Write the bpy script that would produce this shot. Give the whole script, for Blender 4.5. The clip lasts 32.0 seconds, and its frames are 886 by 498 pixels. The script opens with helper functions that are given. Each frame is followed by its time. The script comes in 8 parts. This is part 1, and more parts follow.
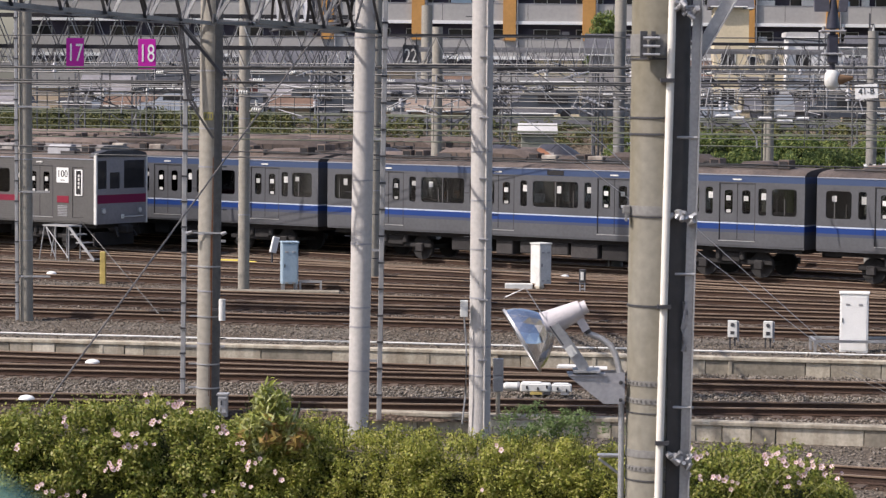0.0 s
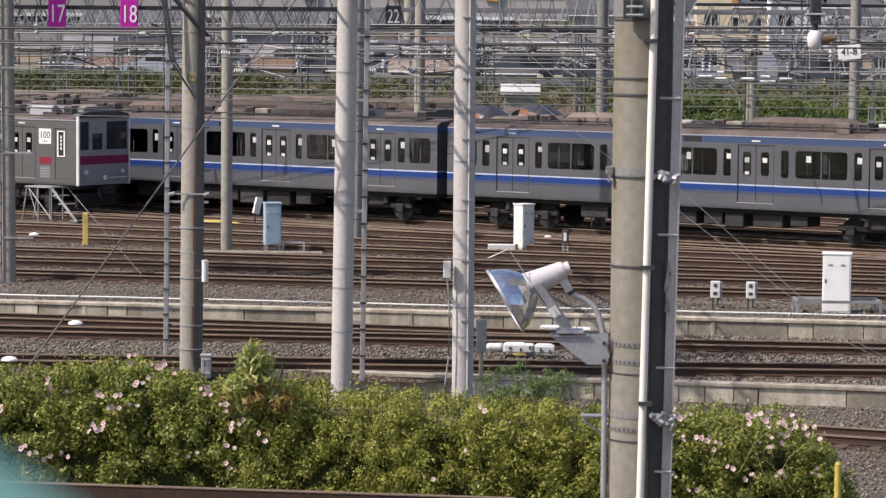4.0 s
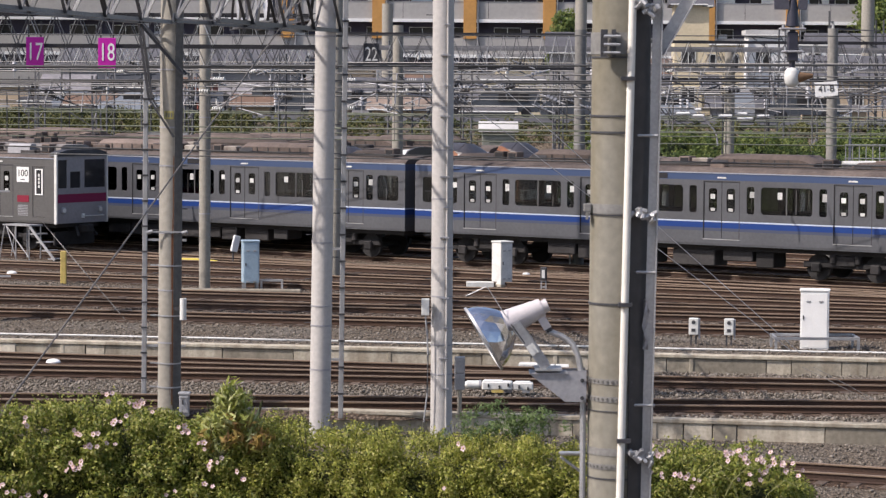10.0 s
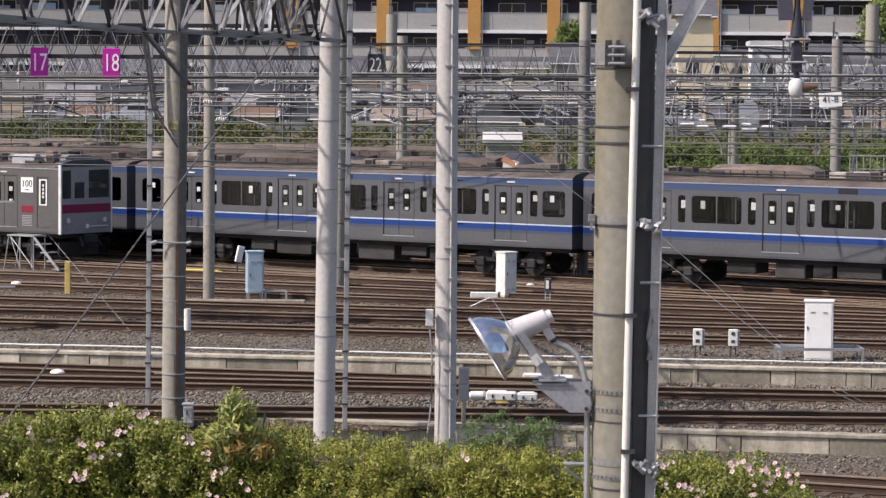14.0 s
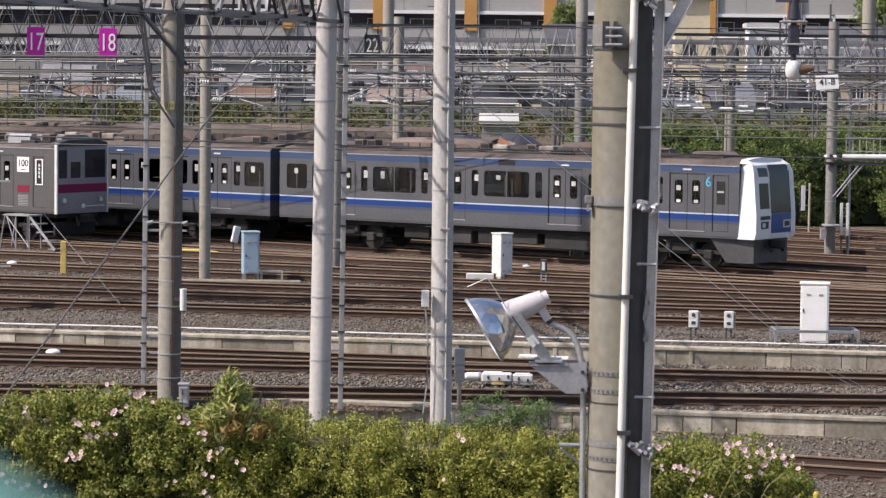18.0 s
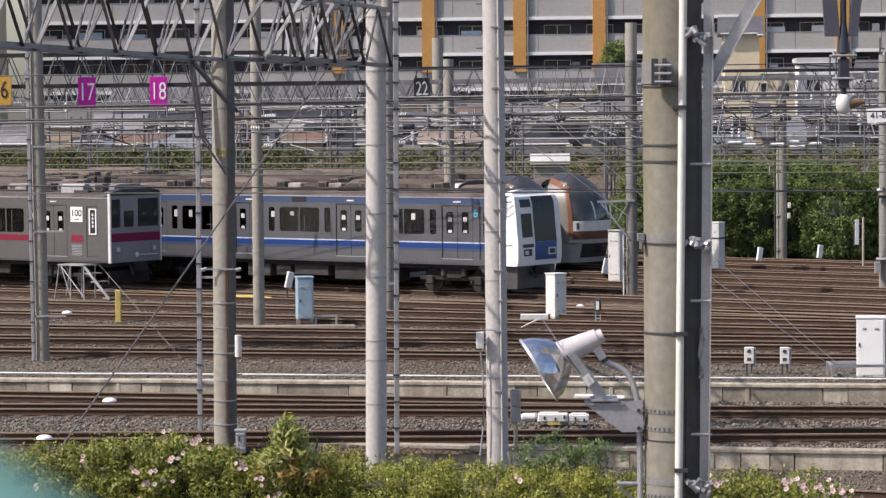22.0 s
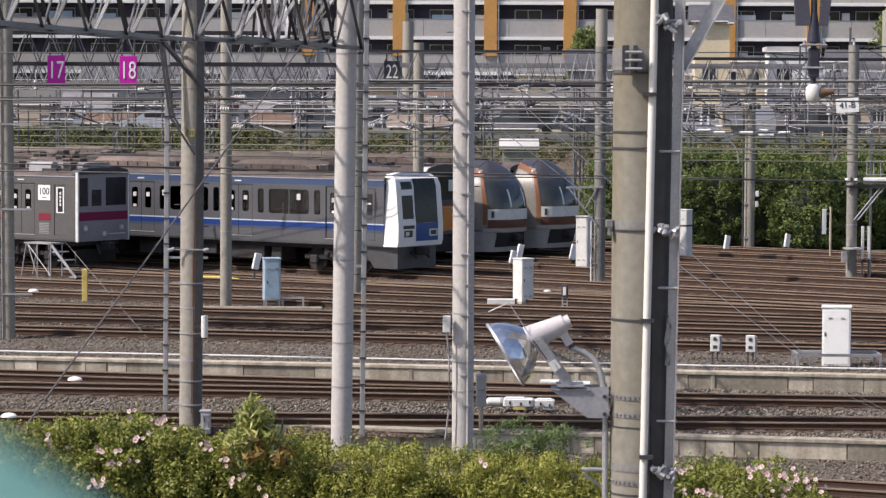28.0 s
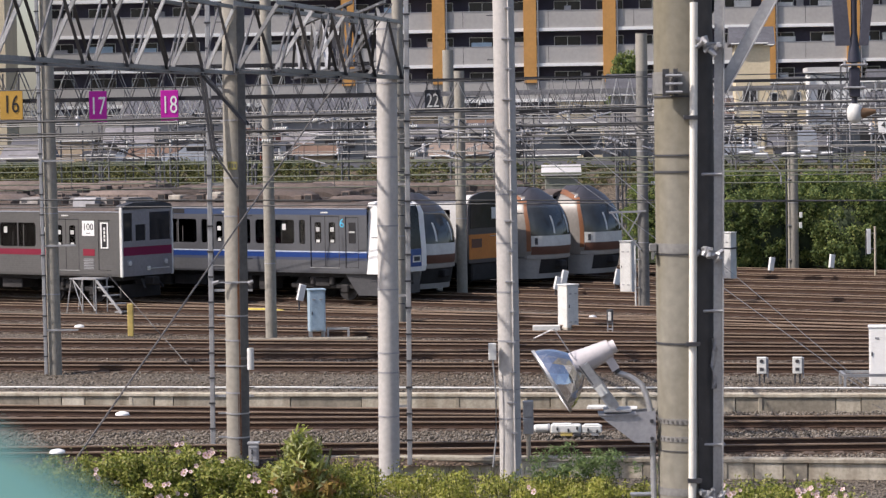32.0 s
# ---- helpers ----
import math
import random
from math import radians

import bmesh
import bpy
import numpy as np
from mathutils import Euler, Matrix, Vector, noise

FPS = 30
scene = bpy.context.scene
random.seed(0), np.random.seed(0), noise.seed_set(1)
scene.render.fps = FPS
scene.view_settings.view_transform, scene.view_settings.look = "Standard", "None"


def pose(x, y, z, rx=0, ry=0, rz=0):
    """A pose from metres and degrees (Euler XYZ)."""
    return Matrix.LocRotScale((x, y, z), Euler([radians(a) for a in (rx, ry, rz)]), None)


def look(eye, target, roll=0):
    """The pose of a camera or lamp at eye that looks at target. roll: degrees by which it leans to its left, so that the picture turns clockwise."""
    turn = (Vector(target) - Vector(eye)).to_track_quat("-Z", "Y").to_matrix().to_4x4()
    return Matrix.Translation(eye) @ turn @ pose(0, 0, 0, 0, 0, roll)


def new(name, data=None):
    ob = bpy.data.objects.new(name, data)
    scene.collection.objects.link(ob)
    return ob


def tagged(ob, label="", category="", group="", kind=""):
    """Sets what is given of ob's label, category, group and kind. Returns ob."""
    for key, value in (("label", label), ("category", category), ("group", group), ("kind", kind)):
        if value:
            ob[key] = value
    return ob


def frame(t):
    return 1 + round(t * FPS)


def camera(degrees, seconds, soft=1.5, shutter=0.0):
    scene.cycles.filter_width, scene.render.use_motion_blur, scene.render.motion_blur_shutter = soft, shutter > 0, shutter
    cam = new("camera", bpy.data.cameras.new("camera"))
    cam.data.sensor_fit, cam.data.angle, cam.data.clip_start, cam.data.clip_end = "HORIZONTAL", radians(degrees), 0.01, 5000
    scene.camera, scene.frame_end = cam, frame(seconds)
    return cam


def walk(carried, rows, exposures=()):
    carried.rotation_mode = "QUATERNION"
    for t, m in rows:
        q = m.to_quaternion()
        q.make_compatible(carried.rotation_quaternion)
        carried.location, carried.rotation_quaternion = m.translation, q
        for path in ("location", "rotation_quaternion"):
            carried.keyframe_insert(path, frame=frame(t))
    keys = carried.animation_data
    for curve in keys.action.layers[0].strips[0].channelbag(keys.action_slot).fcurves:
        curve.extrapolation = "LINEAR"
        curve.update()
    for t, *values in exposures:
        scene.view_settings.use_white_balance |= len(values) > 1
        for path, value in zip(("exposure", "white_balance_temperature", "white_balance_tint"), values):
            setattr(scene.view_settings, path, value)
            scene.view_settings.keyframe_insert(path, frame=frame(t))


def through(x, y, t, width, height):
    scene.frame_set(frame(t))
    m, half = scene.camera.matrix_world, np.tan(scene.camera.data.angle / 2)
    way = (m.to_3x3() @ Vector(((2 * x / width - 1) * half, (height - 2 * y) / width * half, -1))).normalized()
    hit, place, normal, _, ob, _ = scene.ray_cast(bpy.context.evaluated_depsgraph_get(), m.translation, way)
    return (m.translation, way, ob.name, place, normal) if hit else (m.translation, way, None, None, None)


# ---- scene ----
cam = camera(18.293, 32.0, soft=1.35)
EYE = (0.0, 0.0, 6.45)


# hand sway: seconds, millimetres to the left, millimetres down
SWAY = [(0, -3.3, -1.6), (1, -2.5, -1.6), (2, 0, -0.8), (3, 0.4, -1.2), (3.5, -0.4, -1.6), (6, -4.1, -4.1), (8, -3.7, -4.1), (14, -2.5, -3.7), (14.5, -2, -3.3), (16.5, 2.9, 0), (19, 3.7, 0),
        (20, 4.9, 2), (21, 2.9, 4.1), (22, -0.8, 6.2), (24, 0, 6.2), (25, 0.8, 4.5), (27.5, 4.1, 5.3), (31, 5.3, 7.4), (32, 2.9, 7.8)]


def aim(t, yaw, down, lean):
    sx, sz = (float(np.interp(t, [r[0] for r in SWAY], [r[k] for r in SWAY])) / 1000 for k in (1, 2))
    return pose(EYE[0] - sx, EYE[1], EYE[2] - sz, 0, 0, yaw) @ pose(0, 0, 0, 90 - down) @ pose(0, 0, 0, 0, 0, lean)


# seconds, turn to the left, tilt downwards, lean
PATH = [
    (0, 0.832, 3.514, 0.547), (0.5, 0.870, 3.605, 0.748), (1, 0.943, 3.731, 0.568), (1.5, 0.827, 3.769, 0.696),
    (2, 0.779, 3.832, 0.635), (2.5, 0.817, 3.887, 0.789), (3, 0.825, 4.322, 0.755), (3.5, 0.595, 4.392, 0.754),
    (5.5, 0.385, 3.794, -0.126), (6, 0.287, 3.643, 0.189), (6.5, 0.311, 3.482, -0.001), (7, 0.340, 3.476, 0.341),
    (7.5, 0.372, 3.448, 0.332), (8, 0.269, 3.398, 0.476), (8.5, 0.052, 3.386, 0.582), (9, 0.000, 3.478, 0.643),
    (9.5, -0.002, 3.516, 0.672), (10, 0.022, 3.543, 0.429), (10.5, 0.037, 3.491, 0.465), (11, 0.026, 3.466, 0.375),
    (11.5, -0.050, 3.436, 0.430), (12, -0.035, 3.423, 0.437), (12.5, 0.025, 3.387, 0.117), (13, 0.115, 3.339, 0.203),
    (13.5, 0.097, 3.385, 0.470), (14, 0.110, 3.323, 0.451), (14.5, 0.194, 3.315, 0.390), (16.5, 0.005, 3.382, 0.680),
    (17, -0.014, 3.510, 0.651), (17.5, -0.003, 3.598, 0.866), (18, 0.019, 3.714, 0.659), (18.5, -0.017, 3.749, 0.638),
    (19, -0.018, 3.731, 0.576), (19.5, 0.007, 3.709, 0.445), (20, 0.038, 3.666, 0.746), (20.5, 0.217, 3.654, 0.509),
    (21, 0.430, 3.625, 0.279), (21.5, 0.639, 3.238, -0.177), (22, 1.134, 2.839, -0.556), (22.5, 1.255, 2.765, -0.159),
    (23, 1.280, 2.738, 0.020), (23.5, 1.308, 2.702, -0.139), (24, 0.953, 2.692, 0.095), (24.5, 0.943, 2.827, 0.113),
    (25, 0.780, 2.847, 0.223), (25.5, 0.738, 2.906, 0.281), (27.5, 0.556, 3.118, 0.134), (28, 0.459, 3.180, 0.300),
    (28.5, 0.402, 3.284, 0.455), (29, 0.345, 3.304, 0.567), (29.5, 0.311, 3.295, 0.447), (30, 0.317, 3.314, 0.385),
    (30.5, 0.321, 3.297, 0.165), (31, 0.425, 3.303, 0.071), (31.5, 0.849, 3.280, 0.014), (32, 1.372, 2.590, -0.907),
]
cam.data.dof.use_dof = True
cam.data.dof.focus_distance, cam.data.dof.aperture_fstop = 90.0, 14.0
walk(cam, [(t, aim(t, a, b, c)) for t, a, b, c in PATH], exposures=((0, 0.54, 6520, 18), (32, 0.54, 6520, 18)))

# ---- world and sun ----
SUN_AZ, SUN_EL = 250.0, 46.0   # degrees clockwise from +y, and height
world = bpy.data.worlds.new("sky")
scene.world = world
world.use_nodes = True
wn = world.node_tree
sky = wn.nodes.new("ShaderNodeTexSky")
sky.sky_type = "NISHITA"
sky.sun_disc = False
sky.sun_elevation, sky.sun_rotation = radians(SUN_EL), radians(SUN_AZ)
sky.dust_density = 2.0
bg = wn.nodes["Background"]
bg.inputs["Strength"].default_value = 0.115
wn.links.new(sky.outputs["Color"], bg.inputs["Color"])
sun_data = bpy.data.lights.new("sun", "SUN")
sun_data.energy, sun_data.angle, sun_data.color = 3.6, radians(0.6), (1.0, 0.95, 0.87)
sun = new("sun", sun_data)
_a, _e = radians(SUN_AZ), radians(SUN_EL)
sun.matrix_world = look((60 * math.sin(_a) * math.cos(_e), 60 * math.cos(_a) * math.cos(_e), 60 * math.sin(_e)), (0, 0, 0))

# ---- materials ----
def mat(name, col, rough=0.7, metal=0.0, vary=0.25, big=1.5, small=18.0, bump=0.15, tint=None, rnd=0.0, spec=0.4, streak=False):
    """A two-scale procedural surface: broad stains in another tint, fine grain, and relief."""
    m = bpy.data.materials.new(name)
    m.use_nodes = True
    nt = m.node_tree
    N, Lk = nt.nodes, nt.links
    b = N["Principled BSDF"]
    b.inputs["Roughness"].default_value = rough
    b.inputs["Metallic"].default_value = metal
    b.inputs["Specular IOR Level"].default_value = spec
    co = N.new("ShaderNodeTexCoord")
    mp = N.new("ShaderNodeMapping")
    mp.inputs["Scale"].default_value = (1, 1, 0.12) if streak else (1, 1, 1)
    Lk.new(co.outputs["Object"], mp.inputs["Vector"])
    n1 = N.new("ShaderNodeTexNoise")
    n1.inputs["Scale"].default_value, n1.inputs["Detail"].default_value = big, 5.0
    Lk.new(mp.outputs[0], n1.inputs["Vector"])
    n2 = N.new("ShaderNodeTexNoise")
    n2.inputs["Scale"].default_value, n2.inputs["Detail"].default_value = small, 4.0
    Lk.new(co.outputs["Object"], n2.inputs["Vector"])
    dark = tint or tuple(c * (1 - vary) for c in col)
    ramp = N.new("ShaderNodeMix")
    ramp.data_type = "RGBA"
    ramp.inputs["A"].default_value, ramp.inputs["B"].default_value = (*col, 1), (*dark, 1)
    k = N.new("ShaderNodeMapRange")
    k.inputs["From Min"].default_value, k.inputs["From Max"].default_value = 0.38, 0.68
    Lk.new(n1.outputs["Fac"], k.inputs["Value"])
    Lk.new(k.outputs[0], ramp.inputs["Factor"])
    hs = N.new("ShaderNodeHueSaturation")
    Lk.new(ramp.outputs["Result"], hs.inputs["Color"])
    v = N.new("ShaderNodeMapRange")
    v.inputs["From Min"].default_value, v.inputs["From Max"].default_value = 0.25, 0.75
    v.inputs["To Min"].default_value, v.inputs["To Max"].default_value = 1 - vary * 0.7, 1 + vary * 0.7
    Lk.new(n2.outputs["Fac"], v.inputs["Value"])
    out = v.outputs[0]
    if rnd:
        oi = N.new("ShaderNodeObjectInfo")
        r = N.new("ShaderNodeMapRange")
        r.inputs["To Min"].default_value, r.inputs["To Max"].default_value = 1 - rnd, 1 + rnd
        Lk.new(oi.outputs["Random"], r.inputs["Value"])
        mu = N.new("ShaderNodeMath")
        mu.operation = "MULTIPLY"
        Lk.new(out, mu.inputs[0])
        Lk.new(r.outputs[0], mu.inputs[1])
        out = mu.outputs[0]
    Lk.new(out, hs.inputs["Value"])
    Lk.new(hs.outputs[0], b.inputs["Base Color"])
    if bump:
        bp = N.new("ShaderNodeBump")
        bp.inputs["Strength"].default_value, bp.inputs["Distance"].default_value = bump, 0.02
        Lk.new(n2.outputs["Fac"], bp.inputs["Height"])
        Lk.new(bp.outputs[0], b.inputs["Normal"])
    return m


def island_mat(name, cols, rough=0.6, spec=0.3, through=0.0):
    """Colour picked for each loose piece of a mesh."""
    m = bpy.data.materials.new(name)
    m.use_nodes = True
    N, Lk = m.node_tree.nodes, m.node_tree.links
    b = N["Principled BSDF"]
    b.inputs["Roughness"].default_value = rough
    b.inputs["Specular IOR Level"].default_value = spec
    g = N.new("ShaderNodeNewGeometry")
    r = N.new("ShaderNodeValToRGB")
    while len(r.color_ramp.elements) < len(cols):
        r.color_ramp.elements.new(0.5)
    for i, c in enumerate(cols):
        r.color_ramp.elements[i].position = i / max(1, len(cols) - 1)
        r.color_ramp.elements[i].color = (*c, 1)
    Lk.new(g.outputs["Random Per Island"], r.inputs["Fac"])
    Lk.new(r.outputs["Color"], b.inputs["Base Color"])
    if through:
        b.inputs["Subsurface Weight"].default_value = 0.0
        b.inputs["Transmission Weight"].default_value = 0.0
        tr = N.new("ShaderNodeBsdfTranslucent")
        mx = N.new("ShaderNodeMixShader")
        mx.inputs[0].default_value = through
        Lk.new(r.outputs["Color"], tr.inputs["Color"])
        Lk.new(b.outputs[0], mx.inputs[1])
        Lk.new(tr.outputs[0], mx.inputs[2])
        Lk.new(mx.outputs[0], N["Material Output"].inputs["Surface"])
    return m


def banded(name, base, bands, rough=0.4, metal=0.0, ribs=0.0):
    """Car body paint: bands are (z from, z to, colour) in the car's own space. ribs: pitch of pressed ribs."""
    m = mat(name, base, rough, metal, vary=0.14, big=0.6, small=9.0, bump=0.03)
    N, Lk = m.node_tree.nodes, m.node_tree.links
    b = N["Principled BSDF"]
    src = b.inputs["Base Color"].links[0].from_socket
    co = N.new("ShaderNodeTexCoord")
    sp = N.new("ShaderNodeSeparateXYZ")
    Lk.new(co.outputs["Object"], sp.inputs[0])
    for z0, z1, c in bands:
        f = N.new("ShaderNodeMath")
        f.operation = "COMPARE"
        f.inputs[1].default_value, f.inputs[2].default_value = (z0 + z1) / 2, (z1 - z0) / 2
        Lk.new(sp.outputs["Z"], f.inputs[0])
        mx = N.new("ShaderNodeMix")
        mx.data_type = "RGBA"
        mx.inputs["B"].default_value = (*c, 1)
        Lk.new(f.outputs[0], mx.inputs["Factor"])
        Lk.new(src, mx.inputs["A"])
        src = mx.outputs["Result"]
    Lk.new(src, b.inputs["Base Color"])
    if ribs:
        w = N.new("ShaderNodeMath")
        w.operation = "MULTIPLY"
        w.inputs[1].default_value = 2 * math.pi / ribs
        Lk.new(sp.outputs["Z"], w.inputs[0])
        s = N.new("ShaderNodeMath")
        s.operation = "SINE"
        Lk.new(w.outputs[0], s.inputs[0])
        bp = N.new("ShaderNodeBump")
        bp.inputs["Strength"].default_value, bp.inputs["Distance"].default_value = 0.07, 0.02
        Lk.new(s.outputs[0], bp.inputs["Height"])
        Lk.new(bp.outputs[0], b.inputs["Normal"])
    return m


CONCRETE = mat("pole_concrete", (0.30, 0.28, 0.235), 0.85, vary=0.2, big=1.2, small=9, bump=0.1, streak=True)
WHITE_CONC = mat("pale_concrete", (0.47, 0.45, 0.42), 0.8, vary=0.14, big=1.0, small=12, bump=0.15, streak=True)
WALL_CONC = mat("wall_concrete", (0.42, 0.38, 0.30), 0.9, vary=0.28, big=3.0, small=16, bump=0.2, rnd=0.2, streak=True, tint=(0.24, 0.205, 0.15))
PALE_BLOCK = mat("pale_block", (0.62, 0.58, 0.48), 0.9, vary=0.2, big=3.0, small=16, bump=0.2, rnd=0.2, streak=True, tint=(0.40, 0.35, 0.27))
GALV = mat("galvanised_steel", (0.42, 0.42, 0.42), 0.5, 0.55, vary=0.2, big=3, small=40, bump=0.05)
STEEL_GREY = mat("grey_painted_steel", (0.34, 0.34, 0.35), 0.55, 0.2, vary=0.2, big=3, small=30, bump=0.05)
DARK_STEEL = mat("dark_steel", (0.07, 0.07, 0.075), 0.6, 0.3, vary=0.3, big=2, small=20, bump=0.1)
LATTICE = mat("lattice_steel", (0.13, 0.13, 0.135), 0.55, 0.35, vary=0.35, big=0.8, small=14, bump=0.08, rnd=0.45)
# rust, darkened further to carry the shadow on the rail webs
RUST = mat("rusty_steel", (0.055, 0.030, 0.018), 0.85, 0.1, vary=0.35, big=1.2, small=25, bump=0.3, tint=(0.05, 0.030, 0.022))
# worn brown, lightened so the head's sides look sunlit
RAIL_HEAD = mat("worn_lit_rail", (0.23, 0.165, 0.115), 0.6, 0.2, vary=0.25, big=0.8, small=20, bump=0.05)
SLEEPER = mat("stained_sleeper", (0.10, 0.072, 0.054), 0.9, vary=0.35, big=2, small=20, bump=0.3, rnd=0.25)


def gravel(name, cols, scale, dirt, rough=0.95):
    """Broken stone: a tone for each stone, dark joints between them, and broad dirt."""
    m = bpy.data.materials.new(name)
    m.use_nodes = True
    N, Lk = m.node_tree.nodes, m.node_tree.links
    b = N["Principled BSDF"]
    b.inputs["Roughness"].default_value, b.inputs["Specular IOR Level"].default_value = rough, 0.2
    co = N.new("ShaderNodeTexCoord")
    vo = N.new("ShaderNodeTexVoronoi")
    vo.inputs["Scale"].default_value = scale
    Lk.new(co.outputs["Object"], vo.inputs["Vector"])
    sp = N.new("ShaderNodeSeparateColor")
    Lk.new(vo.outputs["Color"], sp.inputs[0])
    r = N.new("ShaderNodeValToRGB")
    while len(r.color_ramp.elements) < len(cols):
        r.color_ramp.elements.new(0.5)
    for i, c in enumerate(cols):
        r.color_ramp.elements[i].position = i / (len(cols) - 1)
        r.color_ramp.elements[i].color = (*c, 1)
    Lk.new(sp.outputs[0], r.inputs["Fac"])
    n1 = N.new("ShaderNodeTexNoise")
    n1.inputs["Scale"].default_value, n1.inputs["Detail"].default_value = 0.3, 6.0
    Lk.new(co.outputs["Object"], n1.inputs["Vector"])
    k = N.new("ShaderNodeMapRange")
    k.inputs["From Min"].default_value, k.inputs["From Max"].default_value = 0.4, 0.65
    Lk.new(n1.outputs["Fac"], k.inputs["Value"])
    mx = N.new("ShaderNodeMix")
    mx.data_type, mx.blend_type = "RGBA", "MULTIPLY"
    mx.inputs["B"].default_value = (*dirt, 1)
    Lk.new(k.outputs[0], mx.inputs["Factor"])
    Lk.new(r.outputs["Color"], mx.inputs["A"])
    g = N.new("ShaderNodeMapRange")
    g.inputs["From Min"].default_value, g.inputs["From Max"].default_value = 0.25, 0.75
    g.inputs["To Min"].default_value, g.inputs["To Max"].default_value = 1.15, 0.45
    Lk.new(vo.outputs["Distance"], g.inputs["Value"])
    hs = N.new("ShaderNodeHueSaturation")
    Lk.new(mx.outputs["Result"], hs.inputs["Color"])
    Lk.new(g.outputs[0], hs.inputs["Value"])
    Lk.new(hs.outputs[0], b.inputs["Base Color"])
    bp = N.new("ShaderNodeBump")
    bp.inputs["Strength"].default_value, bp.inputs["Distance"].default_value = 1.0, 0.05
    bp.invert = True
    Lk.new(vo.outputs["Distance"], bp.inputs["Height"])
    Lk.new(bp.outputs[0], b.inputs["Normal"])
    return m


BALLAST = gravel("ballast_stone", [(0.075, 0.063, 0.049), (0.168, 0.146, 0.116), (0.250, 0.221, 0.180), (0.117, 0.097, 0.077), (0.312, 0.277, 0.230)], 17.0, (0.82, 0.74, 0.66))
RUSTY_BALLAST = gravel("rust_stained_ballast", [(0.052, 0.038, 0.028), (0.122, 0.093, 0.069), (0.178, 0.142, 0.108), (0.085, 0.062, 0.045), (0.240, 0.200, 0.157)], 13.0, (0.6, 0.5, 0.45))
WHITE = mat("white_paint", (0.80, 0.80, 0.77), 0.45, vary=0.06, big=3, small=30, bump=0.03)
OFFWHITE = mat("weathered_white", (0.66, 0.66, 0.62), 0.55, vary=0.15, big=3, small=25, bump=0.05)
PALE_BLUE = mat("pale_blue_paint", (0.34, 0.45, 0.53), 0.45, vary=0.12, big=2, small=20, bump=0.04)
YELLOW = mat("faded_yellow_paint", (0.55, 0.42, 0.13), 0.7, vary=0.25, big=6, small=30, bump=0.1)
GLASS_DARK = mat("dark_glass", (0.036, 0.036, 0.038), 0.10, vary=0.25, big=0.5, small=3, bump=0.0, spec=0.35)
RUBBER = mat("black_rubber", (0.022, 0.022, 0.024), 0.85, vary=0.3, big=2, small=15, bump=0.15)
UNDER = mat("underframe_grime", (0.030, 0.028, 0.027), 0.85, vary=0.4, big=1.5, small=12, bump=0.2)
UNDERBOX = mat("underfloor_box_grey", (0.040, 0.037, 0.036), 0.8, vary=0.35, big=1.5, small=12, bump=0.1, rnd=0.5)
ROOF = mat("dirty_roof", (0.12, 0.096, 0.082), 0.9, vary=0.4, big=0.7, small=10, bump=0.2, tint=(0.055, 0.044, 0.040))
ROOF_UNIT = mat("roof_unit", (0.14, 0.108, 0.09), 0.85, vary=0.35, big=1.0, small=10, bump=0.15, rnd=0.5)
WHITE_ROOF = mat("pale_roof", (0.55, 0.54, 0.52), 0.7, vary=0.2, big=0.6, small=10, bump=0.1)
WIRE = mat("grey_wire", (0.10, 0.10, 0.097), 0.5, 0.5, vary=0.1, big=1, small=10, bump=0)
COPPER = mat("weathered_copper_wire", (0.125, 0.14, 0.105), 0.7, 0.25, vary=0.1, big=1, small=10, bump=0)

BLUE_BODY = banded("blue_banded_steel", (0.122, 0.126, 0.136), [(1.50, 1.60, (0.075, 0.09, 0.14)), (1.60, 1.79, (0.018, 0.055, 0.22)), (1.79, 1.835, (0.55, 0.62, 0.74)), (3.18, 3.42, (0.060, 0.092, 0.18))], 0.38, 0.35)
MAG_BODY = banded("ribbed_steel_magenta_band", (0.122, 0.119, 0.115), [], 0.42, 0.3, ribs=0.08)
MAG_FACE = banded("painted_face_magenta_band", (0.30, 0.29, 0.295), [(1.78, 2.10, (0.21, 0.010, 0.06))], 0.45, 0.1)
ORANGE_BODY = banded("brown_banded_steel", (0.44, 0.43, 0.41), [(1.62, 1.92, (0.16, 0.07, 0.04)), (1.96, 2.06, (0.40, 0.24, 0.10))], 0.4, 0.3)


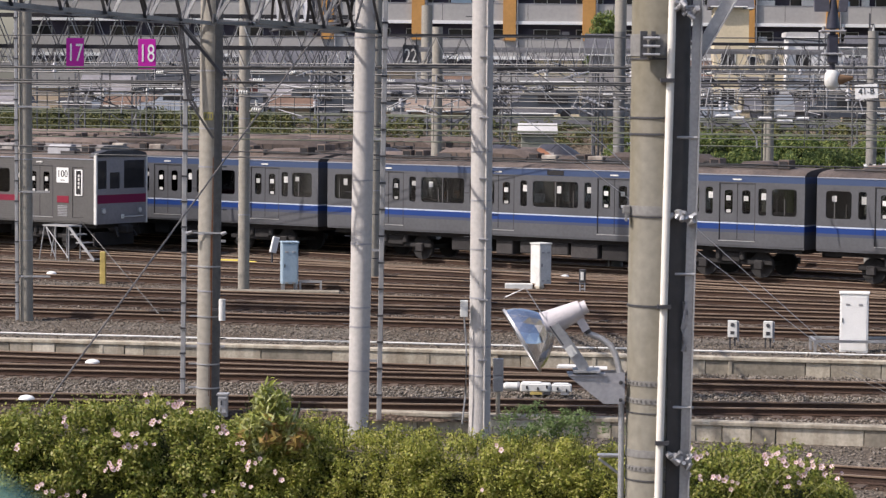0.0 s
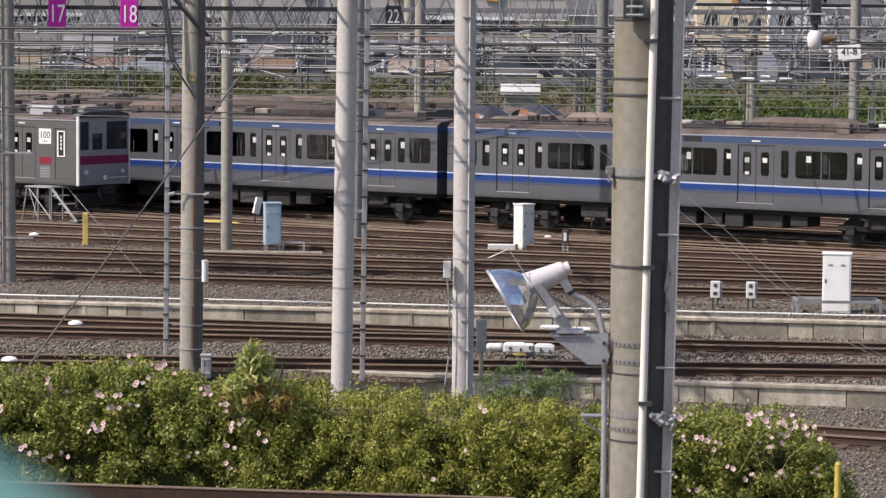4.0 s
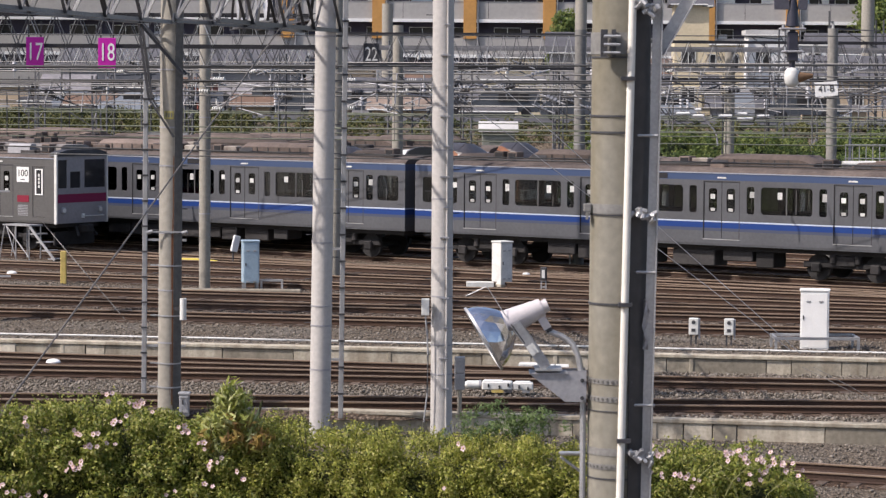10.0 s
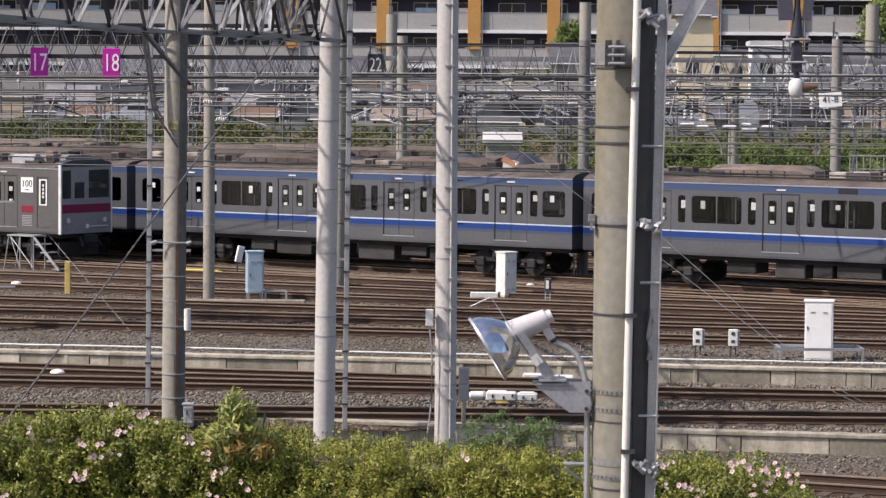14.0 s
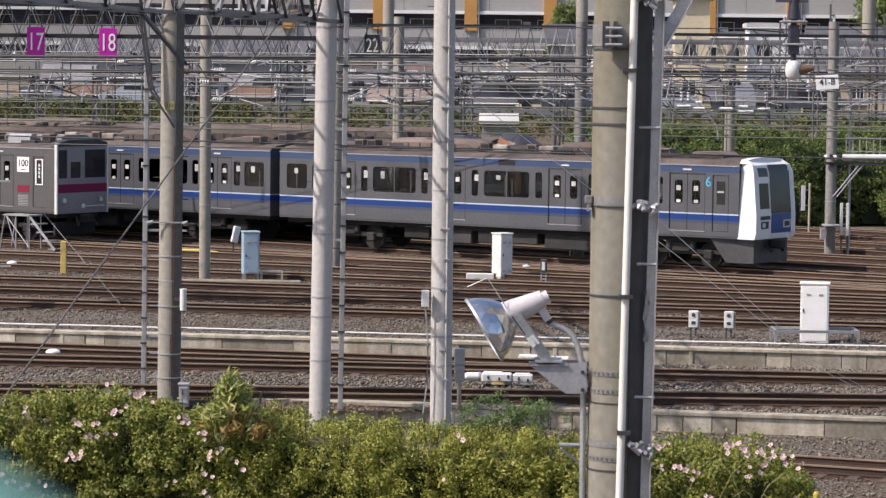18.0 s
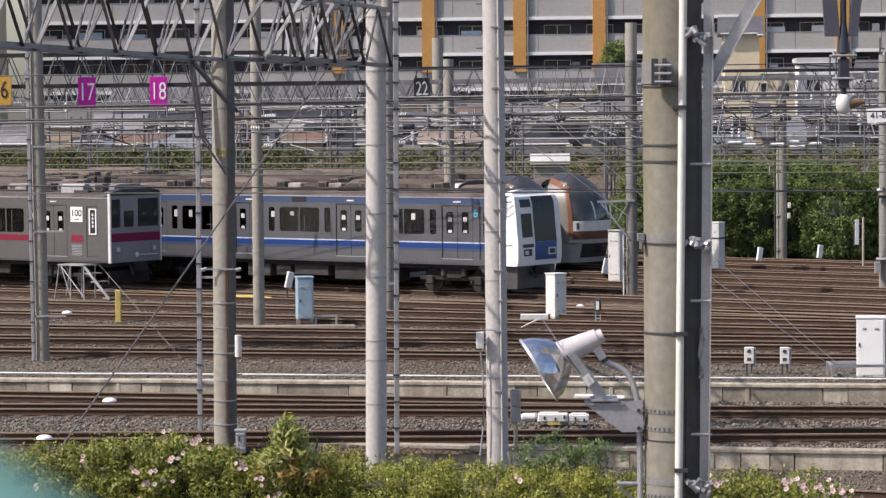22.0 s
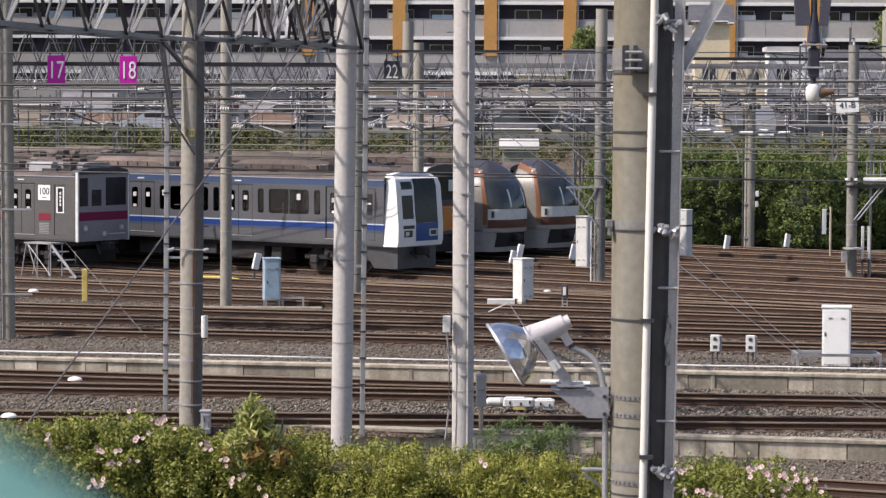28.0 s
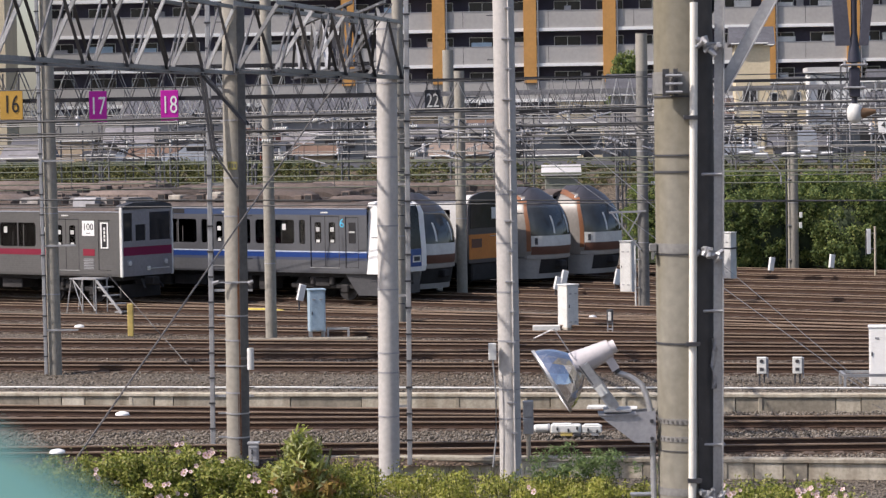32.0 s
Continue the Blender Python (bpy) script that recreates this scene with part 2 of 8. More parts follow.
# ---- mesh helpers ----
class Build:
    def __init__(self):
        self.v, self.f = [], []

    def add(self, vs, fs):
        n = len(self.v)
        self.v += [tuple(p) for p in vs]
        self.f += [tuple(n + i for i in q) for q in fs]
        return self

    def box(self, x0, x1, y0, y1, z0, z1, c=0.0, m=None):
        """A box, with chamfered edges where c is given."""
        if c <= 0:
            vs = [(x, y, z) for x in (x0, x1) for y in (y0, y1) for z in (z0, z1)]
            fs = [(0, 1, 3, 2), (4, 6, 7, 5), (0, 4, 5, 1), (2, 3, 7, 6), (0, 2, 6, 4), (1, 5, 7, 3)]
        else:
            vs, X, Yy, Z = [], (x0, x1), (y0, y1), (z0, z1)
            c = min(c, abs(x1 - x0) / 2.1, abs(y1 - y0) / 2.1, abs(z1 - z0) / 2.1)
            idx = {}
            for i in (0, 1):
                for j in (0, 1):
                    for k in (0, 1):
                        s = (1 - 2 * i, 1 - 2 * j, 1 - 2 * k)
                        p = (X[i], Yy[j], Z[k])
                        for a in range(3):
                            q = [p[b] + (0 if b == a else c * s[b]) for b in range(3)]
                            idx[(i, j, k, a)] = len(vs)
                            vs.append(q)
            fs = []
            for a in range(3):
                b, d = [(1, 2), (2, 0), (0, 1)][a]
                for s in (0, 1):
                    loop = []
                    for (p, q) in ((0, 0), (1, 0), (1, 1), (0, 1)):
                        key = [0, 0, 0]
                        key[a], key[b], key[d] = s, p, q
                        loop.append(idx[(*key, a)])
                    fs.append(tuple(loop if s else loop[::-1]))
                for p in (0, 1):
                    for q in (0, 1):
                        k0, k1 = [0, 0, 0], [0, 0, 0]
                        k0[a], k1[a] = 0, 1
                        k0[b] = k1[b] = p
                        k0[d] = k1[d] = q
                        loop = [idx[(*k0, b)], idx[(*k1, b)], idx[(*k1, d)], idx[(*k0, d)]]
                        fs.append(tuple(loop if p == q else loop[::-1]))
            for i in (0, 1):
                for j in (0, 1):
                    for k in (0, 1):
                        t = tuple(idx[(i, j, k, a)] for a in range(3))
                        fs.append(t if (i + j + k) % 2 else t[::-1])
        if m is not None:
            vs = [m @ Vector(p) for p in vs]
        return self.add(vs, fs)

    def rod(self, p0, p1, r0, r1=None, n=10, caps=True):
        p0, p1 = Vector(p0), Vector(p1)
        r1 = r0 if r1 is None else r1
        q = (p1 - p0).to_track_quat("Z", "Y").to_matrix()
        vs = []
        for p, r in ((p0, r0), (p1, r1)):
            vs += [p + q @ Vector((r * math.cos(2 * math.pi * i / n), r * math.sin(2 * math.pi * i / n), 0)) for i in range(n)]
        fs = [(i, (i + 1) % n, n + (i + 1) % n, n + i) for i in range(n)]
        if caps:
            fs += [tuple(range(n))[::-1], tuple(range(n, 2 * n))]
        return self.add(vs, fs)

    def bar(self, p0, p1, w, h):
        """A square bar between two points."""
        p0, p1 = Vector(p0), Vector(p1)
        q = (p1 - p0).to_track_quat("Z", "Y").to_matrix()
        o = [q @ Vector((sx * w / 2, sy * h / 2, 0)) for sx, sy in ((-1, -1), (1, -1), (1, 1), (-1, 1))]
        vs = [p + d for p in (p0, p1) for d in o]
        return self.add(vs, [(0, 1, 5, 4), (1, 2, 6, 5), (2, 3, 7, 6), (3, 0, 4, 7), (3, 2, 1, 0), (4, 5, 6, 7)])

    def angle(self, p0, p1, w, t=0.008):
        """A steel angle: two plates in an L."""
        p0, p1 = Vector(p0), Vector(p1)
        q = (p1 - p0).to_track_quat("Z", "Y").to_matrix()
        prof = [(0, 0), (w, 0), (w, t), (t, t), (t, w), (0, w)]
        vs = [p + q @ Vector((a - w / 2, b - w / 2, 0)) for p in (p0, p1) for a, b in prof]
        fs = [(i, (i + 1) % 6, 6 + (i + 1) % 6, 6 + i) for i in range(6)]
        return self.add(vs, fs + [(5, 4, 3, 2, 1, 0), (6, 7, 8, 9, 10, 11)])

    def tube(self, pts, r, n=8):
        pts = [Vector(p) for p in pts]
        vs, fs = [], []
        for i, p in enumerate(pts):
            d = (pts[min(i + 1, len(pts) - 1)] - pts[max(i - 1, 0)]).normalized()
            q = d.to_track_quat("Z", "Y").to_matrix()
            vs += [p + q @ Vector((r * math.cos(2 * math.pi * k / n), r * math.sin(2 * math.pi * k / n), 0)) for k in range(n)]
        for i in range(len(pts) - 1):
            fs += [(i * n + k, i * n + (k + 1) % n, (i + 1) * n + (k + 1) % n, (i + 1) * n + k) for k in range(n)]
        return self.add(vs, fs + [tuple(range(n))[::-1], tuple(range(len(vs) - n, len(vs)))])

    def sweep(self, prof, x0, x1, close=True):
        """A profile of (y, z) points drawn out along x."""
        n = len(prof)
        vs = [(x, y, z) for x in (x0, x1) for y, z in prof]
        fs = [(i, (i + 1) % n, n + (i + 1) % n, n + i) for i in range(n if close else n - 1)]
        if close:
            fs += [tuple(range(n))[::-1], tuple(range(n, 2 * n))]
        return self.add(vs, fs)

    def ring(self, x0, x1, z0, z1, y0, y1, r, w):
        """A plate between a rectangle and a round-cornered hole set in by w."""
        inn, out = [], []
        for cx, cz, sx, sz, a0 in ((x1 - w - r, z1 - w - r, x1, z1, 0), (x0 + w + r, z1 - w - r, x0, z1, 90), (x0 + w + r, z0 + w + r, x0, z0, 180), (x1 - w - r, z0 + w + r, x1, z0, 270)):
            for k in range(4):
                a = math.radians(a0 + 30 * k)
                inn.append((cx + r * math.cos(a), cz + r * math.sin(a)))
                out.append((sx, sz))
        n = len(inn)
        vs = [(x, y0, z) for x, z in inn] + [(x, y0, z) for x, z in out] + [(x, y1, z) for x, z in inn]
        fs = []
        for k in range(n):
            q = (k + 1) % n
            fs.append((k, n + k, q) if out[k] == out[q] else (k, n + k, n + q, q))
            fs.append((k, q, 2 * n + q, 2 * n + k))
        return self.add(vs, fs)

    def lathe(self, prof, m, n=24):
        """Rings of (radius, z) about the z axis of m."""
        vs = [m @ Vector((r * math.cos(2 * math.pi * k / n), r * math.sin(2 * math.pi * k / n), z)) for r, z in prof for k in range(n)]
        fs = [(i * n + k, i * n + (k + 1) % n, (i + 1) * n + (k + 1) % n, (i + 1) * n + k) for i in range(len(prof) - 1) for k in range(n)]
        return self.add(vs, fs)

    def mesh(self, name, material, smooth=35):
        me = bpy.data.meshes.new(name)
        me.from_pydata(self.v, [], self.f)
        me.materials.append(material)
        if smooth:
            me.polygons.foreach_set("use_smooth", [True] * len(me.polygons))
            me.set_sharp_from_angle(angle=radians(smooth))
        me.update()
        return me


def part(name, b, material, parent, label="", m=None, smooth=35):
    """One mesh object under a thing or a part. b: a Build, or a mesh to share."""
    ob = new(name, b.mesh(name, material, smooth) if isinstance(b, Build) else b)
    ob.parent = parent
    if m is not None:
        ob.matrix_basis = m
    if label:
        ob["label"] = label
    return ob


def thing(name, m, label, category, group="", kind=""):
    ob = new(name)
    ob.empty_display_size = 0.3
    ob.matrix_basis = m
    return tagged(ob, label, category, group, kind)


def solid(name, b, material, label, category, group="", kind="", m=None, smooth=35):
    ob = new(name, b.mesh(name, material, smooth))
    if m is not None:
        ob.matrix_basis = m
    return tagged(ob, label, category, group, kind)


def words(name, text, size, material, parent, m, label=""):
    """Lettering as a flat mesh part, from the built-in font."""
    cu = bpy.data.curves.new(name, "FONT")
    cu.body, cu.size, cu.align_x, cu.align_y, cu.extrude, cu.resolution_u = text, size, "CENTER", "CENTER", 0.004, 3
    tmp = bpy.data.objects.new(name, cu)
    scene.collection.objects.link(tmp)
    me = bpy.data.meshes.new_from_object(tmp.evaluated_get(bpy.context.evaluated_depsgraph_get()))
    bpy.data.objects.remove(tmp)
    me.materials.clear()
    me.materials.append(material)
    ob = new(name, me)
    ob.parent, ob.matrix_basis = parent, m
    if label:
        ob["label"] = label
    return ob


# ---- ground: one sheet, in steps down towards the near side ----
def wall_a(x):
    return 67.16 - 0.1515 * x


def wall_b(x):
    return 57.44 - 0.1618 * x


def ground_z(x, y):
    if y < 25.6:
        return 1.9
    if y < 33:
        return 1.9 + (y - 25.6) / 7.4 * (-0.95 - 1.9)
    if y < wall_b(x):
        return -0.95
    if y < wall_a(x):
        return -0.6
    edge = 146 - 0.28 * x
    if y < edge:
        return -0.2
    return -0.2 + 4.2 * min(1.0, (y - edge) / 9.0)


g = Build()
xs = [-2500, -900, -300, -120, -60] + list(np.arange(-40, 44, 2.0)) + [60, 120, 300, 900, 2500]
rows_y = [(lambda x, k=k: k) for k in (-2500, -300, -60, 0, 12, 25.6, 28, 30, 33, 38, 44)]
rows_y += [(lambda x: wall_b(x) - 0.02), (lambda x: wall_b(x) + 0.02), (lambda x: (wall_b(x) + wall_a(x)) / 2),
           (lambda x: wall_a(x) - 0.02), (lambda x: wall_a(x) + 0.02)]
rows_y += [(lambda x, k=k: wall_a(x) + k) for k in (4, 10, 18, 28, 40, 55)]
rows_y += [(lambda x: 146 - 0.28 * x), (lambda x: 150 - 0.28 * x), (lambda x: 155.2 - 0.28 * x), (lambda x: 190 - 0.28 * x), (lambda x: 260 - 0.28 * x), (lambda x: 2600 - 0.28 * x)]
nx = len(xs)
for fn in rows_y:
    for x in xs:
        y = fn(max(-60.0, min(60.0, x)))
        g.v.append((x, y, ground_z(max(-60.0, min(60.0, x)), y)))
for r in range(len(rows_y) - 1):
    for c in range(nx - 1):
        g.f.append((r * nx + c, r * nx + c + 1, (r + 1) * nx + c + 1, (r + 1) * nx + c))
solid("ground", g, BALLAST, "grey-brown gravel ground of a railway yard", "ground", kind="structure", smooth=0)

# ---- tracks ----
U = Vector((0.8273, -0.5618, 0))
ACROSS = Vector((0.5618, 0.8273, 0))
A0 = Vector((-12.91, 105.6, 0))
TURN = -34.18
RAIL_PROF = [(-0.055, -0.153), (0.055, -0.153), (0.055, -0.14), (0.01, -0.12), (0.01, -0.045), (0.033, -0.03), (0.033, 0.0), (-0.033, 0.0), (-0.033, -0.03), (-0.01, -0.045), (-0.01, -0.12), (-0.055, -0.14)]


def track(x0, y0, x1, y1, z):
    """One track between two ends of its centre line: two rails with worn heads, and sleepers."""
    d = Vector((x1 - x0, y1 - y0, 0))
    t = thing("railway_track", pose(x0, y0, z, 0, 0, math.degrees(math.atan2(d.y, d.x))), "rusty railway track on stained sleepers in gravel", "railway track", "tracks of the yard")
    for s in (-1, 1):
        r = part("rail", Build().sweep([(y + s * 0.5665, zz) for y, zz in RAIL_PROF], 0, d.length), RUST, t)
        part("rail_head", Build().box(0, d.length, s * 0.5665 - 0.036, s * 0.5665 + 0.036, -0.034, 0.003, 0.006), RAIL_HEAD, r, "worn rail head, coloured light as if sunlit")
    b = Build()
    k = 0.3
    one = Build().box(-0.11, 0.11, -1.0, 1.0, -0.26, -0.15, 0.012).mesh("sleeper", SLEEPER)
    while k < d.length:
        if z < -0.3 and abs(x0 + (x1 - x0) * k / d.length) < 11:
            part("sleeper", one, None, t, m=Matrix.Translation((k, 0, 0)))
        else:
            b.box(k - 0.11, k + 0.11, -1.0, 1.0, -0.26, -0.15)
        k += 0.62
    part("timber_bed", b, SLEEPER, t)["kind"] = "stuff"
    part("ballast_bed", Build().sweep([(-1.25, -0.3), (-0.95, -0.165), (0.95, -0.165), (1.25, -0.3)], 0, d.length), RUSTY_BALLAST, t, "rust-stained ballast")
    return t


def line_track(c, k, z, x0=-30, x1=34):
    return track(x0, c + k * x0, x1, c + k * x1, z)


line_track(58.58, -0.0134, -0.4)
line_track(63.60, -0.0984, -0.4)
line_track(65.30, -0.2023, -0.4, -30, 3)
line_track(54.04, -0.4175, -0.75, 3, 30)
for c, k in ((73.54, -0.1893), (77.56, -0.2004), (80.82, -0.249), (84.98, -0.36), (88.91, -0.4207), (92.89, -0.516)):
    line_track(c, k, 0.0, -32, 32)
for p in (-3.25, 1.4, 5.3, 9.2, 13.1, 17.0, 20.9, 24.6):
    a, b2 = A0 + ACROSS * p - U * 28, A0 + ACROSS * p + U * 46
    track(a.x, a.y, b2.x, b2.y, 0.0)

# ---- concrete edges between the levels ----
STAINED_BLOCK = mat("stained_concrete", (0.27, 0.24, 0.185), 0.9, vary=0.35, big=1.5, small=9, bump=0.15, streak=True)


def edge_wall(fn, x0, x1, top, bottom, group):
    k = (fn(1) - fn(0))
    ang = math.degrees(math.atan(k))
    w = thing("retaining_wall", pose(x0, fn(x0), 0, 0, 0, ang), "low weathered concrete retaining wall beside the tracks", "wall", group, kind="structure")
    n = (x1 - x0) / math.cos(math.atan(k))
    rng = random.Random(int(abs(top) * 100))
    x = 0.0
    while x < n:
        ln = rng.choice((0.5, 0.6, 0.6, 0.9, 1.2, 1.8))
        e = min(x + ln, n)
        part("block", Build().box(x + 0.008, e - 0.008, -0.10 + rng.uniform(-0.012, 0.012), 0.10, bottom, top - 0.07, 0.012), rng.choice((PALE_BLOCK, WALL_CONC, WALL_CONC, WALL_CONC, STAINED_BLOCK)), w)
        if rng.random() < 0.12:
            part("joint_rib", Build().box(e - 0.05, e + 0.05, -0.125, 0.0, bottom, top - 0.07, 0.01), WALL_CONC, w)
        x = e
    part("coping", Build().box(0, n, -0.14, 0.22, top - 0.07, top + 0.02, 0.015), WALL_CONC, w)
    return w


edge_wall(wall_a, -28, 30, -0.17, -0.62, "concrete edges of the yard")
edge_wall(wall_b, -26, 28, -0.55, -0.98, "concrete edges of the yard")
b = Build()
b.tube([(x, wall_a(x) + 1.4 + 0.02 * math.sin(x * 0.7), -0.155 + 0.004 * math.sin(x * 1.9)) for x in np.arange(-28, 30, 0.5)], 0.028, 6)
solid("cable_duct", b, OFFWHITE, "white cable duct lying along the concrete edge", "cable duct")


# ---- poles ----
def concrete_pole(x, y, z0, h, r, material, label, lean=0.0, bands=(), bolts=True, group="poles of the overhead line", side=0.0):
    t = thing("concrete_pole", pose(x, y, z0, 0, lean, 0), label, "pole", group)
    part("shaft", Build().rod((0, 0, -0.3), (0, 0, h), r, r * 0.97, 28), material, t)
    for z in bands:
        rr = r * (1 - 0.03 * z / h)
        part("clamp_band", Build().rod((0, 0, z - 0.016), (0, 0, z + 0.016), rr + 0.008, n=28), STEEL_GREY, t)
    if bolts:
        z, s = 1.6, 1
        while z < h - 0.4:
            rr = r * (1 - 0.03 * z / h)
            part("step_bolt", Build().rod((s * (rr - 0.02), 0, z), (s * (rr + 0.13), 0, z), 0.011, n=6), DARK_STEEL, t)
            z, s = z + 0.45, -s
    return t


LEFT_POLE = concrete_pole(-5.75, 57.44, -0.6, 13, 0.235, CONCRETE, "stained brown-grey concrete pole with clamps", 0.35, (1.5, 2.6, 3.8, 5.2, 6.0, 7.2))
def cable_cover(t, r, a0, a1, z0, z1, material, label):
    """A curved steel cover that wraps part of a pole; angles from +x, the viewer at -90."""
    b, n = Build(), 10
    for z in (z0, z1):
        for rr in (r + 0.012, r - 0.02):
            b.v += [(rr * math.cos(radians(a0 + (a1 - a0) * k / n)), rr * math.sin(radians(a0 + (a1 - a0) * k / n)), z) for k in range(n + 1)]
    q = n + 1
    for k in range(n):
        b.f += [(k, k + 1, 2 * q + k + 1, 2 * q + k), (q + k, 3 * q + k, 3 * q + k + 1, q + k + 1), (k, q + k, q + k + 1, k + 1), (2 * q + k, 2 * q + k + 1, 3 * q + k + 1, 3 * q + k)]
    b.f += [(0, 2 * q, 3 * q, q), (n, q + n, 3 * q + n, 2 * q + n)]
    return part("cable_cover", b, material, t, label)


COVER = mat("dark_weathered_cover", (0.135, 0.13, 0.12), 0.8, 0.1, vary=0.3, big=1.5, small=10, bump=0.1, streak=True)
cable_cover(LEFT_POLE, 0.235, -65, 60, 0.1, 10, COVER, "dark steel cable cover with rust streaks")
ORANGE_RUST = mat("orange_rust", (0.16, 0.062, 0.022), 0.9, vary=0.45, big=2, small=25, bump=0.2, streak=True, tint=(0.08, 0.04, 0.022))
for x, w, z0, z1 in ((0.082, 0.030, 0.2, 2.3), (0.078, 0.022, 2.3, 4.1), (0.086, 0.014, 4.1, 5.4), (0.045, 0.012, 0.4, 1.5), (0.055, 0.010, 2.6, 3.8)):
    part("rust_run", Build().box(x - w / 2, x + w / 2, -math.sqrt(0.235 ** 2 - (x - w / 2) ** 2) - 0.002, -0.19, z0, z1), ORANGE_RUST, LEFT_POLE, "orange rust streak beside the cover")
cc = part("cross_clamp", Build().box(-0.40, 0.34, -0.262, -0.238, 3.81, 3.84), GALV, LEFT_POLE, "steel cross clamp with pale ends")
for x, w in ((-0.46, 0.12), (0.28, 0.10)):
    part("clamp_end", Build().rod((x, -0.25, 3.80), (x + w, -0.25, 3.84), 0.045, 0.035, 10), GALV, cc)
for z in (0.55, 1.05, 2.05, 3.1):
    part("strap", Build().rod((0, 0, z), (0, 0, z + 0.03), 0.25, n=28), GALV, LEFT_POLE)
    part("strap_end", Build().box(-0.40, -0.22, -0.06, -0.02, z, z + 0.03), GALV, LEFT_POLE)
pl = part("pole_tag", Build().box(-0.12, 0.08, -0.246, -0.236, 6.17, 6.34, 0.003), mat("faded_yellow_tag", (0.36, 0.32, 0.11), 0.7, vary=0.3, big=8, small=30, bump=0), LEFT_POLE, "faded yellow tag")
for k in range(3):
    part("tag_mark", Build().box(-0.085 + 0.055 * k, -0.06 + 0.055 * k, -0.249, -0.246, 6.21, 6.30), COVER, pl)
concrete_pole(-2.52, 56.11, -0.6, 9.15, 0.215, WHITE_CONC, "smooth pale concrete pole with clamps", 0.6, (1.1, 2.0, 2.4, 3.7, 5.0, 6.4, 7.9, 9.0))
PALE_POLE = concrete_pole(-0.03, 56.34, -0.6, 13, 0.222, WHITE_CONC, "pale concrete pole with step bolts", -0.1, (1.0, 1.6, 2.6, 3.6, 4.6, 5.6))
part("conduit", Build().rod((0.10, -0.225, -0.1), (0.10, -0.225, 12.0), 0.025, n=8), WHITE_CONC, PALE_POLE, "pale conduit")
for k in range(16):
    z = 0.7 + 0.62 * k
    part("conduit_clip", Build().box(-0.05 if k % 2 else 0.03, 0.15, -0.262, -0.20, z, z + 0.03), STEEL_GREY, PALE_POLE)
concrete_pole(-12.4, 74.48, -0.2, 11, 0.18, CONCRETE, "grey concrete pole beside the cable duct", -0.3, (2.2, 4.4), False)
concrete_pole(-7.46, 85.63, -0.2, 12, 0.178, CONCRETE, "grey concrete pole among the tracks", 0, (2.4, 5.4), False)
concrete_pole(-3.61, 90.6, -0.2, 12, 0.19, CONCRETE, "grey concrete pole among the tracks", 0.3, (3.0,), False)
concrete_pole(4.72, 96.6, -0.2, 8.4, 0.20, mat("grey_weathered_concrete", (0.19, 0.185, 0.17), 0.85, vary=0.3, big=1.2, small=9, bump=0.15, streak=True), "grey concrete pole on a white-edged foundation", 0, (2.4, 4.4, 5.6), False)
concrete_pole(14.25, 101.5, -0.2, 8.6, 0.20, mat("dark_weathered_concrete", (0.24, 0.23, 0.205), 0.85, vary=0.25, big=1.2, small=9, bump=0.15, streak=True), "grey concrete pole with signal boxes", 0, (2.0, 4.6), False)
concrete_pole(12.41, 120.22, -0.2, 8.0, 0.23, CONCRETE, "grey concrete pole in front of the shrubs", 0, (3.0, 5.0), False)
concrete_pole(-1.83, 106.5, -0.2, 8.7, 0.21, CONCRETE, "grey concrete pole between parked trains", 0, (3.0, 5.0), False)


# ---- railway cars ----
CAR_L = 19.56
DOORS = (2.76, 7.53, 12.30, 17.06)


def side_openings(front, doors):
    """Windows as (x from, x to) between the doors."""
    w = [(0.32, 1.26), (1.48, 1.80)] if doors[0] > 2.4 else [(0.28, 1.22)]
    for a in doors[:3]:
        w += [(a + 0.92, a + 1.22), (a + 1.44, a + 3.33), (a + 3.55, a + 3.85)]
    if not front:
        w += [(17.84, 18.16), (18.34, 19.28)]
    return w


def shell(L, z0=1.02):
    prof = [(0.02, z0), (0, z0 + 0.06), (0, 3.40), (0.03, 3.46), (0.14, 3.53), (0.4, 3.60), (0.9, 3.65), (1.4, 3.67), (1.9, 3.65), (2.4, 3.60), (2.66, 3.53), (2.77, 3.46), (2.8, 3.40), (2.8, z0 + 0.06), (2.78, z0)]
    return prof


def pane_glass(name, tint, ior=1.45):
    """Tinted window glass: clear through, with a Fresnel gloss."""
    m = bpy.data.materials.new(name)
    m.use_nodes = True
    N, Lk = m.node_tree.nodes, m.node_tree.links
    N.remove(N["Principled BSDF"])
    tr, gl, fr, mx = N.new("ShaderNodeBsdfTransparent"), N.new("ShaderNodeBsdfGlossy"), N.new("ShaderNodeFresnel"), N.new("ShaderNodeMixShader")
    tr.inputs["Color"].default_value = (*tint, 1)
    gl.inputs["Roughness"].default_value = 0.04
    fr.inputs["IOR"].default_value = ior
    Lk.new(fr.outputs[0], mx.inputs[0])
    Lk.new(tr.outputs[0], mx.inputs[1])
    Lk.new(gl.outputs[0], mx.inputs[2])
    Lk.new(mx.outputs[0], N["Material Output"].inputs["Surface"])
    return m


